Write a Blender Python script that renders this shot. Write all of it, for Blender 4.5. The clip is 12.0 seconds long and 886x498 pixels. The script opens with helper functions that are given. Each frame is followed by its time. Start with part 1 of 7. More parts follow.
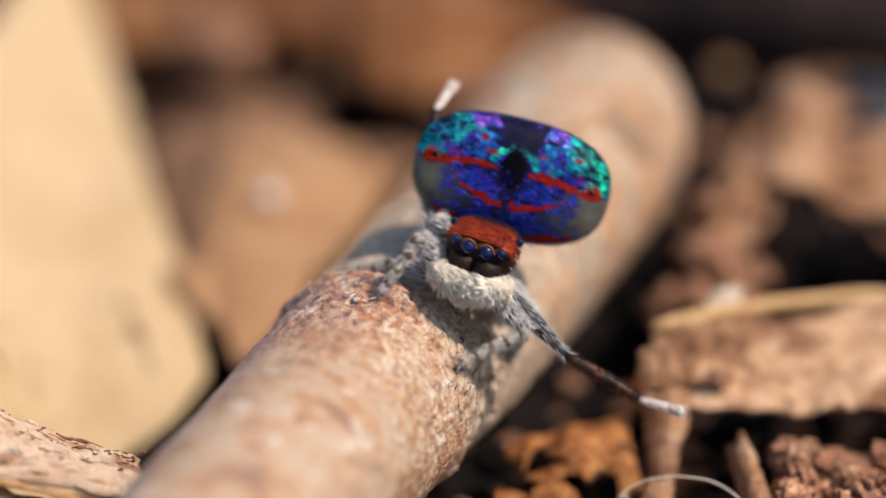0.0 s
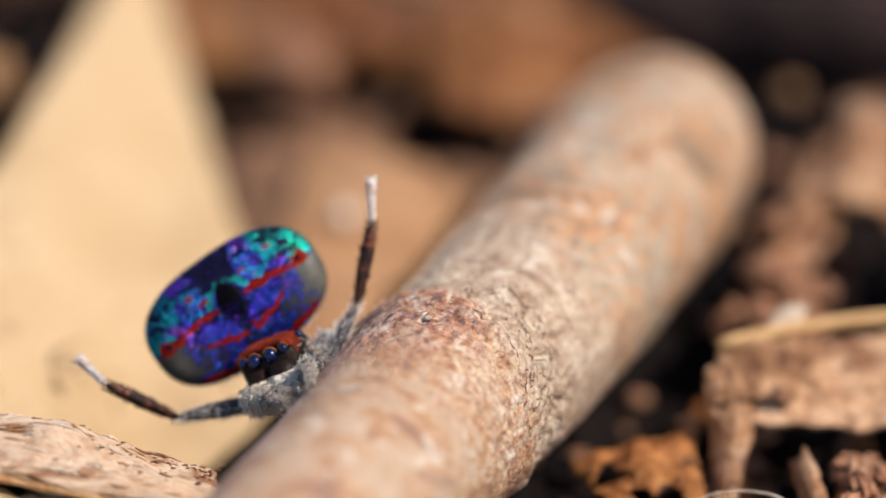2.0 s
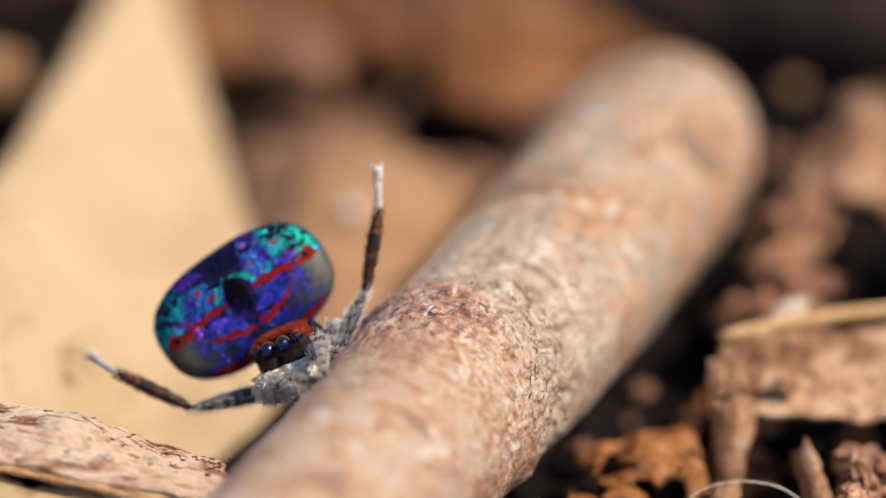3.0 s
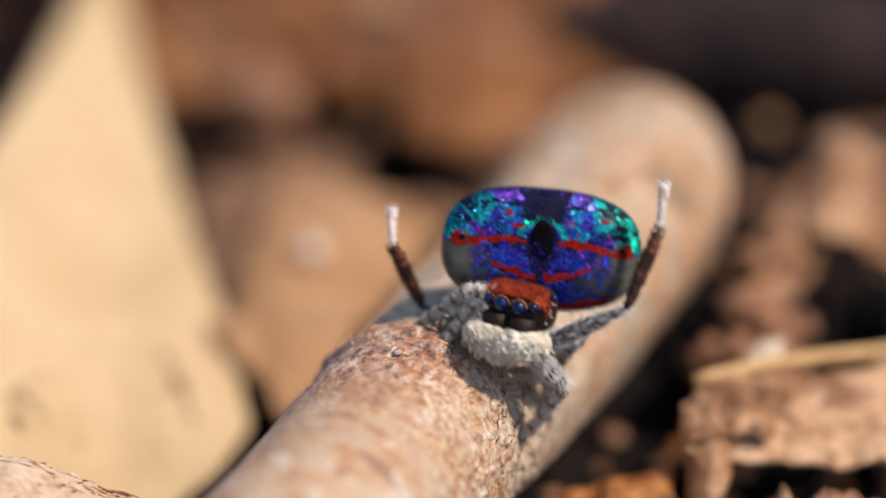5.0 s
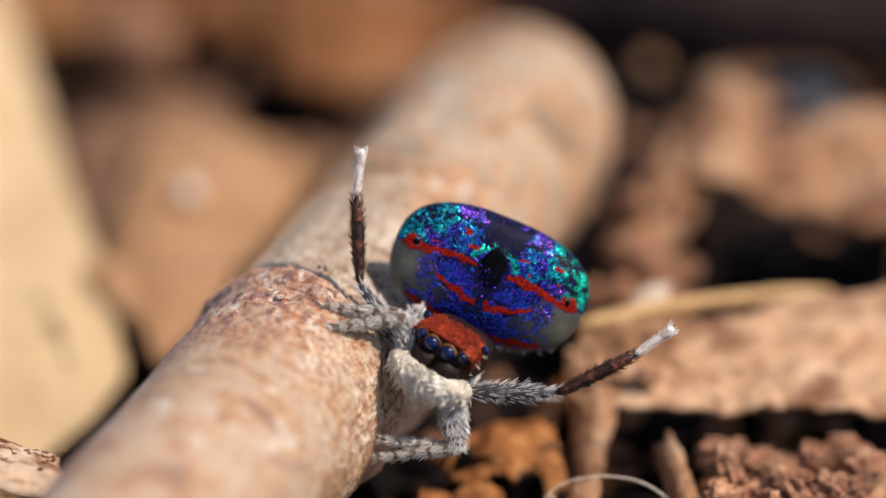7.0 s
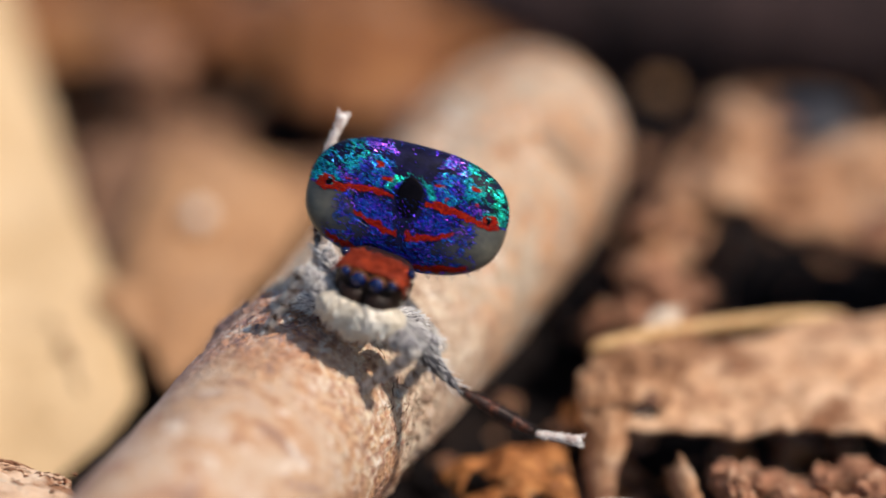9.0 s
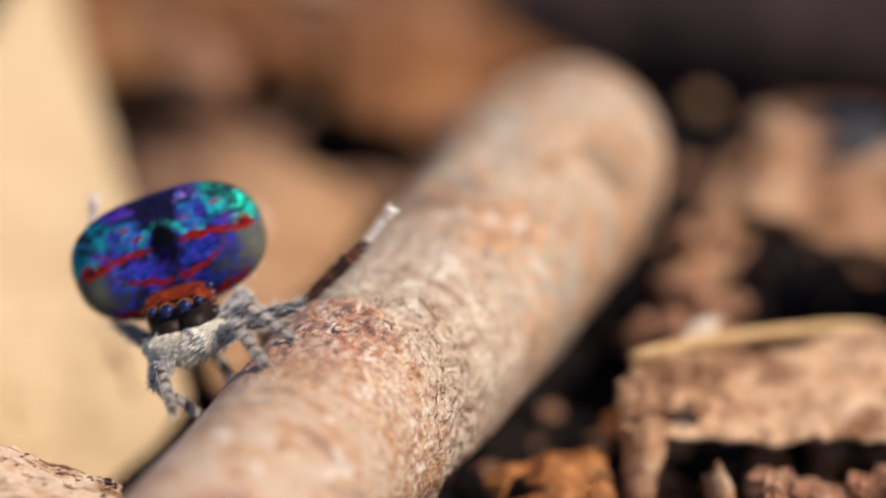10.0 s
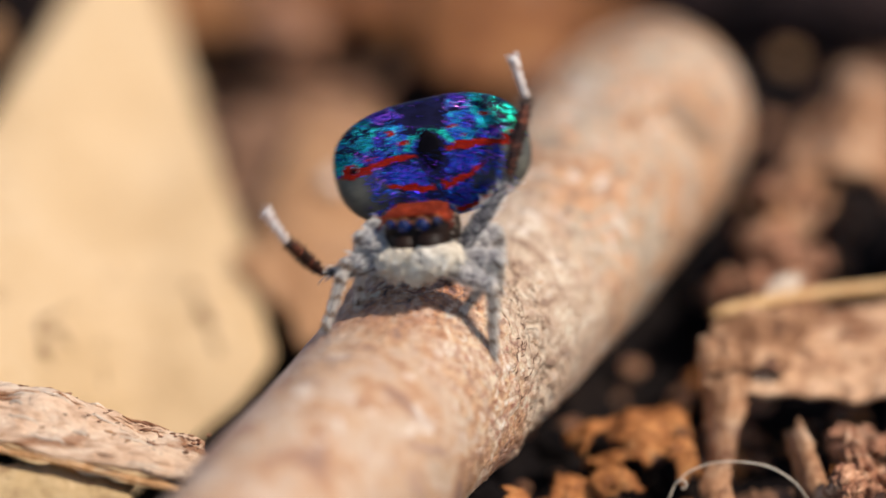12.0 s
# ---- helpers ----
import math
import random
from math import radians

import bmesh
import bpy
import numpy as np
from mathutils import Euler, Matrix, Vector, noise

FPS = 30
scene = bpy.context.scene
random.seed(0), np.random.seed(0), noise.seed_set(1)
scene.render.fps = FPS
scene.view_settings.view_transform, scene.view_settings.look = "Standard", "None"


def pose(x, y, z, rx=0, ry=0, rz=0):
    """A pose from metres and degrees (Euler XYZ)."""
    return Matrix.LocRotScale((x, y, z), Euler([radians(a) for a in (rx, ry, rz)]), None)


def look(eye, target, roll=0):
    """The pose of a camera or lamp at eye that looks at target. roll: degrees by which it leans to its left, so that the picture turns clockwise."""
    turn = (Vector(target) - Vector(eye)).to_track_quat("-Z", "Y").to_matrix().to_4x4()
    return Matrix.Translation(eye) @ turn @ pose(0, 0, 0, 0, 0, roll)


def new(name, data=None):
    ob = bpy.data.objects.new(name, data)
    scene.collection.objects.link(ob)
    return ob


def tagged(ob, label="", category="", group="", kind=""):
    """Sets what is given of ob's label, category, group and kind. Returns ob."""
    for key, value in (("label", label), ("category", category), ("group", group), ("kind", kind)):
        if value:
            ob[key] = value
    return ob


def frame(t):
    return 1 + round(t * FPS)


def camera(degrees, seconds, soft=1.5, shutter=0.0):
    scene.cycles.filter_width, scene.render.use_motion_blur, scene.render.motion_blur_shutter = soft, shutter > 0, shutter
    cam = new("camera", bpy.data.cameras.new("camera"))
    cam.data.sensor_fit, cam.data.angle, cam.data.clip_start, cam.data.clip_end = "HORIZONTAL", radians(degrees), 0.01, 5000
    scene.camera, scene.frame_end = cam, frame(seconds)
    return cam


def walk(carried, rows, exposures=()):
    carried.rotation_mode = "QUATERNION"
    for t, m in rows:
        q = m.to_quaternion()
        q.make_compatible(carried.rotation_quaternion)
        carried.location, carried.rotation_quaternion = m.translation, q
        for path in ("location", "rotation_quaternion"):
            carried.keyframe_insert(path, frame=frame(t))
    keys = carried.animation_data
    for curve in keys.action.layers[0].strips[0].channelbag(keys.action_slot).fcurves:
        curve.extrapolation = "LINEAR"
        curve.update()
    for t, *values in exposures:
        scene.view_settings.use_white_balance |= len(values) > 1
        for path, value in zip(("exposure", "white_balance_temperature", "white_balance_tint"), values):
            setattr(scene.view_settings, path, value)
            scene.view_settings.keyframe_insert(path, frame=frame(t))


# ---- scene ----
cam = camera(7.4, 12.0, soft=1.5, shutter=0.5)
# A macro lens: the near plane of sharpness lies at the animal.
cam.data.dof.use_dof = True
cam.data.dof.focus_distance = 0.1395
cam.data.dof.aperture_fstop = 29.0
walk(cam, [
    (0.0, pose(0.000000, -0.124741, 0.069559, 63.0000, 0.0000, -0.0000)),
    (0.5, pose(0.000077, -0.124896, 0.069666, 63.1400, 0.0327, 0.0728)),
    (1.0, pose(0.000373, -0.125092, 0.069516, 63.4157, 0.1517, 0.3216)),
    (1.5, pose(0.000585, -0.127135, 0.070913, 63.1935, 0.2871, 0.6233)),
    (2.0, pose(0.000325, -0.127628, 0.071476, 63.0053, 0.2634, 0.6676)),
    (2.5, pose(0.000583, -0.129372, 0.072420, 62.9359, 0.3912, 0.7503)),
    (4.5, pose(0.000326, -0.128458, 0.071569, 63.2663, 0.2946, 0.6128)),
    (5.0, pose(0.000288, -0.124794, 0.069446, 63.4943, 0.1827, 0.4294)),
    (5.5, pose(0.000640, -0.124015, 0.068969, 63.4235, 0.0331, 0.3364)),
    (6.0, pose(-0.000236, -0.123124, 0.069010, 62.9344, -0.2929, -0.4015)),
    (6.5, pose(-0.000819, -0.122954, 0.068906, 62.8842, -0.4771, -0.7637)),
    (7.0, pose(-0.000578, -0.123037, 0.068706, 62.9689, -0.4390, -0.7558)),
    (9.0, pose(-0.000951, -0.123070, 0.068345, 63.2973, -0.4672, -0.8060)),
    (9.5, pose(-0.000336, -0.123729, 0.068473, 63.4855, -0.3027, -0.3524)),
    (10.0, pose(-0.000340, -0.125843, 0.070209, 63.2183, -0.4133, -0.1260)),
    (10.5, pose(-0.000068, -0.126155, 0.070408, 62.9203, -0.2277, 0.4936)),
    (11.0, pose(0.000033, -0.125990, 0.070584, 62.6347, -0.1455, 0.7562)),
    (11.5, pose(0.000368, -0.126097, 0.070714, 62.5954, 0.0003, 0.8879)),
    (12.0, pose(0.000514, -0.126334, 0.070732, 62.7622, 0.0799, 0.7731)),
])

# ---- light: a clear high sun to the right ----
SUN = Vector((0.57, -0.16, 0.80)).normalized()
world = bpy.data.worlds.new("sky")
scene.world = world
world.use_nodes = True
wn = world.node_tree.nodes
sky = wn.new("ShaderNodeTexSky")
sky.sky_type = "NISHITA"
sky.sun_disc = False
sky.sun_elevation = math.asin(SUN.z)
sky.sun_rotation = math.atan2(SUN.x, SUN.y)
world.node_tree.links.new(sky.outputs[0], wn["Background"].inputs[0])
wn["Background"].inputs[1].default_value = 0.115
sun = new("sun", bpy.data.lights.new("sun", "SUN"))
sun.data.energy = 4.1
sun.data.angle = radians(0.6)
sun.data.color = (1.0, 0.87, 0.745)
sun.matrix_world = look(SUN * 2.0, (0, 0, 0))
scene.view_settings.exposure = 0.0

MM = 0.001


def mm(x, y, z, rx=0, ry=0, rz=0):
    """A pose in millimetres and degrees."""
    return pose(x * MM, y * MM, z * MM, rx, ry, rz)


# ---- materials ----
def surface(name, stops, grain, rough=0.75, fine=5.0, bump=0.03, bump_grain=None, stain=None, spec=0.35,
            metal=0.0, tint=0.0, stretch=(1, 1, 1), sheen=0.0, through_light=0.0, coat=0.0, speck=None):
    """A procedural surface. stops: (position, colour) along a noise; grain: noise cells per millimetre;
    fine: how much finer the second noise is; bump: relief in millimetres; stain: (cells per mm, from, to, colour)."""
    m = bpy.data.materials.new(name)
    m.use_nodes = True
    t = m.node_tree
    n, link = t.nodes, t.links.new
    b = n["Principled BSDF"]
    co = n.new("ShaderNodeTexCoord")
    mp = n.new("ShaderNodeMapping")
    mp.inputs["Scale"].default_value = stretch
    link(co.outputs["Object"], mp.inputs["Vector"])

    def cells(scale, detail=6.0, distort=0.0):
        x = n.new("ShaderNodeTexNoise")
        x.inputs["Scale"].default_value = scale / MM
        x.inputs["Detail"].default_value = detail
        x.inputs["Roughness"].default_value = 0.6
        x.inputs["Distortion"].default_value = distort
        link(mp.outputs[0], x.inputs["Vector"])
        return x.outputs["Fac"]

    big, small = cells(grain, 4.0, 0.4), cells(grain * fine)
    mix = n.new("ShaderNodeMath")
    mix.operation = "MULTIPLY_ADD"
    link(small, mix.inputs[0])
    mix.inputs[1].default_value = 0.45
    half = n.new("ShaderNodeMath")
    half.operation = "MULTIPLY"
    link(big, half.inputs[0])
    half.inputs[1].default_value = 0.55
    link(half.outputs[0], mix.inputs[2])
    ramp = n.new("ShaderNodeValToRGB")
    e = ramp.color_ramp.elements
    while len(e) < len(stops):
        e.new(0.5)
    for k, (p, c) in zip(e, stops):
        k.position, k.color = p, (*c, 1)
    link(mix.outputs[0], ramp.inputs[0])
    colour = ramp.outputs[0]
    if stain:
        f = cells(stain[0], 5.0, 0.8)
        r = n.new("ShaderNodeMapRange")
        r.inputs["From Min"].default_value, r.inputs["From Max"].default_value = stain[1], stain[2]
        link(f, r.inputs["Value"])
        x = n.new("ShaderNodeMix")
        x.data_type = "RGBA"
        link(r.outputs[0], x.inputs["Factor"])
        link(colour, x.inputs["A"])
        x.inputs["B"].default_value = (*stain[3], 1)
        colour = x.outputs["Result"]
    if speck:
        r = n.new("ShaderNodeMapRange")
        r.inputs["From Min"].default_value, r.inputs["From Max"].default_value = speck[1], speck[1] + 0.05
        r.inputs["To Max"].default_value = 0.7
        link(cells(speck[0], 3.0), r.inputs["Value"])
        x = n.new("ShaderNodeMix")
        x.data_type = "RGBA"
        link(r.outputs[0], x.inputs["Factor"])
        link(colour, x.inputs["A"])
        x.inputs["B"].default_value = (*speck[2], 1)
        colour = x.outputs["Result"]
    if tint:
        info = n.new("ShaderNodeObjectInfo")
        hsv = n.new("ShaderNodeHueSaturation")
        r = n.new("ShaderNodeMapRange")
        r.inputs["To Min"].default_value, r.inputs["To Max"].default_value = 1 - tint, 1 + tint
        link(info.outputs["Random"], r.inputs["Value"])
        link(r.outputs[0], hsv.inputs["Value"])
        link(colour, hsv.inputs["Color"])
        colour = hsv.outputs[0]
    link(colour, b.inputs["Base Color"])
    rr = n.new("ShaderNodeMapRange")
    rr.inputs["To Min"].default_value, rr.inputs["To Max"].default_value = max(0.02, rough - 0.12), min(1, rough + 0.12)
    link(small, rr.inputs["Value"])
    link(rr.outputs[0], b.inputs["Roughness"])
    b.inputs["Specular IOR Level"].default_value = spec
    b.inputs["Metallic"].default_value = metal
    b.inputs["Coat Weight"].default_value = coat
    if sheen:
        b.inputs["Sheen Weight"].default_value = sheen
    if bump:
        bp = n.new("ShaderNodeBump")
        bp.inputs["Distance"].default_value = bump * MM
        bp.inputs["Strength"].default_value = 0.9
        link(cells(bump_grain or grain * fine, 8.0), bp.inputs["Height"])
        link(bp.outputs[0], b.inputs["Normal"])
    if through_light:
        tr = n.new("ShaderNodeBsdfTranslucent")
        link(colour, tr.inputs["Color"])
        ms = n.new("ShaderNodeMixShader")
        ms.inputs[0].default_value = through_light
        link(b.outputs[0], ms.inputs[1])
        link(tr.outputs[0], ms.inputs[2])
        link(ms.outputs[0], n["Material Output"].inputs["Surface"])
    return m


def bark_surface():
    """Bark of the main twig: zones along its length, lichen-pale patches, fine cracks at the node."""
    m = bpy.data.materials.new("twig bark")
    m.use_nodes = True
    t = m.node_tree
    n, link = t.nodes, t.links.new
    b = n["Principled BSDF"]
    co = n.new("ShaderNodeTexCoord")
    sep = n.new("ShaderNodeSeparateXYZ")
    link(co.outputs["Object"], sep.inputs[0])

    def noise_at(scale, detail=6.0, distort=0.0, stretch=None):
        x = n.new("ShaderNodeTexNoise")
        x.inputs["Scale"].default_value = scale / MM
        x.inputs["Detail"].default_value = detail
        x.inputs["Roughness"].default_value = 0.62
        x.inputs["Distortion"].default_value = distort
        if stretch:
            mp = n.new("ShaderNodeMapping")
            mp.inputs["Scale"].default_value = stretch
            link(co.outputs["Object"], mp.inputs["Vector"])
            link(mp.outputs[0], x.inputs["Vector"])
        else:
            link(co.outputs["Object"], x.inputs["Vector"])
        return x.outputs["Fac"]

    def ramp(value, stops):
        r = n.new("ShaderNodeValToRGB")
        e = r.color_ramp.elements
        while len(e) < len(stops):
            e.new(0.5)
        for k, (p, c) in zip(e, stops):
            k.position, k.color = p, (*c, 1)
        link(value, r.inputs[0])
        return r.outputs[0]

    def span(value, a, c, lo=0.0, hi=1.0):
        r = n.new("ShaderNodeMapRange")
        r.interpolation_type = "SMOOTHSTEP"
        r.inputs["From Min"].default_value, r.inputs["From Max"].default_value = a, c
        r.inputs["To Min"].default_value, r.inputs["To Max"].default_value = lo, hi
        link(value, r.inputs["Value"])
        return r.outputs[0]

    def times(a, c):
        r = n.new("ShaderNodeMath")
        r.operation = "MULTIPLY"
        for k, v in enumerate((a, c)):
            if isinstance(v, float):
                r.inputs[k].default_value = v
            else:
                link(v, r.inputs[k])
        return r.outputs[0]

    def mix(f, a, c):
        x = n.new("ShaderNodeMix")
        x.data_type = "RGBA"
        link(f, x.inputs["Factor"])
        for k, v in (("A", a), ("B", c)):
            if isinstance(v, tuple):
                x.inputs[k].default_value = (*v, 1)
            else:
                link(v, x.inputs[k])
        return x.outputs["Result"]

    along = sep.outputs["Z"]
    wob = n.new("ShaderNodeMath")
    wob.operation = "MULTIPLY_ADD"
    link(noise_at(0.9, 4), wob.inputs[0])
    wob.inputs[1].default_value = 1.6 * MM
    link(along, wob.inputs[2])
    # the node runs slantwise round the twig
    slant = n.new("ShaderNodeMath")
    slant.operation = "ADD"
    link(wob.outputs[0], slant.inputs[0])
    link(span(sep.outputs["X"], 0.2 * MM, -1.9 * MM, 0.0, 1.1 * MM), slant.inputs[1])
    pos = slant.outputs[0]
    def over(f, a, c, way):
        x = n.new("ShaderNodeMix")
        x.data_type = "RGBA"
        x.blend_type = way
        if isinstance(f, float):
            x.inputs["Factor"].default_value = f
        else:
            link(f, x.inputs["Factor"])
        link(a, x.inputs["A"])
        link(c, x.inputs["B"])
        return x.outputs["Result"]
    # ground colours: tan, orange and violet-brown patches
    tan = ramp(noise_at(0.62, 6, 0.7, (1, 1, 1.3)), [(0.36, (0.37, 0.22, 0.155)), (0.43, (0.55, 0.305, 0.165)), (0.48, (0.60, 0.395, 0.25)),
                                                     (0.54, (0.62, 0.46, 0.335)), (0.60, (0.59, 0.355, 0.20)), (0.66, (0.46, 0.305, 0.23))])
    far = ramp(noise_at(0.34, 3, 1.2), [(0.36, (0.30, 0.19, 0.11)), (0.43, (0.62, 0.34, 0.18)), (0.47, (0.62, 0.36, 0.20)), (0.51, (0.44, 0.345, 0.245)), (0.54, (0.56, 0.44, 0.32)),
                                        (0.58, (0.66, 0.39, 0.225)), (0.64, (0.46, 0.28, 0.165))])
    grey = ramp(noise_at(1.05, 6, 1.8), [(0.34, (0.34, 0.22, 0.15)), (0.42, (0.55, 0.39, 0.265)), (0.47, (0.64, 0.50, 0.37)), (0.50, (0.44, 0.29, 0.19)),
                                        (0.53, (0.66, 0.52, 0.38)), (0.62, (0.72, 0.59, 0.45)), (0.70, (0.58, 0.36, 0.20))])
    rust = ramp(noise_at(2.4, 9, 0.9), [(0.34, (0.12, 0.07, 0.085)), (0.41, (0.32, 0.17, 0.15)), (0.45, (0.54, 0.235, 0.11)), (0.50, (0.60, 0.31, 0.17)),
                                        (0.54, (0.46, 0.29, 0.24)), (0.58, (0.60, 0.38, 0.26)), (0.63, (0.68, 0.54, 0.45)), (0.70, (0.32, 0.17, 0.17))])
    colour = mix(span(pos, 5.6 * MM, 7.4 * MM), tan, far)
    colour = mix(times(span(pos, 2.5 * MM, 3.1 * MM), span(pos, 7.8 * MM, 5.6 * MM)), colour, grey)
    near = n.new("ShaderNodeMath")
    near.operation = "MAXIMUM"
    link(span(pos, -0.3 * MM, 1.3 * MM), near.inputs[0])
    link(times(span(pos, -1.5 * MM, 0.7 * MM), span(sep.outputs["X"], -0.4 * MM, 0.8 * MM)), near.inputs[1])
    band = times(times(near.outputs[0], span(pos, 3.3 * MM, 2.7 * MM)), span(noise_at(0.9, 4, 0.6), 0.36, 0.52, 0.45, 1.0))
    band = times(band, span(sep.outputs["X"], -1.8 * MM, -0.3 * MM, 0.05, 1.0))
    colour = mix(band, colour, rust)
    # pale flaked patches
    blotch = times(span(noise_at(1.7, 4, 0.9), 0.56, 0.62), span(noise_at(0.5, 2), 0.40, 0.56))
    colour = mix(times(blotch, 0.8), colour, (0.80, 0.68, 0.56))
    # violet-grey tone that grows towards the left flank, up to just past the node
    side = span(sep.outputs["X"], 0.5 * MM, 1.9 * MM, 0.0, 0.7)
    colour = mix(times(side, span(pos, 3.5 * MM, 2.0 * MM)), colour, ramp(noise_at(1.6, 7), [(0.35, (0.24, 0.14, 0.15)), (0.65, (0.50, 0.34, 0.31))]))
    # pale grains
    dots = times(times(span(noise_at(4.6, 3), 0.60, 0.66, 0.0, 0.6), span(pos, 3.6 * MM, 2.6 * MM, 0.03, 1.0)), span(pos, -0.4 * MM, 1.6 * MM, 0.1, 1.0))
    colour = mix(dots, colour, (0.80, 0.69, 0.56))
    # fine grain over all of it
    fleck = ramp(noise_at(6.0, 6), [(0.34, (0.10, 0.08, 0.07)), (0.45, (0.40, 0.38, 0.37)), (0.53, (0.53, 0.53, 0.53)), (0.66, (0.72, 0.72, 0.72))])
    colour = over(times(span(pos, 2.7 * MM, 3.6 * MM, 0.70, 0.20), span(pos, -0.6 * MM, 1.4 * MM, 0.16, 1.0)), colour, fleck, "OVERLAY")
    mott = ramp(noise_at(3.0, 5, 0.4), [(0.36, (0.22, 0.19, 0.17)), (0.48, (0.50, 0.49, 0.48)), (0.64, (0.76, 0.76, 0.76))])
    colour = over(times(span(pos, 2.7 * MM, 3.6 * MM, 0.46, 0.30), span(pos, -0.6 * MM, 1.6 * MM, 0.30, 1.0)), colour, mott, "OVERLAY")
    # dark pores and cracks
    v = n.new("ShaderNodeTexVoronoi")
    v.feature = "DISTANCE_TO_EDGE"
    v.inputs["Scale"].default_value = 1.15 / MM
    warp = n.new("ShaderNodeMapping")
    warp.inputs["Scale"].default_value = (1.3, 1.3, 0.9)
    add = n.new("ShaderNodeVectorMath")
    add.operation = "MULTIPLY_ADD"
    nz = n.new("ShaderNodeTexNoise")
    nz.inputs["Scale"].default_value = 2.5 / MM
    nz.inputs["Detail"].default_value = 5
    link(co.outputs["Object"], nz.inputs["Vector"])
    link(nz.outputs["Color"], add.inputs[0])
    add.inputs[1].default_value = (0.5 * MM, 0.5 * MM, 0.5 * MM)
    link(co.outputs["Object"], add.inputs[2])
    link(add.outputs[0], warp.inputs["Vector"])
    link(warp.outputs[0], v.inputs["Vector"])
    crack = span(v.outputs["Distance"], 0.035, 0.0)
    zone = times(times(span(pos, 2.3 * MM, 2.8 * MM), span(pos, 4.9 * MM, 3.7 * MM)), span(sep.outputs["X"], 0.1 * MM, -1.2 * MM, 0.10, 1.0))
    patchy = span(noise_at(1.6, 3), 0.50, 0.58)
    cracks = times(times(crack, zone), patchy)
    pores = times(times(span(noise_at(4.2, 4), 0.63, 0.68), span(noise_at(0.8, 3), 0.40, 0.6, 0.1, 0.9)), span(pos, -0.6 * MM, 1.6 * MM, 0.08, 1.0))
    v2 = n.new("ShaderNodeTexVoronoi")
    v2.feature = "DISTANCE_TO_EDGE"
    v2.inputs["Scale"].default_value = 0.85 / MM
    link(add.outputs[0], v2.inputs["Vector"])
    web = times(times(span(v2.outputs["Distance"], 0.07, 0.0), span(pos, 2.9 * MM, 3.6 * MM)), span(noise_at(0.7, 2), 0.42, 0.56, 0.0, 0.55))
    colour = mix(web, colour, (0.26, 0.16, 0.11))
    colour = mix(times(cracks, 0.6), colour, (0.20, 0.115, 0.075))
    colour = mix(times(pores, 0.8), colour, (0.09, 0.05, 0.035))
    link(colour, b.inputs["Base Color"])
    link(span(noise_at(7.0, 6), 0.3, 0.7, 0.34, 0.85), b.inputs["Roughness"])
    b.inputs["Specular IOR Level"].default_value = 0.5
    hgt = n.new("ShaderNodeMath")
    hgt.operation = "SUBTRACT"
    link(noise_at(9.0, 8), hgt.inputs[0])
    link(times(cracks, 0.9), hgt.inputs[1])
    bp = n.new("ShaderNodeBump")
    bp.inputs["Distance"].default_value = 0.10 * MM
    bp.inputs["Strength"].default_value = 0.9
    link(hgt.outputs[0], bp.inputs["Height"])
    link(bp.outputs[0], b.inputs["Normal"])
    return m


M_BARK = bark_surface()
M_WOOD = surface("cut wood", [(0.35, (0.38, 0.24, 0.13)), (0.65, (0.62, 0.46, 0.30))], 2.0, 0.8)
M_CRACK = surface("bark crack", [(0.35, (0.07, 0.038, 0.026)), (0.65, (0.26, 0.15, 0.10))], 3.0, 0.9, 4, 0.02, spec=0.1)
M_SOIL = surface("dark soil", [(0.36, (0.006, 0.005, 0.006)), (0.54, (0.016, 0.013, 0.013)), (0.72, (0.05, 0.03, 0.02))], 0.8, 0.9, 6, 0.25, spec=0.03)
M_LEAF = surface("pale dry leaf", [(0.30, (0.57, 0.39, 0.20)), (0.50, (0.70, 0.505, 0.285)), (0.72, (0.77, 0.59, 0.37))], 0.35, 0.6, 9, 0.04,
                 bump_grain=4.0, stain=(0.9, 0.60, 0.78, (0.36, 0.22, 0.11)), speck=(2.6, 0.66, (0.34, 0.20, 0.10)), through_light=0.12)
M_OLDLEAF = surface("mottled old leaf", [(0.32, (0.30, 0.19, 0.09)), (0.48, (0.54, 0.39, 0.20)), (0.66, (0.66, 0.50, 0.29))], 0.7, 0.65, 7, 0.06,
                    stain=(0.6, 0.54, 0.64, (0.20, 0.10, 0.05)), speck=(3.5, 0.64, (0.14, 0.07, 0.035)), through_light=0.1)
M_TAWNY = surface("tawny leaf", [(0.34, (0.30, 0.15, 0.07)), (0.50, (0.48, 0.265, 0.13)), (0.66, (0.58, 0.36, 0.20))], 0.45, 0.65, 8, 0.05,
                  stain=(0.45, 0.55, 0.68, (0.26, 0.13, 0.07)), through_light=0.1)
M_ORANGE = surface("orange leaf", [(0.36, (0.09, 0.032, 0.014)), (0.47, (0.28, 0.105, 0.034)), (0.55, (0.37, 0.155, 0.05)), (0.66, (0.42, 0.22, 0.09))], 0.30, 0.65, 7, 0.10,
                   stain=(0.22, 0.50, 0.64, (0.13, 0.05, 0.035)), tint=0.18, through_light=0.12)
M_RUSTLEAF = surface("rusty orange leaf", [(0.36, (0.11, 0.04, 0.018)), (0.46, (0.46, 0.17, 0.05)), (0.56, (0.62, 0.27, 0.085)), (0.66, (0.70, 0.42, 0.20))], 0.9, 0.65, 6, 0.12,
                     stain=(0.8, 0.52, 0.62, (0.10, 0.04, 0.025)), tint=0.15, through_light=0.1)
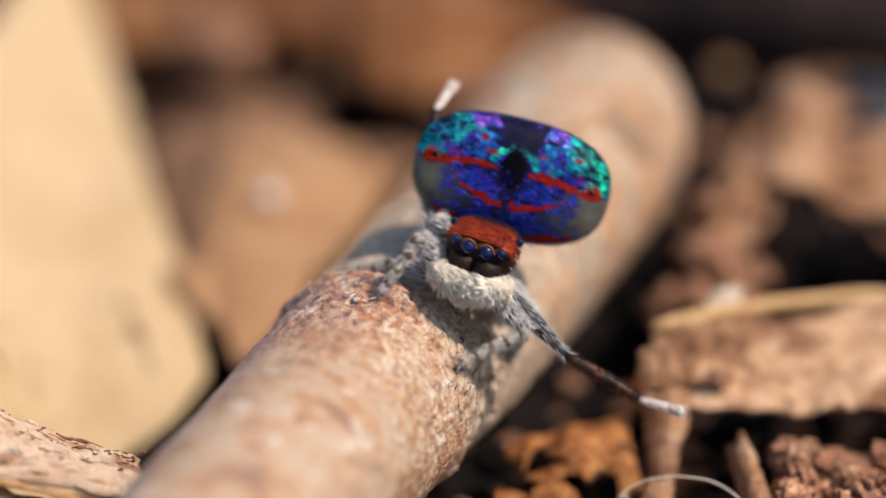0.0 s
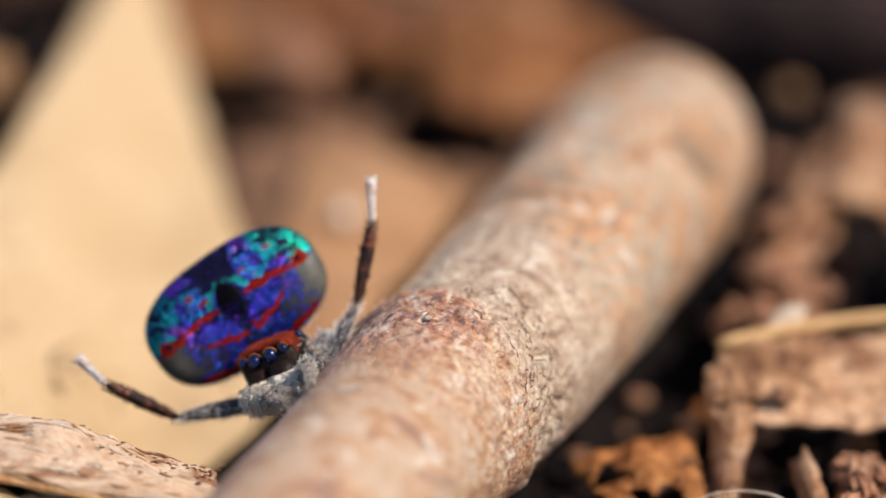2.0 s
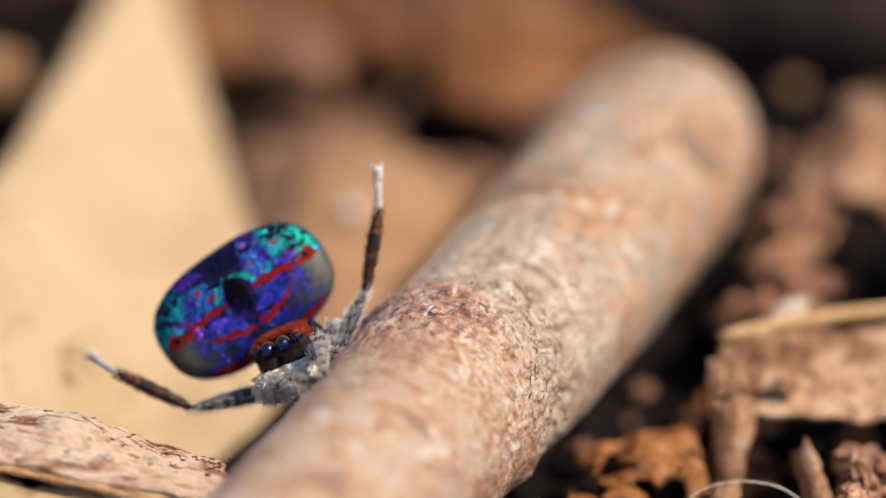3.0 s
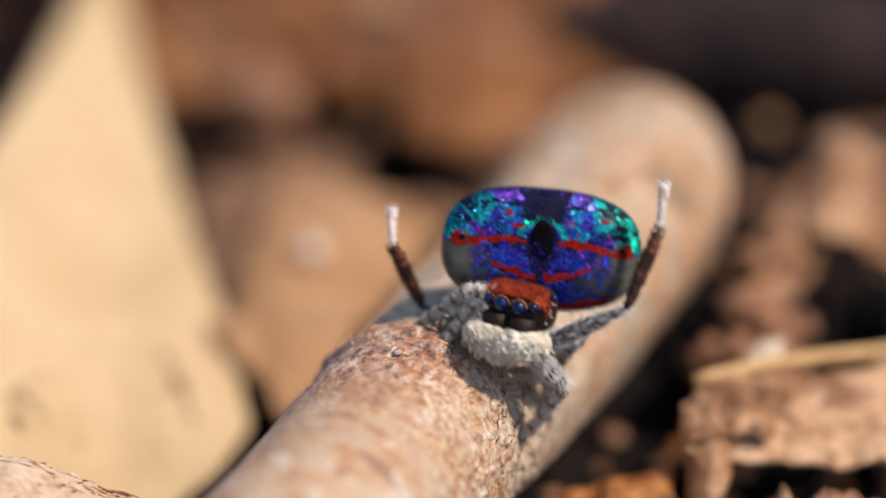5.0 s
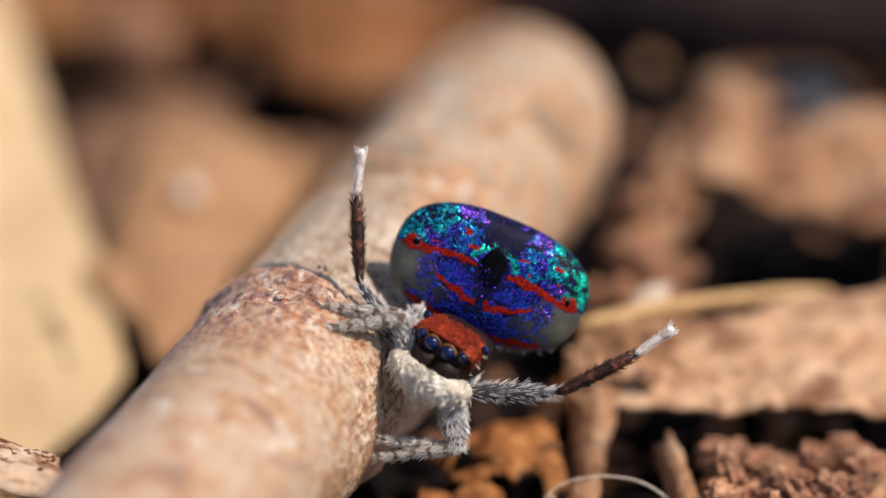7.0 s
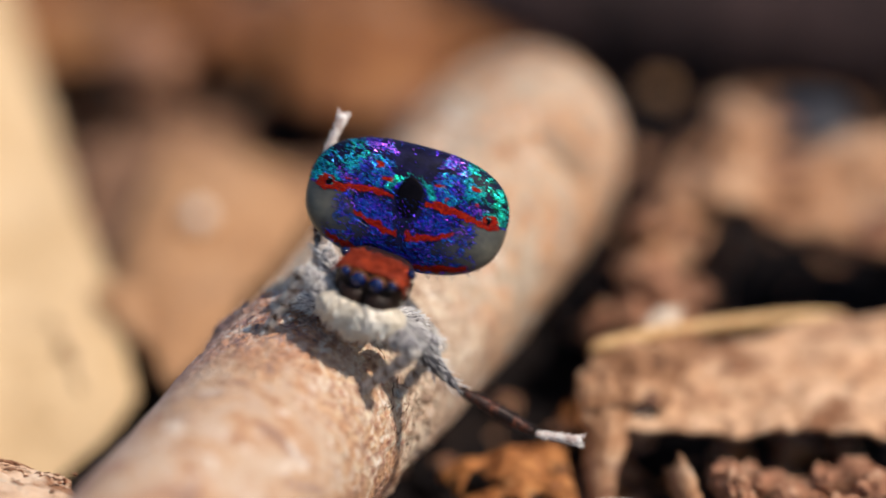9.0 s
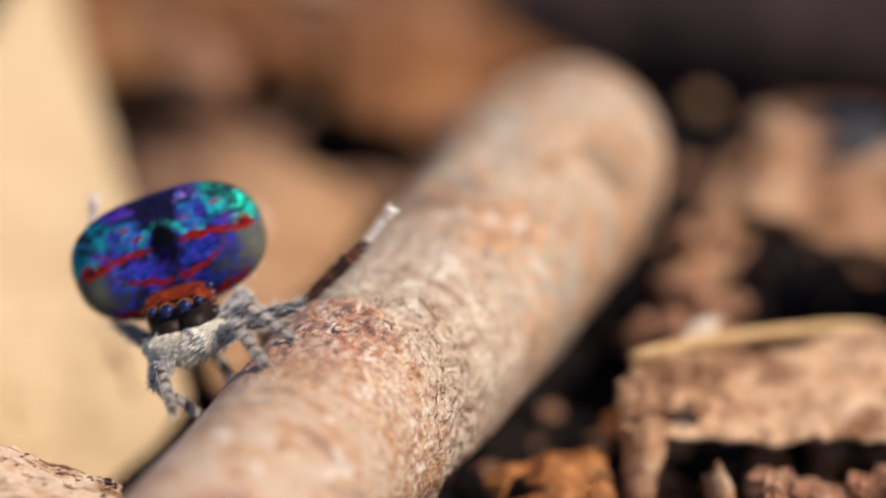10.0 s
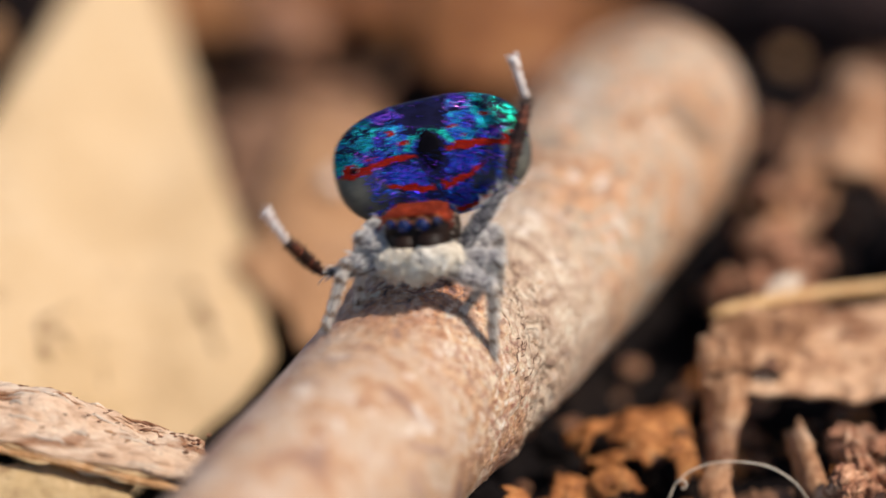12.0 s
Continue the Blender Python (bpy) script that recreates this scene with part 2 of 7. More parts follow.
M_BUFF = surface("buff leaf", [(0.37, (0.15, 0.06, 0.03)), (0.45, (0.43, 0.21, 0.10)), (0.53, (0.58, 0.33, 0.18)), (0.63, (0.74, 0.51, 0.34))], 0.8, 0.7, 6, 0.14,
                 stain=(0.55, 0.50, 0.62, (0.18, 0.07, 0.04)), tint=0.08, through_light=0.08)
M_LIGHT = surface("light buff leaf", [(0.36, (0.30, 0.14, 0.07)), (0.45, (0.60, 0.345, 0.19)), (0.58, (0.80, 0.53, 0.335))], 0.6, 0.7, 6, 0.09,
                  stain=(0.55, 0.50, 0.62, (0.25, 0.11, 0.05)), speck=(1.6, 0.62, (0.14, 0.06, 0.03)), through_light=0.06)
M_TORN = surface("brown torn leaf", [(0.36, (0.06, 0.024, 0.012)), (0.46, (0.26, 0.12, 0.055)), (0.54, (0.44, 0.23, 0.115)), (0.64, (0.64, 0.40, 0.235))], 1.1, 0.7, 5, 0.14,
                 stain=(0.8, 0.54, 0.64, (0.10, 0.04, 0.025)))
M_STAIN = surface("leaf stain", [(0.35, (0.11, 0.055, 0.025)), (0.65, (0.28, 0.16, 0.08))], 2.0, 0.7, 4, 0.02)
M_RED = surface("rusty crumb", [(0.34, (0.08, 0.035, 0.022)), (0.46, (0.36, 0.155, 0.085)), (0.57, (0.60, 0.33, 0.19)), (0.68, (0.80, 0.58, 0.42))], 2.2, 0.7, 4, 0.12,
                tint=0.25)
M_AMBER = surface("amber bark", [(0.36, (0.50, 0.24, 0.09)), (0.50, (0.78, 0.45, 0.21)), (0.64, (0.88, 0.63, 0.38))], 2.2, 0.6, 4, 0.08, through_light=0.15)
M_STRAW = surface("straw", [(0.35, (0.60, 0.34, 0.14)), (0.65, (0.86, 0.59, 0.29))], 1.5, 0.6, 5, 0.05, tint=0.1)
M_PALE = surface("pale flake", [(0.35, (0.58, 0.44, 0.32)), (0.65, (0.86, 0.74, 0.60))], 1.5, 0.6, 5, 0.06)
M_SHARD = surface("split bark", [(0.34, (0.40, 0.22, 0.13)), (0.43, (0.70, 0.47, 0.31)), (0.50, (0.82, 0.59, 0.41)), (0.64, (0.90, 0.74, 0.57))], 1.0, 0.75, 6, 0.16,
                  bump_grain=8.0, stain=(0.8, 0.52, 0.62, (0.38, 0.19, 0.10)), speck=(3.4, 0.64, (0.20, 0.10, 0.06)), stretch=(0.5, 1.2, 1.2))
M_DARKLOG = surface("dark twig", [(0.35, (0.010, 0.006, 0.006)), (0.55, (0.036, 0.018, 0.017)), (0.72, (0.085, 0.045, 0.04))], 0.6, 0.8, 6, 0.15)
M_SAND = surface("sand grain", [(0.35, (0.84, 0.76, 0.66)), (0.65, (0.92, 0.86, 0.78))], 3.0, 0.35, 4, 0.02)
M_SILK = surface("dry fibre", [(0.4, (0.70, 0.58, 0.44)), (0.6, (0.84, 0.75, 0.62))], 3.0, 0.4, 4, 0.0)

# the animal
M_SHELL = surface("dark shell", [(0.35, (0.006, 0.004, 0.003)), (0.65, (0.028, 0.012, 0.007))], 3.0, 0.5, 4, 0.015, spec=0.2)
M_CREST = surface("red bristles", [(0.38, (0.16, 0.014, 0.005)), (0.62, (0.54, 0.070, 0.016))], 3.5, 0.6, 4, 0.02)
# the blue of the reflected sky is put into the lens colour
M_EYE = surface("eye lens", [(0.4, (0.001, 0.005, 0.03)), (0.6, (0.004, 0.014, 0.10))], 2.0, 0.13, 2, 0.0, spec=0.5, coat=0.15)
M_RIM = surface("eye rim", [(0.4, (0.45, 0.13, 0.02)), (0.6, (0.62, 0.25, 0.05))], 9.0, 0.6, 2, 0.0)
M_PALP = surface("cream fur", [(0.36, (0.76, 0.67, 0.52)), (0.5, (0.89, 0.82, 0.70)), (0.64, (0.95, 0.92, 0.84))], 2.5, 0.7, 3, 0.03)
M_PALPSKIN = surface("fur base", [(0.36, (0.48, 0.41, 0.30)), (0.64, (0.76, 0.68, 0.55))], 3.0, 0.7, 3, 0.03)
M_GREY = surface("grey leg", [(0.40, (0.05, 0.046, 0.05)), (0.50, (0.22, 0.20, 0.205)), (0.60, (0.58, 0.55, 0.52))], 4.0, 0.7, 3, 0.03, sheen=0.2)
M_DUSK = surface("dusky leg", [(0.38, (0.012, 0.011, 0.014)), (0.50, (0.055, 0.052, 0.06)), (0.64, (0.22, 0.21, 0.21))], 4.0, 0.6, 3, 0.03)
M_GREYHAIR = surface("pale leg hair", [(0.36, (0.56, 0.55, 0.55)), (0.6, (0.92, 0.90, 0.87))], 3.0, 0.5, 3, 0.0)
M_BLACKLEG = surface("black-brown leg", [(0.36, (0.010, 0.006, 0.005)), (0.49, (0.05, 0.018, 0.011)), (0.60, (0.30, 0.085, 0.04))], 1.5, 0.5, 3, 0.02)
M_BLACKHAIR = surface("black hair", [(0.4, (0.012, 0.008, 0.008)), (0.6, (0.05, 0.03, 0.025))], 3.0, 0.5, 3, 0.0)
M_WHITE = surface("white brush", [(0.38, (0.58, 0.44, 0.38)), (0.50, (0.82, 0.75, 0.70)), (0.6, (0.93, 0.91, 0.88))], 2.2, 0.6, 3, 0.02)
M_FAN = surface("dark fan skin", [(0.35, (0.004, 0.004, 0.012)), (0.65, (0.012, 0.012, 0.055))], 2.2, 0.42, 3, 0.01, spec=0.08)
M_SPOT = surface("black velvet spot", [(0.35, (0.001, 0.001, 0.002)), (0.65, (0.004, 0.003, 0.006))], 6.0, 0.45, 3, 0.004, spec=0.05)
M_FLAP = surface("grey fan flap", [(0.36, (0.045, 0.045, 0.045)), (0.50, (0.08, 0.078, 0.066)), (0.62, (0.13, 0.122, 0.095))], 0.7, 0.38, 5, 0.006, spec=0.5)


def fade_inwards(m, dark, x0, x1):
    """A flap that darkens towards the middle of the fan."""
    n, link = m.node_tree.nodes, m.node_tree.links.new
    co, sep, ab, r, x = (n.new("ShaderNode" + k) for k in ("TexCoord", "SeparateXYZ", "Math", "MapRange", "Mix"))
    link(co.outputs["Object"], sep.inputs[0])
    ab.operation = "ABSOLUTE"
    link(sep.outputs["X"], ab.inputs[0])
    r.interpolation_type = "SMOOTHSTEP"
    r.inputs["From Min"].default_value, r.inputs["From Max"].default_value = x0 * MM, x1 * MM
    link(ab.outputs[0], r.inputs["Value"])
    x.data_type = "RGBA"
    x.inputs["A"].default_value = (*dark, 1)
    b = n["Principled BSDF"]
    link(b.inputs["Base Color"].links[0].from_socket, x.inputs["B"])
    link(r.outputs[0], x.inputs["Factor"])
    link(x.outputs["Result"], b.inputs["Base Color"])


fade_inwards(M_FLAP, (0.008, 0.008, 0.030), 0.70, 1.75)
M_BELLY = surface("belly skin", [(0.35, (0.05, 0.035, 0.025)), (0.65, (0.20, 0.14, 0.09))], 4.0, 0.5, 3, 0.02)


def banded(name, dark, light, period, share):
    """Rings of dark and light scales along a leg."""
    m = surface(name, [(0.35, tuple(0.75 * c for c in light)), (0.65, light)], 5.0, 0.7, 3, 0.03)
    n, link = m.node_tree.nodes, m.node_tree.links.new
    co, sep = n.new("ShaderNodeTexCoord"), n.new("ShaderNodeSeparateXYZ")
    link(co.outputs["Object"], sep.inputs[0])
    noise = n.new("ShaderNodeTexNoise")
    noise.inputs["Scale"].default_value = 6 / MM
    link(co.outputs["Object"], noise.inputs["Vector"])
    wob, ping, step = n.new("ShaderNodeMath"), n.new("ShaderNodeMath"), n.new("ShaderNodeMapRange")
    wob.operation, ping.operation = "MULTIPLY_ADD", "PINGPONG"
    link(noise.outputs["Fac"], wob.inputs[0])
    wob.inputs[1].default_value = 0.34 * MM
    link(sep.outputs["Z"], wob.inputs[2])
    link(wob.outputs[0], ping.inputs[0])
    ping.inputs[1].default_value = period * MM / 2
    step.inputs["From Min"].default_value, step.inputs["From Max"].default_value = period * MM / 2 * (share - 0.1), period * MM / 2 * (share + 0.1)
    link(ping.outputs[0], step.inputs["Value"])
    x = n.new("ShaderNodeMix")
    x.data_type = "RGBA"
    link(step.outputs[0], x.inputs["Factor"])
    x.inputs["A"].default_value = (*dark, 1)
    b = n["Principled BSDF"]
    link(b.inputs["Base Color"].links[0].from_socket, x.inputs["B"])
    link(x.outputs["Result"], b.inputs["Base Color"])
    return m


M_BROWNLEG = banded("banded leg", (0.14, 0.09, 0.065), (0.56, 0.50, 0.44), 0.34, 0.36)
M_BANDHAIR = banded("banded leg hair", (0.42, 0.33, 0.26), (0.88, 0.84, 0.78), 0.34, 0.28)


def scale_surface(name, colour, metal=0.35, rough=0.35, spread=2.6, hue=0.03, least=0.06, curve=2.6):
    """Scales with sparkle put into the base colour: each has its own brightness and hue."""
    m = surface(name, [(0.4, colour), (0.6, colour)], 2.0, rough, 3, 0.0, spec=0.7, metal=metal)
    n, link = m.node_tree.nodes, m.node_tree.links.new
    geo = n.new("ShaderNodeNewGeometry")
    r = n.new("ShaderNodeMapRange")
    r.inputs["To Min"].default_value, r.inputs["To Max"].default_value = least, spread
    p = n.new("ShaderNodeMath")
    p.operation = "POWER"
    link(geo.outputs["Random Per Island"], p.inputs[0])
    p.inputs[1].default_value = curve
    link(p.outputs[0], r.inputs["Value"])
    hsv = n.new("ShaderNodeHueSaturation")
    h = n.new("ShaderNodeMapRange")
    h.inputs["To Min"].default_value, h.inputs["To Max"].default_value = 0.5 - hue, 0.5 + hue
    link(geo.outputs["Random Per Island"], h.inputs["Value"])
    link(h.outputs[0], hsv.inputs["Hue"])
    link(r.outputs[0], hsv.inputs["Value"])
    hsv.inputs["Color"].default_value = (*colour, 1)
    link(hsv.outputs[0], n["Principled BSDF"].inputs["Base Color"])
    return m


M_BROWN = surface("brown litter", [(0.34, (0.06, 0.03, 0.02)), (0.48, (0.22, 0.11, 0.06)), (0.64, (0.44, 0.26, 0.15))], 0.7, 0.7, 5, 0.1, tint=0.25)
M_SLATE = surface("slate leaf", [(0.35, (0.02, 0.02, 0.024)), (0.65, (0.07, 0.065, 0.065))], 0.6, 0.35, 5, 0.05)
M_NAVY = scale_surface("navy scales", (0.010, 0.012, 0.12), 0.6, 0.35, spread=1.5, curve=2.0, least=0.2)
M_BLUE = scale_surface("blue scales", (0.012, 0.085, 0.88), 0.88, 0.30, spread=6.0, curve=5.5, least=0.10)
M_VIOLET = scale_surface("violet scales", (0.075, 0.05, 0.90), 0.88, 0.30, spread=6.0, curve=5.5, least=0.08)
M_AZURE = scale_surface("azure scales", (0.01, 0.22, 0.95), 0.88, 0.30, spread=6.0, curve=5.5, least=0.08)
M_TEAL = scale_surface("teal scales", (0.008, 0.48, 0.66), 0.88, 0.30, spread=6.0, curve=5.5, least=0.06)
M_GREEN = scale_surface("green scales", (0.008, 0.68, 0.34), 0.88, 0.30, spread=4.0, curve=4.5, least=0.05)
M_REDSCALE = scale_surface("red scales", (0.56, 0.012, 0.005), 0.0, 0.6, 1.0, 0.008, 0.15, 1.0)
M_REDSCALE.node_tree.nodes["Principled BSDF"].inputs["Specular IOR Level"].default_value = 0.1


# ---- building helpers; all shapes are written in millimetres ----
def mesh_of(name, verts, faces, material, smooth=True):
    me = bpy.data.meshes.new(name)
    me.from_pydata((np.asarray(verts, float) * MM).tolist(), [], [tuple(int(i) for i in f) for f in faces])
    me.polygons.foreach_set("use_smooth", [smooth] * len(me.polygons))
    me.materials.append(material)
    me.update()
    return me


def part(name, shape, material, parent, label="", at=None, smooth=True):
    """One mesh object under a thing or a part. shape: (verts, faces) or a ready mesh."""
    me = shape if isinstance(shape, bpy.types.Mesh) else mesh_of(name, *shape, material, smooth)
    ob = new(name, me)
    ob.parent = parent
    if at is not None:
        ob.matrix_basis = at
    if label:
        ob["label"] = label
    return ob


def thing(name, at, label, category, group="", kind=""):
    ob = new(name)
    ob.empty_display_size = 0.001
    ob.matrix_basis = at
    return tagged(ob, label, category, group, kind)


def solo(name, shape, material, at, label, category, group="", kind="", smooth=True):
    """A thing of one mesh."""
    ob = new(name, mesh_of(name, *shape, material, smooth))
    ob.matrix_basis = at
    return tagged(ob, label, category, group, kind)


def join(*shapes):
    verts, faces = [], []
    for v, f in shapes:
        k = len(verts)
        verts.extend([tuple(p) for p in v])
        faces.extend([tuple(i + k for i in q) for q in f])
    return verts, faces


def shifted(shape, m):
    return [tuple(m @ Vector(p)) for p in shape[0]], shape[1]


def nz(p, s=1.0, seed=0.0):
    return noise.noise(Vector((p[0] * s + seed * 7.13, p[1] * s - seed * 3.7, p[2] * s + seed * 1.9)))


def tube(points, radii, sides=12, rough=0.0, seed=0.0, grain=2.0, caps=True):
    """A round rod along points, with a radius at each."""
    pts = [Vector(p) for p in points]
    verts, faces = [], []
    up = Vector((0.31, 0.2, 0.93))
    for i, p in enumerate(pts):
        d = (pts[min(i + 1, len(pts) - 1)] - pts[max(i - 1, 0)]).normalized()
        x = (up - up.dot(d) * d)
        if x.length < 0.1:
            x = Vector((1, 0, 0)) - d.x * d
        x.normalize()
        y = d.cross(x)
        up = x
        for k in range(sides):
            a = 2 * math.pi * k / sides
            o = x * math.cos(a) + y * math.sin(a)
            q = p + o * radii[i]
            if rough:
                q = p + o * radii[i] * (1 + rough * nz(q, grain, seed))
            verts.append(tuple(q))
    for i in range(len(pts) - 1):
        for k in range(sides):
            a, b = i * sides + k, i * sides + (k + 1) % sides
            faces.append((a, b, b + sides, a + sides))
    if caps:
        faces.append(tuple(range(sides - 1, -1, -1)))
        e = (len(pts) - 1) * sides
        faces.append(tuple(range(e, e + sides)))
    return verts, faces


def ball(centre, size, rings=10, sides=16, box=1.0, rough=0.0, seed=0.0, grain=1.5):
    """A closed rounded body; box below 1 squares it off; rough: uneven share of the size."""
    def pw(v):
        return math.copysign(abs(v) ** box, v)
    verts = []
    for i in range(1, rings):
        t = math.pi * i / rings
        for k in range(sides):
            a = 2 * math.pi * k / sides
            verts.append((pw(math.sin(t)) * pw(math.cos(a)), pw(math.sin(t)) * pw(math.sin(a)), pw(math.cos(t))))
    verts += [(0, 0, 1), (0, 0, -1)]
    faces = []
    for i in range(rings - 2):
        for k in range(sides):
            a, b = i * sides + k, i * sides + (k + 1) % sides
            faces.append((a, a + sides, b + sides, b))
    n = (rings - 1) * sides
    for k in range(sides):
        faces.append((n, k, (k + 1) % sides))
        faces.append((n + 1, n - sides + (k + 1) % sides, n - sides + k))
    out = []
    for v in verts:
        s = 1 + rough * (nz(v, grain, seed) + 0.5 * nz(v, grain * 2.7, seed + 3))
        out.append((centre[0] + v[0] * size[0] * s, centre[1] + v[1] * size[1] * s, centre[2] + v[2] * size[2] * s))
    return out, faces


def sheet(fn, nu, nv, thick):
    """A closed sheet of some thickness: fn(u, v) gives the middle surface, u and v from 0 to 1."""
    P = [[Vector(fn(i / nu, j / nv)) for j in range(nv + 1)] for i in range(nu + 1)]
    top, low = [], []
    for i in range(nu + 1):
        for j in range(nv + 1):
            du = P[min(i + 1, nu)][j] - P[max(i - 1, 0)][j]
            dv = P[i][min(j + 1, nv)] - P[i][max(j - 1, 0)]
            n = du.cross(dv)
            n = n.normalized() if n.length > 1e-9 else Vector((0, 0, 1))
            top.append(tuple(P[i][j] + n * thick / 2))
            low.append(tuple(P[i][j] - n * thick / 2))
    w, N = nv + 1, len(top)
    faces = []
    for i in range(nu):
        for j in range(nv):
            a = i * w + j
            faces.append((a, a + w, a + w + 1, a + 1))
            faces.append((N + a, N + a + 1, N + a + w + 1, N + a + w))
    for i in range(nu):
        for j in (0, nv):
            a, b = i * w + j, (i + 1) * w + j
            faces.append((a, b, N + b, N + a) if j else (b, a, N + a, N + b))
    for j in range(nv):
        for i in (0, nu):
            a, b = i * w + j, i * w + j + 1
            faces.append((b, a, N + a, N + b) if i else (a, b, N + b, N + a))
    return top + low, faces


def ragged(p00, p10, p01, p11, bulge, seed, fray=0.06, rough=0.08, thick=0.09, nu=30, nv=26, curl=0.0):
    """A torn piece of leaf or bark between four corners, bulged, uneven, with frayed edges. Returns its middle and the shape about it."""
    c = [Vector(p) for p in (p00, p10, p01, p11)]
    mid = sum(c, Vector()) / 4
    c = [p - mid for p in c]
    n = (c[1] - c[0]).cross(c[2] - c[0]).normalized()

    def fn(u, v):
        w = Vector((u * 3.0, v * 3.0, seed))
        a = u + fray * ((1 - u) * nz((0, v * 4, 0), 1.7, seed) + (1 - u) * 0.6 * nz((0, v * 13, 0), 1.7, seed + 1)
                        + u * nz((5, v * 4, 0), 1.7, seed + 2) + u * 0.6 * nz((5, v * 13, 0), 1.7, seed + 3))
        b = v + fray * ((1 - v) * nz((u * 4, 0, 3), 1.7, seed + 4) + (1 - v) * 0.6 * nz((u * 13, 0, 3), 1.7, seed + 5)
                        + v * nz((u * 4, 9, 3), 1.7, seed + 6) + v * 0.6 * nz((u * 13, 9, 3), 1.7, seed + 7))
        p = c[0] * (1 - a) * (1 - b) + c[1] * a * (1 - b) + c[2] * (1 - a) * b + c[3] * a * b
        h = bulge * 4 * u * (1 - u) * (0.4 + 2.4 * v * (1 - v)) + rough * 3 * nz(p, 0.5, seed) + rough * nz(p, 1.6, seed) + rough * 0.4 * nz(p, 5, seed)
        return p + n * (h - curl * (2 * v - 1) ** 2)
    return mid, sheet(fn, nu, nv, thick)


def bristles(spots, radius=0.008, bend=0.25):
    """Fine tapered hairs: spots of (root, direction, length)."""
    verts, faces = [], []
    for root, d, length in spots:
        root, d = Vector(root), Vector(d).normalized()
        x = d.orthogonal().normalized()
        y = d.cross(x)
        k = len(verts)
        sag = Vector((random.uniform(-1, 1), random.uniform(-1, 1), random.uniform(-1, 1))) * bend * length * 0.3
        for j, (f, r) in enumerate(((0, 1.0), (0.55, 0.8))):
            for i in range(3):
                a = 2 * math.pi * i / 3
                verts.append(tuple(root + d * length * f + sag * f * f + (x * math.cos(a) + y * math.sin(a)) * radius * r))
        verts.append(tuple(root + d * length + sag))
        for i in range(3):
            j = (i + 1) % 3
            faces.append((k + i, k + j, k + 3 + j, k + 3 + i))
            faces.append((k + 3 + i, k + 3 + j, k + 6))
    return verts, faces


# ---- the large structure: soil under the litter ----
TWIG_AT, TWIG_DIR = Vector((-2.04, -2.07, 3.26)), Vector((0.385, 0.923, 0)).normalized()


def soil_height(x, y):
    p = Vector((x, y, 0)) - Vector((TWIG_AT.x, TWIG_AT.y, 0))
    across = p.x * TWIG_DIR.y - p.y * TWIG_DIR.x
    along = p.dot(TWIG_DIR)
    far = max(0.0, 1 - math.hypot(x, y - 8) / 60)
    dip = 3.9 * math.exp(-((x + 7.2) / 3.0) ** 4 - ((y - 3.0) / 7.5) ** 4)
    h = -0.55 - dip + far * (0.55 * nz((x, y, 0), 0.22, 1) + 0.32 * nz((x, y, 0), 0.8, 2) + 0.14 * nz((x, y, 0), 2.6, 3))
    ridge = math.exp(-(across / 0.8) ** 2) * (1 if -16 < along < 16 else 0)
    return h * (1 - ridge) + 1.08 * ridge


def ground():
    xs = [-300000, -3000, -300, -60] + [round(-26 + 0.4 * i, 2) for i in range(131)] + [60, 300, 3000, 300000]
    ys = [-300000, -3000, -300, -60] + [round(-22 + 0.4 * i, 2) for i in range(161)] + [80, 300, 3000, 300000]
    verts = [(x, y, soil_height(x, y) if abs(x) < 50 and abs(y) < 70 else -0.55) for x in xs for y in ys]
    w = len(ys)
    faces = [(i * w + j, (i + 1) * w + j, (i + 1) * w + j + 1, i * w + j + 1) for i in range(len(xs) - 1) for j in range(w - 1)]
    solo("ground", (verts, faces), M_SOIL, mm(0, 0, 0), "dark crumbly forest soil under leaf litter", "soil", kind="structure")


ground()


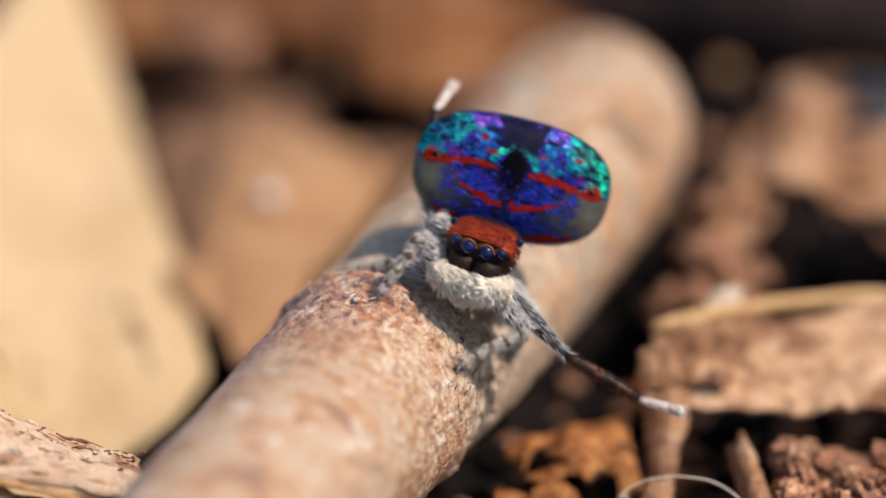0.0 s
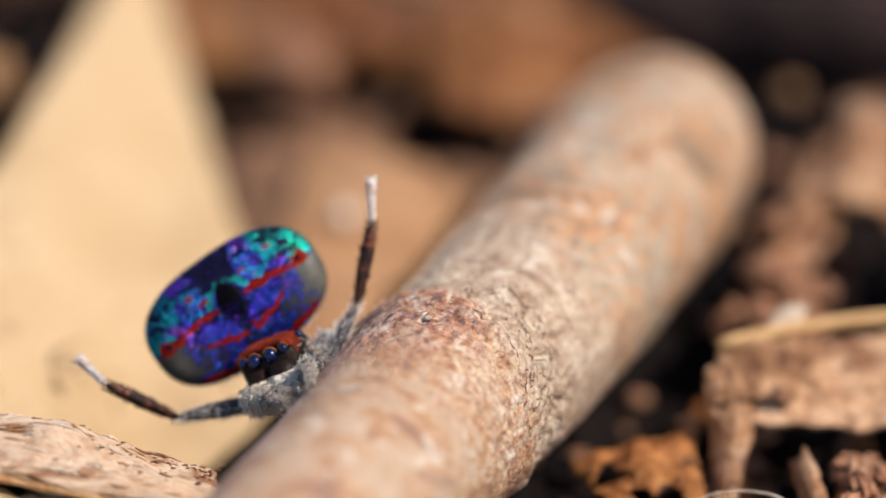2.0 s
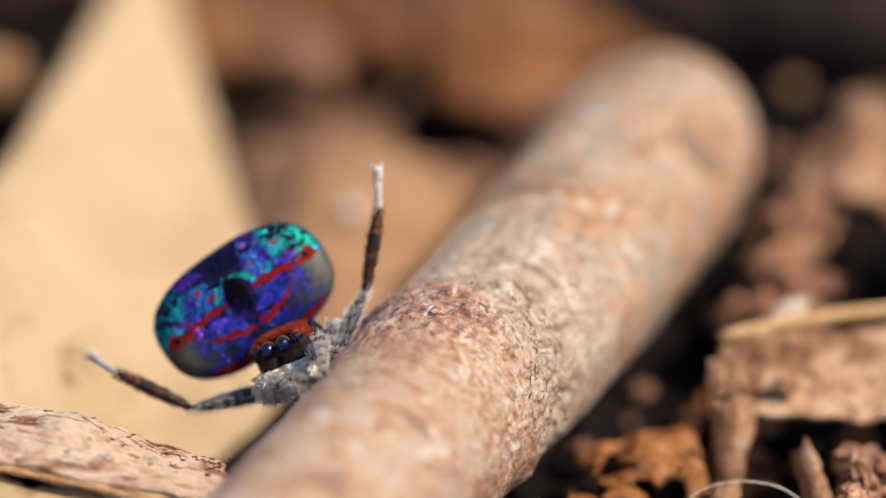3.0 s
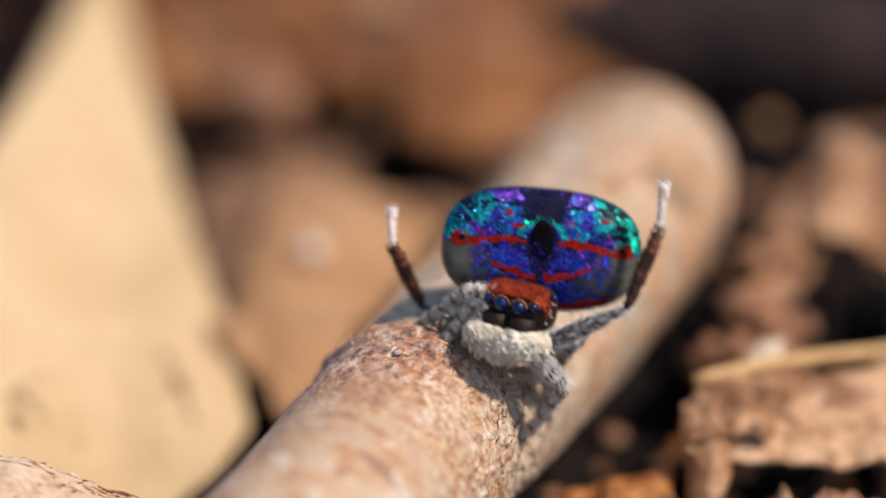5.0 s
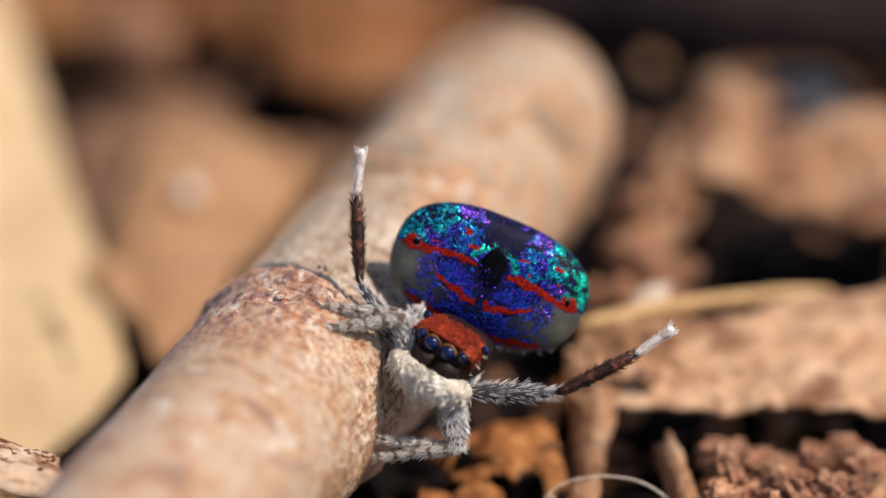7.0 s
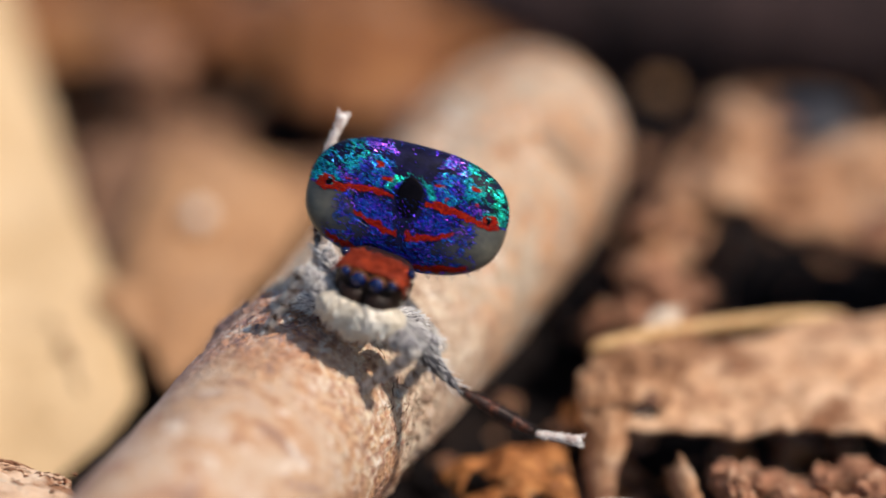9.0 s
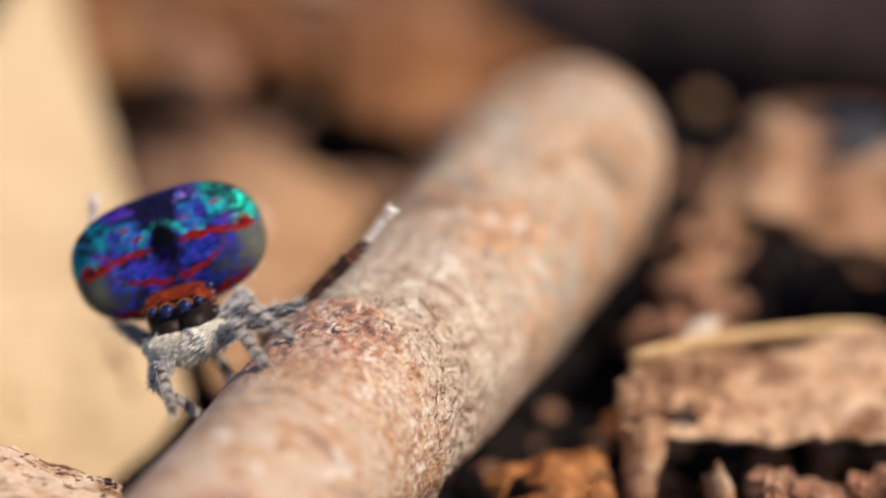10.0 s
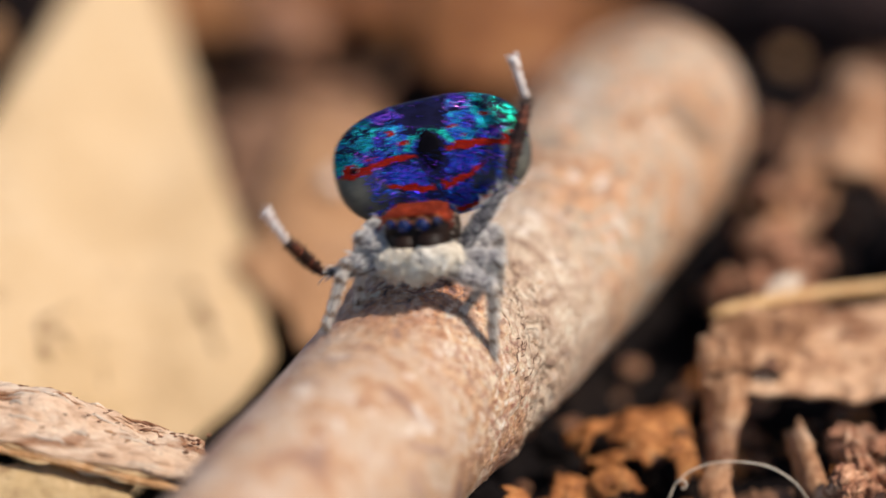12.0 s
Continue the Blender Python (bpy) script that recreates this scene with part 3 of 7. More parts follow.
# ---- the twig that the animal dances on ----
def twig():
    root = new("fallen_twig")
    root.matrix_basis = Matrix.LocRotScale(TWIG_AT * MM, Matrix((Vector((0, 0, 1)).cross(TWIG_DIR), Vector((0, 0, 1)), TWIG_DIR)).transposed().to_quaternion(), None)
    # the local z runs along the twig, y points up, x to its left
    tagged(root, "weathered tan twig with a rusty node ring, lying on leaf litter", "twig")
    zs = [-15 + 0.18 * i for i in range(62)] + [-3.84 + 0.042 * i for i in range(222)] + [5.5 + 0.14 * i for i in range(77)] + [16.2, 16.3, 16.38, 16.44]
    sides = 240
    verts = []
    for z in zs:
        base = 2.26 + 0.0125 * z
        end = 1.0 if z < 13.4 else max(0.15, math.sqrt(max(0.0, 1 - ((z - 13.4) / 2.6) ** 2)) * 0.5 + 0.5)
        for k in range(sides):
            a = 2 * math.pi * k / sides
            c = (math.cos(a), math.sin(a))
            p = (c[0] * 2.2, c[1] * 2.2, z)
            wave = 0.35 * nz((c[0], c[1], 0), 1.3, 5)
            ring = z - 1.75 - wave + 0.8 * max(0.0, -c[0])
            r = base + 0.07 * nz(p, 0.45, 1) + 0.035 * nz(p, 1.3, 2)
            r += 0.19 * math.exp(-(ring / 0.30) ** 2) * (0.5 + 1.1 * abs(nz(p, 1.2, 9))) * (1 - 0.75 * max(0.0, -c[0]))
            r += -0.09 * (1 / (1 + math.exp(-(ring - 0.35) / 0.10)))
            rough = 0.3 + 0.7 * math.exp(-((z - 1.0) / 2.4) ** 2)
            r += rough * (0.038 * nz(p, 2.8, 3) + 0.045 * nz(p, 6.0, 4) + 0.02 * nz(p, 12, 8))
            r += 0.07 * math.exp(-((z - 8.2 - wave) / 0.45) ** 2) + 0.05 * math.exp(-((z - 12.0 + wave) / 0.4) ** 2)
            r += 0.10 * math.exp(-((z + 3.1) / 0.5) ** 2 - ((c[0] + 0.95) / 0.25) ** 2)
            # cracked bark on the right flank behind the node
            patch = math.exp(-((z - 2.1) / 0.6) ** 2) * max(0.0, -c[0]) ** 0.5
            ridge = 1 - abs(nz((p[0], p[1], p[2] * 0.6), 3.4, 7)) * 2.2
            r += patch * (0.05 * nz(p, 4.5, 6) - 0.10 * max(0.0, ridge - 0.72) / 0.28)
            r += 0.30 * max(0.0, -c[0]) * math.exp(-((z - 5) / (6.5 if z > 5 else 4.2)) ** 2)
            bend = -0.3 * (max(0.0, z - 4) / 11) ** 2
            verts.append((c[0] * r * end - bend, c[1] * r * end, z))
    faces = []
    for i in range(len(zs) - 1):
        for k in range(sides):
            a, b = i * sides + k, i * sides + (k + 1) % sides
            faces.append((a, b, b + sides, a + sides))
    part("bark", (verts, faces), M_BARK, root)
    e = (len(zs) - 1) * sides
    for z0, name in ((0, "near_end"), (e, "cut_end")):
        ring = [verts[z0 + k] for k in range(sides)]
        zc = ring[0][2] + (0.12 if z0 else -0.12)
        inner = [(x * 0.6, y * 0.6, zc) for x, y, _ in ring]
        f = [(k, (k + 1) % sides, sides + (k + 1) % sides, sides + k) for k in range(sides)] + [tuple(range(sides, 2 * sides))]
        if not z0:
            f = [tuple(reversed(q)) for q in f]
        part(name, (ring + inner, f), M_WOOD, root, "broken wood end")
    # loose bark scales along the node
    for i in range(30):
        a = random.uniform(0.1, 2.9)
        z = 1.75 + 0.35 * nz((math.cos(a), math.sin(a), 0), 1.3, 5) + random.gauss(0.05, 0.28)
        r = 2.26 + 0.0125 * z + 0.035
        s = random.uniform(0.03, 0.075)
        m = Matrix.Translation((math.cos(a) * r, math.sin(a) * r, z)) @ Matrix.Rotation(a + random.uniform(-0.4, 0.4), 4, "Z") @ Matrix.Rotation(random.uniform(-0.5, 0.5), 4, "X")
        part("bark_scale", shifted(ball((0, 0, 0), (0.04, s, s * random.uniform(0.8, 2.0)), 5, 7, 0.8, 0.35, i), m), M_BARK, root)
    # cracks in the bark behind the node: angle round the twig and place along it
    lines = (((1.98, 2.93), (2.1, 2.81), (2.3, 2.66)), ((2.44, 2.56), (2.6, 2.42), (2.72, 2.28)), ((2.83, 1.9), (2.87, 1.45), (2.92, 1.0)),
             ((2.31, 2.2), (2.46, 1.95), (2.56, 1.62)), ((2.23, 1.42), (2.34, 1.2), (2.5, 1.1)))
    for i, line in enumerate(lines):
        pts = []
        for k in range(len(line) - 1):
            for s in range(9 if k == len(line) - 2 else 8):
                f = s / 8
                ang = line[k][0] + (line[k + 1][0] - line[k][0]) * f + 0.022 * nz((k + f, i, 0), 2.4, 3)
                z = line[k][1] + (line[k + 1][1] - line[k][1]) * f + 0.03 * nz((k + f, i, 5), 2.1, 4)
                # lie on the bark: the vertex next to this angle and place
                row = min(range(len(zs)), key=lambda q: abs(zs[q] - z))
                pts.append(Vector(verts[row * sides + round(ang / (2 * math.pi) * sides) % sides]))
        pts = [(pts[max(q - 1, 0)] + pts[q] * 2 + pts[min(q + 1, len(pts) - 1)]) / 4 for q in range(len(pts))]
        part("bark_crack", tube(pts, [0.012 * max(0.15, 0.8 + 1.2 * nz((q, i, 7), 0.35, 6)) * min(1, 0.3 + 0.3 * min(q, len(pts) - 1 - q)) * (1 + 0.6 * nz((q, i, 0), 0.7, 2)) for q in range(len(pts))], 6, 0.3, i, 5), M_CRACK, root,
             "dark crack in the bark")
    # short splits that follow two arcs round the flank behind the node
    rnd = random.Random(77)
    arcs = (((1.9, 2.98), (2.1, 2.81), (2.46, 2.55), (2.72, 2.28), (2.85, 1.8), (2.91, 1.0), (3.1, 0.4)), ((1.75, 2.75), (2.05, 2.42), (2.31, 2.18), (2.52, 1.75), (2.68, 1.2), (2.85, 0.6)))
    for i in range(110):
        arc = arcs[0 if rnd.random() < 0.6 else 1]
        f = rnd.uniform(0, len(arc) - 1.001)
        k0 = int(f)
        ang, z = (arc[k0][q] + (arc[k0 + 1][q] - arc[k0][q]) * (f - k0) for q in (0, 1))
        ang, z = ang + rnd.gauss(0, 0.03), z + rnd.gauss(0, 0.13)
        turn = Vector(((arc[k0 + 1][0] - arc[k0][0]) * 2.3, arc[k0 + 1][1] - arc[k0][1])).normalized()
        turn = Matrix.Rotation(rnd.gauss(0, 0.25), 2) @ turn * rnd.uniform(0.05, 0.24)
        pts = []
        for k in range(5):
            a, q = ang + turn[0] / 2.3 * (k / 4 - 0.5), z + turn[1] * (k / 4 - 0.5) + 0.012 * nz((k, i, 0), 0.8, 3)
            row = min(range(len(zs)), key=lambda j: abs(zs[j] - q))
            pts.append(Vector(verts[row * sides + round(a / (2 * math.pi) * sides) % sides]))
        w = rnd.uniform(0.006, 0.017)
        part("bark_split", tube(pts, [w * 0.3, w, w * 1.2, w, w * 0.3], 5, 0.3, i, 5), M_CRACK, root)
    return part("bark_scale", ball((0, 0, 0), (0.10, 0.04, 0.16), 5, 7, 0.8, 0.35, 60), M_BARK, root, at=mm(0.0, 2.31, 0.8))


# the lens stays focused on the node of the twig
cam.data.dof.focus_object = twig()


# ---- large leaves and pieces of the litter ----
# stains on the pale leaf: half width and centre line
STAINS = (
    (0.17, ((-6.79, 4.05), (-6.65, 3.62), (-6.4, 2.85), (-6.24, 2.34), (-6.13, 1.86))),
    (0.14, ((-9.14, 2.96), (-9.68, 2.7), (-9.95, 2.34), (-9.85, 1.96))),
    (0.13, ((-9.95, 2.34), (-9.52, 2.09), (-9.22, 1.5))),
    (0.14, ((-9.81, 1.75), (-9.72, 1.29), (-9.55, 0.87))),
    (0.07, ((-8.61, 1.65), (-8.48, 0.81), (-8.36, 0.05))),
)


SAG = 0.030


def pale_leaf():
    ys = [-3.2, -2.4, -1.2, 0.7, 2.6, 5.2, 7.5, 10.0, 13.2, 16.6, 19.5, 21.0]
    lx = [-8.6, -9.3, -10.4, -11.8, -12.6, -12.9, -12.5, -11.85, -10.9, -9.95, -9.3, -8.9]
    rx = [-7.9, -7.45, -6.7, -5.68, -4.98, -5.45, -6.0, -6.65, -7.35, -8.0, -8.5, -8.75]
    mid = Vector((-8.2, 7.0, 2.6))

    def fn(u, v):
        y = -3.2 + 24.2 * u
        a, b = float(np.interp(y, ys, lx)), float(np.interp(y, ys, rx))
        x = a + (b - a) * v
        q = (x, y, 0)
        z = 1.85 + 0.125 * y + 0.45 * 4 * v * (1 - v) - 0.45 * max(0, v - 0.8) / 0.2 * math.exp(-((y - 2.5) / 3) ** 2)
        z += 0.16 * nz(q, 0.28, 3) + 0.05 * nz(q, 0.9, 4) + 0.012 * nz(q, 4, 5)
        # the half beside the twig sags down to the soil
        low = min(1.0, max(0.0, (3.4 - y) / 6.0))
        k = min(1.0, max(0.0, (x + 12.4) / 5.0))
        k = (SAG + 0.016 * low * low * (3 - 2 * low)) * k * k * (3 - 2 * k)
        p = Vector((x + 0.12 * nz(q, 0.6, 8), y, z))
        return p + (p - Vector((0, -125, 69.8))) * k - mid
    root = thing("dry_leaf", mm(*mid), "large pale tan dry leaf with faint brown stains", "leaf")
    part("blade", sheet(fn, 110, 46, 0.10), M_LEAF, root)
    for seed, (w, line) in enumerate(STAINS):
        def mark(u, v, line=line, w=w, seed=seed):
            f = u * (len(line) - 1)
            k = min(int(f), len(line) - 2)
            x0, y0 = line[k][0] + (line[k + 1][0] - line[k][0]) * (f - k), line[k][1] + (line[k + 1][1] - line[k][1]) * (f - k)
            half = w * (0.55 + 0.45 * math.cos(4 * math.pi * u)) * min(1, 0.2 + 6 * u, 0.2 + 6 * (1 - u)) * (1.1 + 0.8 * nz((u * 7, v, 0), 1, seed))
            x = x0 + (v - 0.5) * 2 * half
            y = y0 + 0.15 * nz((u * 5, 2, v), 1, seed)
            uu = (y + 3.2) / 24.2
            a, b = float(np.interp(y, ys, lx)), float(np.interp(y, ys, rx))
            return fn(uu, (x - a) / (b - a)) + Vector((0, 0, 0.085))
        part("stain", sheet(mark, 36, 8, 0.004), M_STAIN, root, "brown stain on the leaf")


pale_leaf()


def torn(name, corners, bulge, seed, material, label, category, group="", veins=0, ridged=False, **kw):
    """A torn piece; with veins it is a blade with a midrib and side veins."""
    mid, shape = ragged(*corners, bulge, seed, **kw)
    if not veins:
        return solo(name, shape, material, mm(*mid), label, category, group)
    root = thing(name, mm(*mid), label, category, group)
    part("slab" if ridged else "blade", shape, material, root)
    nu, nv = kw.get("nu", 30), kw.get("nv", 26)
    top = shape[0]

    def at(u, v):
        i, j = min(nu, int(u * nu)), min(nv, int(v * nv))
        return Vector(top[i * (nv + 1) + j])
    part("ridge" if ridged else "midrib", tube([at(0.04 + 0.92 * i / 24, 0.5) for i in range(25)], [0.05 - 0.0012 * i for i in range(25)], 7, 0.2, seed), material, root)
    for k in range(veins):
        u, s = 0.12 + 0.74 * k / max(1, veins - 1), 1 if k % 2 else -1
        part("ridge" if ridged else "side_vein", tube([at(u + 0.10 * i / 8, 0.5 + s * 0.42 * i / 8) for i in range(9)], [0.028 - 0.0022 * i for i in range(9)], 6, 0.2, seed + k), material, root)
    return root


# tawny fragment behind the twig, with a bright grain of sand on it
torn("leaf_fragment", ((-6.06, 9.96, 0.02), (-4.19, 6.34, -0.38), (-4.61, 16.06, 1.17), (-0.93, 15.54, 0.03)), 0.5, 11, M_TAWNY,
     "tawny curled leaf fragment beside the twig", "leaf fragment", nu=36, nv=36, thick=0.16, fray=0.035, veins=6)
torn("leaf_scrap", ((-5.68, 8.6, 0.45), (-4.88, 7.55, 0.30), (-6.16, 9.35, 0.72), (-5.0, 9.8, 0.62)), 0.14, 12, M_TAWNY,
     "tawny curled scrap over the edge of a pale leaf", "leaf fragment", "near leaf scraps", nu=20, nv=18, thick=0.10, fray=0.10)
solo("sand_grain", ball((0, 0, 0), (0.27, 0.27, 0.23), 8, 12, 1.0, 0.15, 2), M_SAND, mm(-3.88, 12.25, 1.08), "pale shiny sand grain on a tawny leaf", "sand grain")

torn("leaf_fragment", ((-6.2, 12.2, -0.15), (-4.9, 12.2, -0.15), (-7.1, 17.9, 0.05), (-5.0, 17.9, 0.05)), 0.15, 13, M_BROWN,
     "dark brown leaf fragment lying between two pale leaves", "leaf fragment", fray=0.06, veins=4)

# far litter
torn("leaf_fragment", ((-9.5, 20.5, 0.6), (3.6, 21.5, 0.3), (-9.5, 33.0, 3.2), (3.4, 33.0, 3.0)), 0.5, 21, M_ORANGE,
     "orange-brown leaf lying in the far litter", "leaf fragment", fray=0.05, thick=0.2, veins=6)
torn("leaf_fragment", ((-1.9, 18.3, 0.8), (1.6, 17.2, 0.6), (-2.2, 22.5, 1.6), (1.6, 22.0, 1.4)), 0.4, 22, M_ORANGE,
     "orange leaf scrap behind the twig", "leaf fragment", fray=0.1, veins=4)
for i, (x, y, z, r, m, lab) in enumerate(((-5.4, 20.6, 0.9, 0.95, M_RED, "dull red-brown crumb in the far litter"),
                                          (-3.1, 21.2, 1.0, 0.6, M_ORANGE, "orange-brown crumb in the far litter"),
                                          (6.5, 17.4, 1.75, 0.27, M_TAWNY, "small tan crumb in the shade"),
                                          (-12.6, 18.6, 1.4, 0.8, M_TAWNY, "tan crumb behind the pale leaf"),
                                          (-14.2, 21.0, 0.6, 1.2, M_SOIL, "dark soil lump behind the pale leaf"))):
    solo("litter_crumb", ball((0, 0, 0), (r, r * 0.9, r * 0.75), 12, 18, 0.85, 0.35, i + 4), m, mm(x, y, z), lab, "crumb", "litter crumbs")


def dark_twig():
    root = thing("dark_twig", mm(8.0, 23.4, 0.9), "dark purple-brown twig lying in the shade", "twig")
    pts = [Vector((-6.5 + 0.5 * i, 1.0 - 0.10 * i + 0.15 * nz((i, 0, 0), 0.3, 1), 0.25 * nz((i, 4, 0), 0.2, 2))) for i in range(44)]
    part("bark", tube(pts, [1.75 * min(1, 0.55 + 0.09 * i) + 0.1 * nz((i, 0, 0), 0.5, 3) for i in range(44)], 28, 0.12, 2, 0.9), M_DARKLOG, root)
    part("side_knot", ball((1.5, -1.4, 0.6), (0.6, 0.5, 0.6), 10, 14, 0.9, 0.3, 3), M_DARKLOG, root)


dark_twig()

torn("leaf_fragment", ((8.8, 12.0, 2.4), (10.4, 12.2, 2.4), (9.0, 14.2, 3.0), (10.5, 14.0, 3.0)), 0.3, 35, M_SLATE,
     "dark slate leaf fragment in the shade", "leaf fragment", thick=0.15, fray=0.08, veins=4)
rnd_far = random.Random(12)
for i in range(26):
    x, y = rnd_far.uniform(-7, 13), rnd_far.uniform(14.5, 24)
    if 2.0 < x < 7.5 and y < 17:
        continue
    a, w = rnd_far.uniform(0, 3.1), rnd_far.uniform(0.5, 1.3)
    u, v = Vector((math.cos(a), math.sin(a), rnd_far.uniform(-0.3, 0.3))) * w, Vector((-math.sin(a), math.cos(a), rnd_far.uniform(-0.3, 0.3))) * w * 0.6
    o = Vector((x, y, soil_height(x, y) + 0.25))
    torn("leaf_scrap", (o - u - v, o + u - v, o - u + v, o + u + v), 0.2, 70 + i, (M_BROWN, M_ORANGE, M_BROWN)[i % 3],
         ("brown leaf scrap in the far litter", "orange-brown leaf scrap in the far litter", "brown leaf scrap in the far litter")[i % 3], "leaf fragment", "far leaf scraps",
         nu=10, nv=8, fray=0.12)

rnd_far = random.Random(31)
for i in range(34):
    x, y = rnd_far.uniform(-9.2, 3.0), rnd_far.uniform(20.8, 29)
    a, w = rnd_far.uniform(0, 3.1), rnd_far.uniform(0.25, 0.85)
    u, v = Vector((math.cos(a), math.sin(a), rnd_far.uniform(-0.2, 0.2))) * w, Vector((-math.sin(a), math.cos(a), rnd_far.uniform(0.0, 0.4))) * w * 0.6
    o = Vector((x, y, 0.75 + 0.22 * (y - 20.5) + 0.12))
    torn("leaf_scrap", (o - u - v, o + u - v, o - u + v, o + u + v), 0.2, 130 + i, (M_BROWN, M_ORANGE, M_TAWNY, M_BROWN)[i % 4],
         ("brown leaf scrap on a far orange leaf", "orange-brown leaf scrap on a far leaf", "tawny leaf scrap on a far orange leaf", "brown leaf scrap on a far orange leaf")[i % 4],
         "leaf fragment", "far leaf scraps", nu=8, nv=7, fray=0.14)

# right-hand litter: bark strip, leaf pieces, hollow between them
torn("bark_strip", ((5.3, 7.6, 1.9), (6.5, 8.0, 1.9), (6.6, 11.0, 2.7), (7.7, 10.6, 2.5)), 0.35, 31, M_BUFF,
     "curved buff bark strip propped in the litter", "bark", "bark strips", thick=0.25, fray=0.14, rough=0.2, veins=4, ridged=True)
torn("bark_strip", ((6.9, 10.3, 2.3), (8.2, 10.2, 2.3), (7.6, 13.9, 3.1), (8.8, 13.0, 2.9)), 0.5, 36, M_BUFF,
     "rough brown bark strip in the litter", "bark", "bark strips", thick=0.3, fray=0.12, rough=0.2, veins=4, ridged=True)
torn("leaf_fragment", ((6.9, 9.7, 2.30), (13.6, 7.9, 1.75), (7.5, 11.8, 3.1), (13.9, 11.8, 2.8)), 0.35, 32, M_BUFF,
     "buff leaf fragment over a dark hollow", "leaf fragment", thick=0.2, fray=0.07, rough=0.22, nu=50, nv=30, veins=4)
torn("leaf_fragment", ((4.28, 1.05, 1.87), (13.5, 0.85, 1.25), (4.5, 2.9, 2.50), (13.6, 5.7, 2.45)), 0.24, 33, M_LIGHT,
     "broad buff leaf fragment with a torn edge", "leaf fragment", nu=110, nv=50, thick=0.13, fray=0.06, rough=0.13, veins=8)
torn("leaf_tatter", ((4.40, -0.25, 0.40), (4.72, -0.15, 0.45), (4.12, 1.9, 2.42), (5.25, 1.5, 2.36)), 0.22, 34, M_BUFF,
     "tawny hanging tatter of a torn leaf", "leaf fragment", fray=0.10, thick=0.14)


def strip_bits():
    rnd = random.Random(44)
    for i in range(34):
        f = rnd.random()
        x, y, z = 5.6 + 2.7 * f + rnd.gauss(0, 0.45), 7.4 + 5.6 * f + rnd.gauss(0, 0.4), 2.15 + 0.75 * f + rnd.gauss(0.1, 0.12)
        r = rnd.choice((0.14, 0.2, 0.28, 0.4))
        solo("bark_crumb", ball((0, 0, 0), (r, r * rnd.uniform(0.5, 1), r * rnd.uniform(0.4, 0.8)), 9, 12, 0.8, 0.8, i * 1.3), (M_RED, M_BUFF, M_BROWN)[i % 3],
             mm(x, y, z, rnd.uniform(0, 90), 0, rnd.uniform(0, 180)), ("rusty crumb on a bark strip", "buff bark crumb on a bark strip", "brown crumb on a bark strip")[i % 3], "crumb", "bark crumbs")


strip_bits()


def straw(name, pts, r0, r1, material, label, category, group="", seed=1.0, sides=10):
    mid = sum((Vector(p) for p in pts), Vector()) / len(pts)
    n, out = 24, []
    for i in range(n + 1):
        f = i / n * (len(pts) - 1)
        k = min(int(f), len(pts) - 2)
        p0, p1 = Vector(pts[max(k - 1, 0)]), Vector(pts[k])
        p2, p3 = Vector(pts[k + 1]), Vector(pts[min(k + 2, len(pts) - 1)])
        u = f - k
        out.append(0.5 * (2 * p1 + (p2 - p0) * u + (2 * p0 - 5 * p1 + 4 * p2 - p3) * u * u + (3 * p1 - p0 - 3 * p2 + p3) * u ** 3) - mid)
    radii = [(r0 + (r1 - r0) * i / n) * min(1.0, 0.35 + 0.22 * min(i, n - i)) * (1 + 0.25 * nz((i, 0, 0), 0.37, seed)) for i in range(n + 1)]
    return solo(name, tube(out, radii, sides, 0.18, seed, 3.0), material, mm(*mid), label, category, group)


straw("splinter", ((4.40, 2.85, 2.70), (5.4, 3.25, 2.74), (6.6, 3.8, 2.70), (8.1, 4.35, 2.60), (9.8, 4.9, 2.45)), 0.16, 0.11, M_STRAW,
      "straw-coloured wood splinter on a leaf", "splinter")
torn("pale_flake", ((5.55, 3.55, 2.74), (6.2, 3.7, 2.78), (5.65, 3.85, 2.92), (6.35, 4.05, 2.92)), 0.10, 41, M_PALE,
     "small whitish flake beside a straw splinter", "flake", thick=0.10, fray=0.26, rough=0.14, nu=18, nv=14)
torn("leaf_scrap", ((4.10, -2.6, 0.1), (4.85, -2.7, 0.2), (4.25, -0.6, 0.7), (4.75, -0.7, 0.9)), 0.15, 54, M_BUFF, "upright pale leaf scrap in the litter", "leaf fragment", "near leaf scraps", fray=0.16, nu=20, nv=16)
torn("leaf_scrap", ((6.5, -2.6, 0.3), (7.1, -2.7, 0.4), (5.95, 0.1, 1.2), (6.35, -0.1, 1.5)), 0.2, 55, M_BUFF, "slanting pale leaf scrap in the litter", "leaf fragment", "near leaf scraps", fray=0.16, nu=20, nv=16)
rnd_near = random.Random(31)
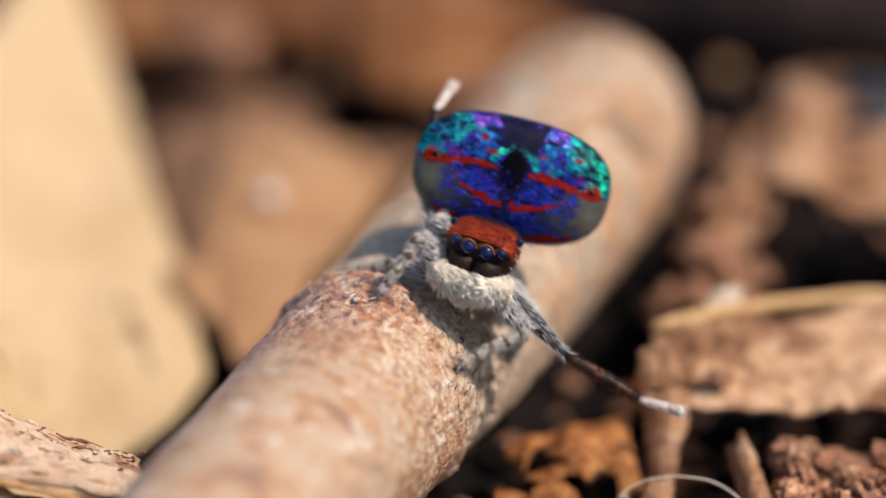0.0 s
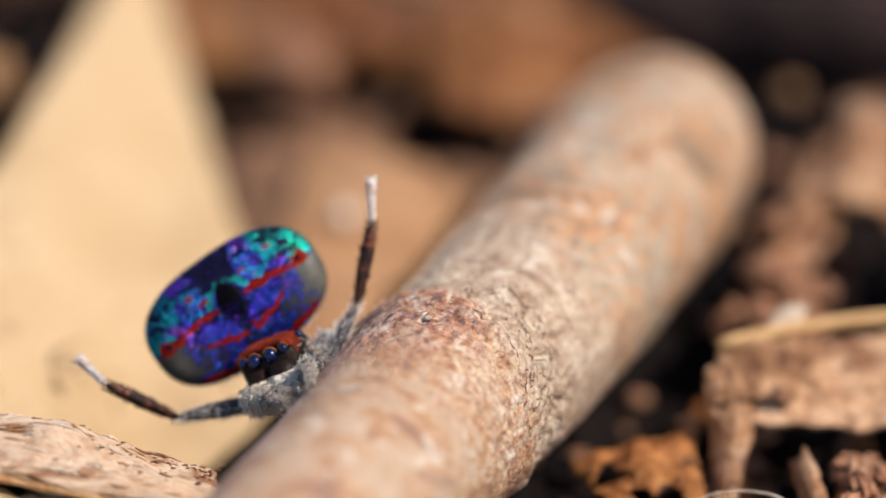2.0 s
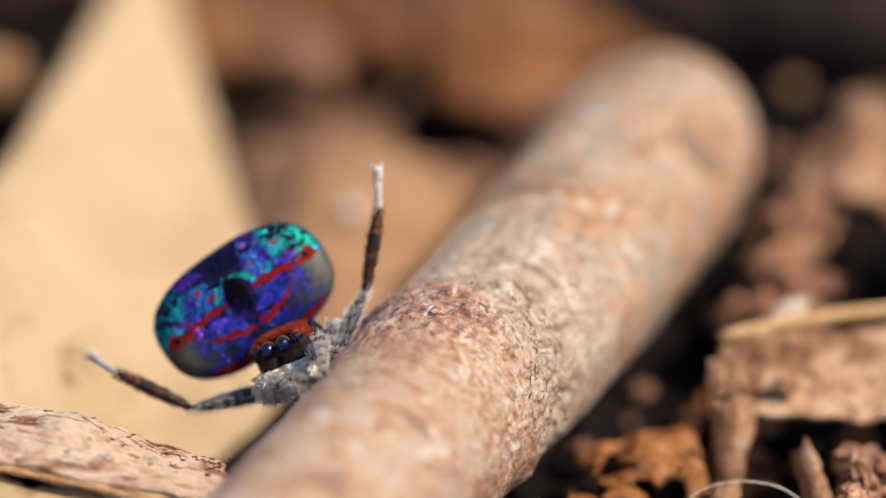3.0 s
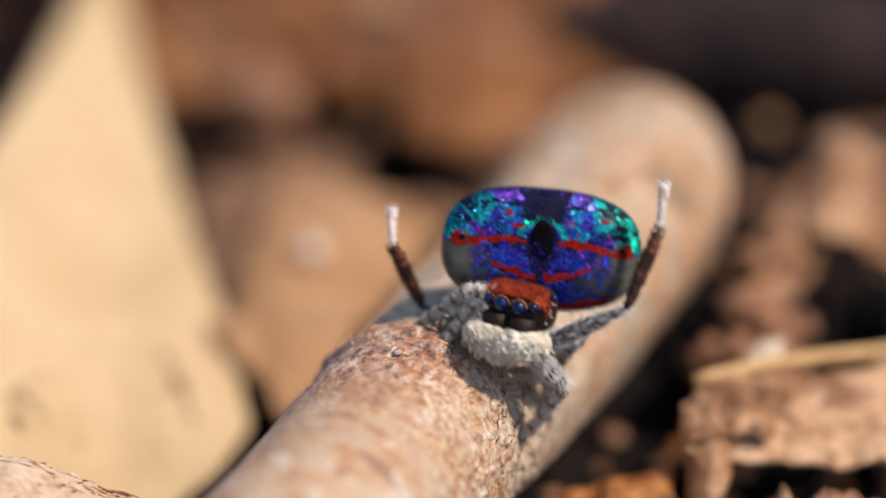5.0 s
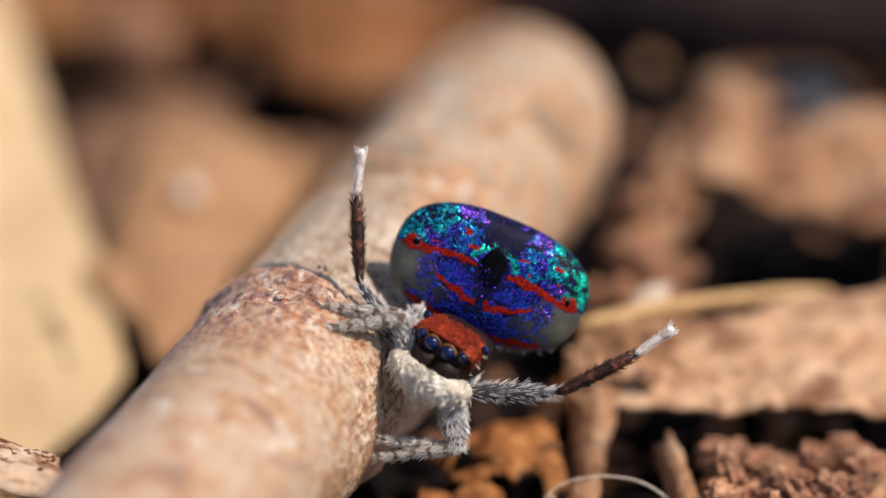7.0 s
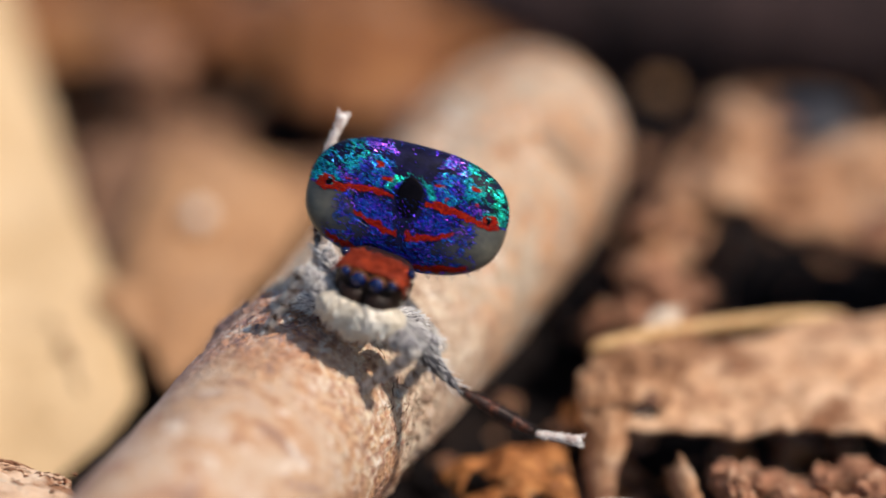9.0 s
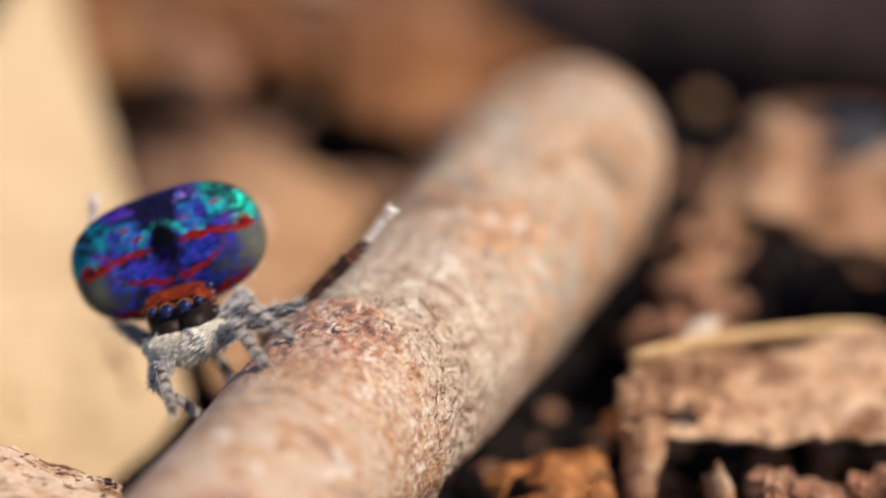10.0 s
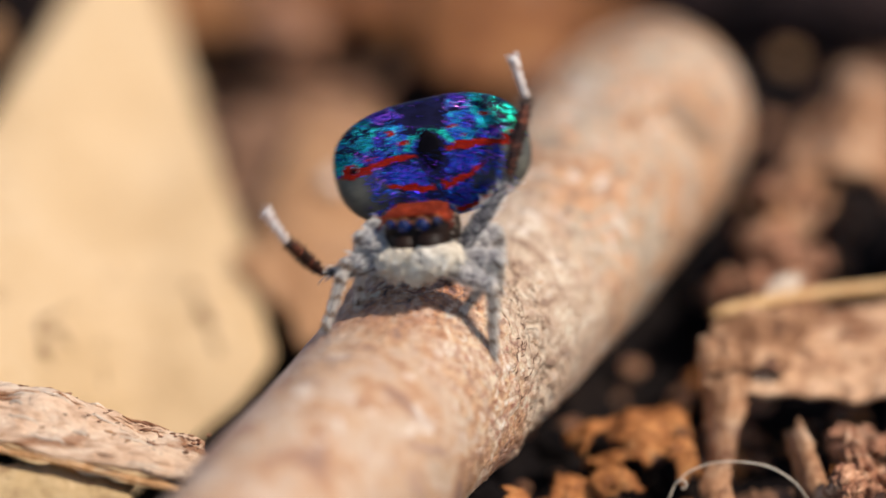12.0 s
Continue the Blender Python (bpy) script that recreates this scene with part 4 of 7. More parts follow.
for i, (x, y, z, w) in enumerate(((1.5, -0.9, 0.35, 0.55), (2.3, 0.2, 0.6, 0.6), (1.8, 0.8, 0.75, 0.5), (3.0, 0.4, 0.85, 0.65), (3.5, 1.1, 1.1, 0.55), (2.7, 1.3, 1.0, 0.5),
                                  (1.2, -1.6, 0.3, 0.5), (3.7, -0.2, 0.7, 0.45), (2.2, -0.8, 0.35, 0.5), (0.35, -2.1, 0.35, 0.55), (-0.25, -2.9, 0.3, 0.5), (0.9, -2.7, 0.3, 0.5))):
    c, a = Vector((x, y, z)), rnd_near.uniform(0, 3.1)
    u = Vector((math.cos(a), math.sin(a), rnd_near.uniform(-0.5, 0.5))) * w
    v = Vector((-math.sin(a), math.cos(a), rnd_near.uniform(-0.2, 0.9))) * w * 0.7
    torn("leaf_scrap", (c - u - v, c + u - v * 0.8, c - u * 0.7 + v, c + u + v * 1.2), 0.18, 140 + i, M_RUSTLEAF, "orange torn leaf scrap beside the twig", "leaf fragment",
         "near leaf scraps", fray=0.20, rough=0.16, thick=0.07, nu=24, nv=20)
torn("leaf_scrap", ((2.0, -3.0, 0.1), (4.6, -3.2, 0.1), (2.3, -1.9, 0.35), (4.3, -1.95, 0.4)), 0.1, 53, M_LIGHT, "buff leaf scrap on the soil", "leaf fragment", "near leaf scraps", fray=0.12, nu=18, nv=18)
torn("leaf_scrap", ((5.0, -1.9, 0.0), (6.1, -1.8, 0.0), (5.2, -0.6, 0.3), (6.0, -0.7, 0.35)), 0.1, 56, M_BROWN, "dark brown leaf scrap in the shade", "leaf fragment", "near leaf scraps", fray=0.14, nu=14, nv=14)
torn("leaf_scrap", ((8.4, -0.9, 0.7), (10.6, -1.0, 0.6), (8.3, 0.25, 1.1), (10.8, 0.3, 1.0)), 0.2, 57, M_BUFF, "buff leaf scrap under a broad leaf", "leaf fragment", "near leaf scraps", fray=0.14, nu=18, nv=14)


torn("leaf_scrap", ((4.24, 1.15, 2.10), (5.9, 1.2, 2.10), (4.45, 2.65, 2.66), (6.7, 3.0, 2.74)), 0.16, 58, M_TORN, "brown torn scrap lying on a broad leaf", "leaf fragment", "near leaf scraps",
     fray=0.09, rough=0.10, thick=0.08, nu=34, nv=26, veins=4)


rnd_bits = random.Random(91)
for i in range(64):
    x, y = rnd_bits.uniform(0.8, 11.0), rnd_bits.uniform(-3.2, 6.5)
    if (x - TWIG_AT.x) * TWIG_DIR.y - (y - TWIG_AT.y) * TWIG_DIR.x < 2.6:
        continue
    a, w = rnd_bits.uniform(0, 3.1), rnd_bits.choice((0.18, 0.25, 0.35, 0.5))
    u = Vector((math.cos(a), math.sin(a), rnd_bits.uniform(-0.5, 0.5))) * w
    v = Vector((-math.sin(a), math.cos(a), rnd_bits.uniform(-0.3, 0.7))) * w * 0.6
    c = Vector((x, y, soil_height(x, y) + 0.12))
    k = i % 4
    torn("leaf_scrap", (c - u - v, c + u - v * 0.7, c - u * 0.6 + v, c + u + v), 0.1, 300 + i, (M_TORN, M_RUSTLEAF, M_BROWN, M_BUFF)[k],
         ("brown torn leaf bit on dark soil", "orange leaf bit on dark soil", "dark brown leaf bit on dark soil", "buff leaf bit on dark soil")[k],
         "leaf fragment", "leaf bits on the soil", fray=0.2, rough=0.1, thick=0.06, nu=12, nv=10)


def crumbs(name, spots, material, label, group):
    for i, (x, y, z, r) in enumerate(spots):
        fine = (30, 40, 0.85, 0.62, i * 1.7 + r * 9, 2.6) if r > 0.3 else (12, 16, 0.8, 0.75, i * 1.7 + r * 9)
        solo(name, ball((0, 0, 0), (r, r * random.uniform(0.7, 1.1), r * random.uniform(0.6, 1.0)), *fine), material,
             mm(x, y, z, random.uniform(0, 90), 0, random.uniform(0, 180)), label, "crumb", group)


crumbs("bark_crumb", [(5.6, 7.0, 2.1, 0.42), (6.2, 6.6, 1.9, 0.5), (5.5, 6.1, 1.7, 0.45), (6.4, 5.9, 1.6, 0.42), (5.9, 5.4, 1.5, 0.45), (6.8, 6.9, 1.9, 0.35), (5.0, 6.4, 1.3, 0.5)],
       M_RED, "rusty brown crumb of rotted bark", "bark crumbs")
crumbs("wood_crumb", [(7.75, 0.0, 0.85, 0.66), (8.6, -1.3, 0.4, 0.7), (7.4, -1.6, 0.35, 0.5), (9.6, -0.4, 0.45, 0.6), (9.5, -2.2, 0.3, 0.7)], M_RED, "large rusty lump of rotted wood", "wood crumbs")
CL = [(7.0 + random.uniform(0, 3.2), -2.3 + random.uniform(0, 2.6), 0.55 + random.uniform(0, 0.85), random.choice((0.10, 0.14, 0.18, 0.25, 0.38))) for _ in range(130)]
crumbs("wood_crumb", CL, M_RED, "small rusty crumb in a rotted clump", "wood crumbs")

# dry fibre that arches at the near edge
straw("fibre", ((3.35, -2.2, 0.6), (3.62, -1.85, 1.25), (4.36, -1.7, 1.60), (5.4, -1.72, 1.56), (6.1, -1.9, 1.2), (6.5, -2.1, 0.6)), 0.019, 0.018, M_SILK,
      "thin pale arching plant fibre", "fibre", seed=4, sides=6)
straw("fibre", ((3.60, -1.88, 1.22), (3.72, -1.95, 1.32), (3.80, -1.95, 1.22), (3.74, -1.95, 1.12), (3.69, -1.95, 1.18)), 0.022, 0.02, M_SILK,
      "tiny pale curl of plant fibre", "fibre", seed=5, sides=6)


torn("leaf_fragment", ((-13.0, -7.4, 3.1), (-8.2, -7.2, 2.15), (-13.0, -4.2, 3.5), (-7.5, -4.4, 2.4)), 0.12, 62, M_OLDLEAF,
     "mottled tan leaf under a bark shard", "leaf fragment", fray=0.06, rough=0.1, nu=40, nv=30, veins=5)


def bark_shard():
    mid, shape = ragged((-13.2, -4.4, 4.0), (-5.9, -4.75, 2.75), (-13.3, -2.0, 4.2), (-6.2, -2.75, 2.65), 0.30, 61, fray=0.03, rough=0.11, thick=0.14, nu=90, nv=40)
    root = thing("bark_shard", mm(*mid), "splintered tan bark shard with an orange rim", "bark")
    part("slab", shape, M_SHARD, root)
    rim = [Vector((-13.2 + 7.0 * i / 20, -4.42 - 0.3 * i / 20 + 0.05 * nz((i, 0, 0), 0.6, 1), 3.98 - 1.45 * i / 20 - 0.06 + 0.10 * math.sin(i / 6))) - mid for i in range(21)]
    part("rim", tube(rim, [0.085 + 0.05 * nz((i, 2, 0), 0.8, 2) for i in range(21)], 12, 0.5, 3, 5), M_AMBER, root, "orange bark rim")
    top = [Vector(p) for p in shape[0][:91 * 41]]

    def spot(u, v):
        return top[min(90, int(u * 90)) * 41 + min(40, int(v * 40))]
    # loose fibres along the grain
    for i in range(70):
        u, v, L = random.uniform(0.02, 0.85), random.random(), random.uniform(0.05, 0.14)
        line = [spot(u + L * k / 5, v + 0.03 * nz((k, i, 0), 0.6, 2)) + Vector((0, 0, 0.03 * math.sin(k))) for k in range(6)]
        part("fibre", tube(line, [0.015, 0.028, 0.032, 0.03, 0.022, 0.008], 6, 0.2, i, 4), (M_SHARD, M_PALE, M_BUFF)[i % 3], root)
    # dark grains gathered towards the thin end
    for i in range(70):
        u = 1 - min(0.95, abs(random.gauss(0, 0.26)))
        a = spot(u, 1 - min(0.9, abs(random.gauss(0, 0.3)))) + Vector((random.uniform(-0.05, 0.05), random.uniform(-0.05, 0.05), 0.01))
        s = random.uniform(0.014, 0.045)
        part("grain", ball(a, (s * 1.8, s, s * 0.35), 5, 7, 0.9, 0.5, i), M_BROWN, root)
    for i in range(14):
        a = Vector((-6.2 + random.uniform(-0.9, 0.15), -2.75 + random.uniform(-0.5, 0.05), 2.72 + random.uniform(0, 0.14))) - mid
        part("crumb", ball(a, (0.05, 0.04, 0.03), 5, 7, 0.9, 0.4, i), M_RED, root)


bark_shard()


def soil_crumbs(name, count, material, label, lo, hi, seed):
    rnd = random.Random(seed)
    shapes = []
    for i in range(count):
        x, y = rnd.uniform(-16, 14), rnd.uniform(-7, 30)
        r = rnd.uniform(lo, hi)
        z = soil_height(x, y) + r * 0.35
        if z > 0.9 or (7 < x < 14 and 5 < y < 9.5):
            continue
        shapes.append(ball((x, y, z), (r, r * rnd.uniform(0.6, 1), r * rnd.uniform(0.4, 0.9)), 6, 8, 0.85, 0.4, i * 0.37))
    solo(name, join(*shapes), material, mm(0, 0, 0), label, "crumbs", kind="stuff")


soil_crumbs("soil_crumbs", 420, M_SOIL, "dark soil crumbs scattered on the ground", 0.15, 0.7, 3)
soil_crumbs("litter_bits", 420, M_RED, "rusty bits of litter scattered on the soil", 0.10, 0.45, 4)


# ---- the spider ----
parts = {}


def hairy(length, radius, count, hair, seed, lean=1.1, start=0.0):
    """Hairs that stand along a limb on the local z axis."""
    rnd = random.Random(seed)
    spots = []
    for _ in range(count):
        z = rnd.uniform(start, 1.0) * length
        a = rnd.uniform(0, 2 * math.pi)
        o = Vector((math.cos(a), math.sin(a), 0))
        spots.append((o * radius(z / length) * 0.92 + Vector((0, 0, z)), o + Vector((0, 0, rnd.uniform(lean, lean + 1.0))), hair * rnd.uniform(0.6, 1.25)))
    return spots


def limb(length, radius, seed, rough=0.12, rings=14):
    pts = [Vector((0, 0, length * i / rings)) for i in range(rings + 1)]
    shut = [1.0 if i / rings < 0.86 else max(0.22, math.sqrt(max(0.0, 1 - ((i / rings - 0.86) / 0.145) ** 2))) for i in range(rings + 1)]
    return tube(pts, [radius(i / rings) * shut[i] for i in range(rings + 1)], 14, rough, seed, 5.0)


def spider():
    root = new("spider")
    root.empty_display_size = 0.001
    tagged(root, "small jumping spider with raised iridescent blue-green fan, on a twig", "spider")
    parts["spider"] = root
    random.seed(5)

    # head
    head = part("carapace", ball((0, 0.78, 0.64), (0.74, 0.70, 0.47), 22, 34, 0.62, 0.02, 1), M_SHELL, root, "glossy black-brown head shield")

    def top(u, v):
        x = (u - 0.5) * 2 * (0.69 - 0.10 * v * v)
        y = 0.19 + 0.63 * v
        z = 0.64 + 0.47 * (1 - (abs(x) / 0.78) ** 4) ** 0.5 * (1 - (abs(y - 0.78) / 0.82) ** 4) ** 0.5
        return (x, y, z + 0.012)
    crest = part("crest", sheet(top, 24, 24, 0.03), M_CREST, root, "brick-red bristle patch on the head")
    spots = []
    for _ in range(1600):
        u, v = random.uniform(-0.06, 1.06), random.uniform(0.0, 1.08)
        spots.append((top(u, v), (random.uniform(-0.4, 0.4), random.uniform(-0.9, 0.2), random.uniform(0.3, 0.9)), random.uniform(0.05, 0.12)))
    tagged(part("bristles", bristles(spots, 0.009), M_CREST, crest), kind="stuff")
    eyes = ((-0.19, 0.10, 0.87, 0.155), (0.19, 0.10, 0.87, 0.155), (-0.49, 0.17, 0.91, 0.105), (0.49, 0.17, 0.91, 0.105), (-0.70, 0.72, 1.02, 0.10), (0.70, 0.72, 1.02, 0.10))
    for x, y, z, r in eyes:
        eye = part("eye", ball((x, y, z), (r, r, r), 16, 24), M_EYE, root, "glossy black eye")
        if y < 0.3:
            ring = [(x + (r + 0.012) * math.cos(a), y + 0.02, z + (r + 0.012) * math.sin(a)) for a in [math.pi * (0.02 + 0.96 * i / 16) for i in range(17)]]
            part("eye_rim", tube(ring, [0.014] * 17, 6, 0.3, r, 9), M_RIM, eye, "orange fringe above the eye")
    for s in (-1, 1):
        part("chelicera", tube([Vector((s * 0.26, 0.22, 0.66)), Vector((s * 0.26, 0.20, 0.38)), Vector((s * 0.22, 0.20, 0.08)), Vector((s * 0.18, 0.24, -0.12))], [0.30, 0.31, 0.26, 0.12], 14, 0.05, s + 2), M_SHELL, root)
        lobes = [((s * 0.66, 0.22, 0.16), (0.28, 0.33, 0.25)), ((s * 0.52, 0.04, 0.17), (0.31, 0.28, 0.28)), ((s * 0.35, -0.06, 0.15), (0.30, 0.27, 0.29)),
                 ((s * 0.16, -0.10, 0.10), (0.29, 0.25, 0.30))]
        palp = part("palp", join(*[ball(o, r, 14, 18, 0.95, 0.14, i + s) for i, (o, r) in enumerate(lobes)]), M_PALPSKIN, root, "cream furry palp")
        spots = []
        for _ in range(1700):
            o, r = random.choice(lobes)
            d = Vector((random.gauss(0, 1), random.gauss(-0.4, 1), random.gauss(0.2, 1))).normalized()
            spots.append(((o[0] + d.x * r[0] * 0.90, o[1] + d.y * r[1] * 0.90, o[2] + d.z * r[2] * 0.90), d * 0.40 + Vector((-s * 0.9 + random.gauss(0, 0.35), -0.22, -0.30)), random.uniform(0.16, 0.34)))
        tagged(part("fur", bristles(spots, 0.025), M_PALP, palp), kind="stuff")
        spots = [((s * 0.72, random.uniform(0.3, 1.0), random.uniform(0.55, 0.95)), (s, random.uniform(-0.6, 0.2), random.uniform(-0.2, 0.5)), random.uniform(0.05, 0.12)) for _ in range(9)]
        tagged(part("cheek_hairs", bristles(spots, 0.009), M_PALP, head), kind="stuff")
    part("sternum", ball((0, 0.85, 0.08), (0.52, 0.66, 0.24), 14, 20, 0.85, 0.05, 6), M_GREY, root, "grey hairy underside")

    # fan: the raised, flattened abdomen
    W, H, DROP = 2.05, 1.25, -0.18

    def reach(x, z):
        """0 in the middle of the fan, 1 at its rim."""
        return ((abs(x) / W) ** 2.6 + (abs(z) / H) ** 2.6) ** (1 / 2.6)

    def skin(x, z):
        f = min(1.0, reach(x, z))
        return 0.16 * f ** 2 + 0.34 * (1 - math.sqrt(1 - f ** 5)) - 0.05 * math.exp(-(x / 0.25) ** 2 - ((z - 0.2) / 0.4) ** 2)

    def rim(a):
        c, s = math.cos(a), math.sin(a)
        k = (abs(c) ** 2.6 + abs(s) ** 2.6) ** (-1 / 2.6)
        return W * c * k, H * s * k
    rings, sides = 34, 96
    front, back = [], []
    for i in range(rings + 1):
        f = math.sin(math.pi / 2 * i / rings)
        for k in range(sides):
            x, z = rim(2 * math.pi * k / sides)
            x, z = x * f, z * f
            y = skin(x, z) + 0.006 * nz((x, 0, z), 5, 1) * (1 - f)
            front.append((x, y, z + DROP))
            back.append((x, 0.503 + 0.34 * math.sqrt(max(0.0, 1 - f ** 3)), z + DROP))
    faces = []
    N = len(front)
    for i in range(rings):
        for k in range(sides):
            a, b = i * sides + k, i * sides + (k + 1) % sides
            faces.append((a, b, b + sides, a + sides))
            faces.append((N + a, N + a + sides, N + b + sides, N + b))
    for k in range(sides):
        a, b = rings * sides + k, rings * sides + (k + 1) % sides
        faces.append((a, b, N + b, N + a))
    fan = part("fan", (front + back, faces), M_FAN, root, "iridescent blue, green and red raised fan")
    parts["fan"] = fan
    part("abdomen", ball((0, 0.98, -0.75), (0.85, 0.55, 0.55), 16, 22, 0.9, 0.04, 3), M_BELLY, fan, "dull brown belly behind the fan")
    part("centre_spot", ball((0, skin(0, 0.1) + 0.02, 0.0), (0.26, 0.03, 0.40), 14, 20, 1.0, 0.1, 2), M_SPOT, fan, "velvet black centre spot")
    for s in (-1, 1):
        part("eyespot", ball((s * 1.62, skin(1.62, 0.09) - 0.002, 0.09 + DROP), (0.085, 0.022, 0.075), 8, 12), M_SPOT, fan, "black dot in the red bar")
        def flap(u, v, s=s):
            x, z = rim(math.radians(4 - 76 * u))
            f = 0.998 - v * (0.50 - 0.16 * abs(u - 0.45) + 0.07 * nz((u * 7, s, 0), 1.0, 3))
            x, z = x * f, z * f
            return (s * x, skin(x, z) - 0.004, z + DROP)
        part("flap", sheet(flap, 30, 24, 0.005), M_FLAP, fan, "plain grey side flap")
    # scales
    rnd = random.Random(8)
    kinds = {"navy": [], "blue": [], "violet": [], "azure": [], "teal": [], "green": [], "red": []}

    def red_at(x, z):
        ax = abs(x)
        wav = 0.05 * nz((x, z, 0), 2.6, 3) + 0.03 * nz((x, z, 4), 7.0, 3)
        if math.hypot(ax - 1.62, z - 0.09) < 0.07:
            return False
        if math.hypot((ax - 1.68) * 0.75, z - 0.07) < 0.145:
            return True
        if 0.24 < ax < 1.72 and abs(z - 0.07 - wav - 0.06 * math.sin(ax * 2.6)) < 0.050 + 0.05 * nz((x, z, 0), 4, 1) + 0.012 * ax:
            return True
        if 0.10 < ax < 1.02 and abs(z + 0.60 - 0.36 * max(0, ax - 0.30) ** 1.1 - wav) < 0.072 - 0.03 * ax + 0.05 * nz((x, z, 6), 4, 2):
            return True
        if 0.12 < ax < 1.45 and abs(z + 1.12 - 0.16 * (ax - 0.3) ** 2) < 0.05:
            return True
        # short broken dashes above the line
        return 0.25 < z < 0.72 and nz((x * 0.55, z * 1.5, 2), 5.0, 12) > 0.34 and 0.40 < ax < 1.35
    while sum(len(k) for k in kinds.values()) < 34000:
        x, z = rnd.uniform(-W, W), rnd.uniform(-H, H)
        if reach(x, z) > 0.985:
            continue
        ax = abs(x)
        if (x / 0.33) ** 2 + ((z - 0.04) / 0.48) ** 2 < 1:
            # glints in the black spot, made with a few blue scales
            if rnd.random() < 0.03 and z < 0.15:
                kinds["blue"].append((x, z))
            continue
        if red_at(x + 0.05 * nz((x, z, 8), 9, 3), z + 0.05 * nz((x, z, 3), 9, 4)):
            if rnd.random() < 0.12:
                continue
            kinds["red"].append((x, z))
            continue
        if math.hypot(ax - 1.62, z - 0.09) < 0.07:
            continue
        ragged_edge = 0.09 * nz((x, z, 0), 4, 2)
        # the bare dark stripe from the spot to the upper rim, and a narrow one below
        if ax < 0.30 + 0.34 * max(0, z - 0.4) + 1.6 * ragged_edge and z > 0.50 and rnd.random() > 0.06:
            continue
        if ax < 0.20 + ragged_edge and -0.72 < z < 0 and rnd.random() > 0.10:
            continue
        edge = 0.72 + 0.25 * nz((x, z, 0), 2.2, 5) + 0.45 * max(0.0, -z - 0.55)
        if z < 0.02 and rnd.random() < (ax - edge) / 0.80 + 0.02:
            continue
        # scales lie in drifts with bare dark skin between them
        drift = nz((ax * 0.9, z * 1.5, 0), 2.4, 16) + 0.8 * nz((x, z * 1.6, 0), 6.5, 7)
        ring = math.hypot(x / 0.95, z - 0.10)
        halo = math.exp(-((ring - 0.50) / 0.08) ** 2) * (1 if z > 0.22 else 0)
        low = 0.45 * math.exp(-((ax - 0.55) / 0.35) ** 2) - 0.05 if z < 0.0 else 0.0
        if rnd.random() > max(0.05, min(1.0, 0.40 + 1.6 * drift + halo + low)):
            continue
        # sun glint put into the scale colours: more green at the right upper rim
        side = ax + 0.50 * z + 0.30 * nz((x, z, 2), 1.6, 8) + rnd.uniform(-0.12, 0.12) + (0.12 if x > 0 else 0.0)
        hue = nz((ax, z * 1.3, 5), 2.0, 9) + 0.5 * nz((x, z, 1), 5, 3) + rnd.uniform(-0.25, 0.25)
        if halo > 0.4:
            k = "green" if rnd.random() < 0.6 else "teal"
        elif z > 0.05 and side > (1.84 if x > 0 else 2.10):
            k = "green" if rnd.random() < 0.8 else "teal"
        elif z > 0.05 and side > 1.52 + 0.5 * hue:
            k = rnd.choice(("teal", "teal", "azure", "green"))
        elif z > 0.85 and rnd.random() < 0.5:
            k = "violet"
        elif hue > (0.48 if z > 0 else 0.60):
            k = "violet"
        elif hue < -0.22:
            k = rnd.choice(("azure", "azure", "teal") if z > 0 else ("azure", "azure", "blue"))
        else:
            k = rnd.choice(("blue", "blue", "blue", "navy", "navy", "azure") if z > 0 else ("blue", "blue", "blue", "azure", "navy"))
        kinds[k].append((x, z))
    look_of = {"navy": M_NAVY, "blue": M_BLUE, "violet": M_VIOLET, "azure": M_AZURE, "teal": M_TEAL, "green": M_GREEN, "red": M_REDSCALE}
    for k, spots in kinds.items():
        verts, faces = [], []
        for x, z in spots:
            e = 0.02
            n = Vector(((skin(x + e, z) - skin(x - e, z)) / (2 * e), -1, (skin(x, z + e) - skin(x, z - e)) / (2 * e)))
            n = (n.normalized() + Vector((0.10, 0, 0.30))).normalized()
            n = (n + Vector((rnd.gauss(0, 0.26), 0, rnd.gauss(0, 0.26)))).normalized()
            d = Vector((x * 0.25 + rnd.gauss(0, 0.3), 0, 1.0 if z > -0.2 else 0.6)).normalized()
            d = (d - d.dot(n) * n).normalized()
            w = d.cross(n)
            c = Vector((x, skin(x, z), z + DROP)) + n * rnd.uniform(0.010, 0.026)
            L, B = rnd.uniform(0.012, 0.025), rnd.uniform(0.006, 0.011)
            i = len(verts)
            verts += [tuple(c - d * L), tuple(c + w * B + n * 0.003), tuple(c + d * L + n * 0.010), tuple(c - w * B + n * 0.003)]
            faces.append((i, i + 1, i + 2, i + 3))
        tagged(part(k + "_scale_cover", (verts, faces), look_of[k], fan, smooth=False), kind="stuff")
    fringe, beard = [], []
    for _ in range(420):
        a = rnd.uniform(0, 2 * math.pi)
        x, z = rim(a)
        (beard if z < -0.75 and abs(x) > 0.5 else fringe).append(((x * 0.985, skin(x, z) + 0.03, z * 0.985 + DROP), (x / W + rnd.gauss(0, 0.25), rnd.uniform(-0.1, 0.5), z / H + rnd.gauss(0, 0.25)), rnd.uniform(0.02, 0.06) * (3.0 if z < -0.8 else 1)))
    tagged(part("fringe", bristles(fringe, 0.003), M_BLACKHAIR, fan), kind="stuff")
    tagged(part("fringe", bristles(beard, 0.005), M_GREYHAIR, fan, "pale hair fringe"), kind="stuff")

    # third legs, raised and waved
    def r_femur(f):
        return 0.115 + 0.08 * math.sin(math.pi * min(1, f * 1.1)) - 0.03 * f

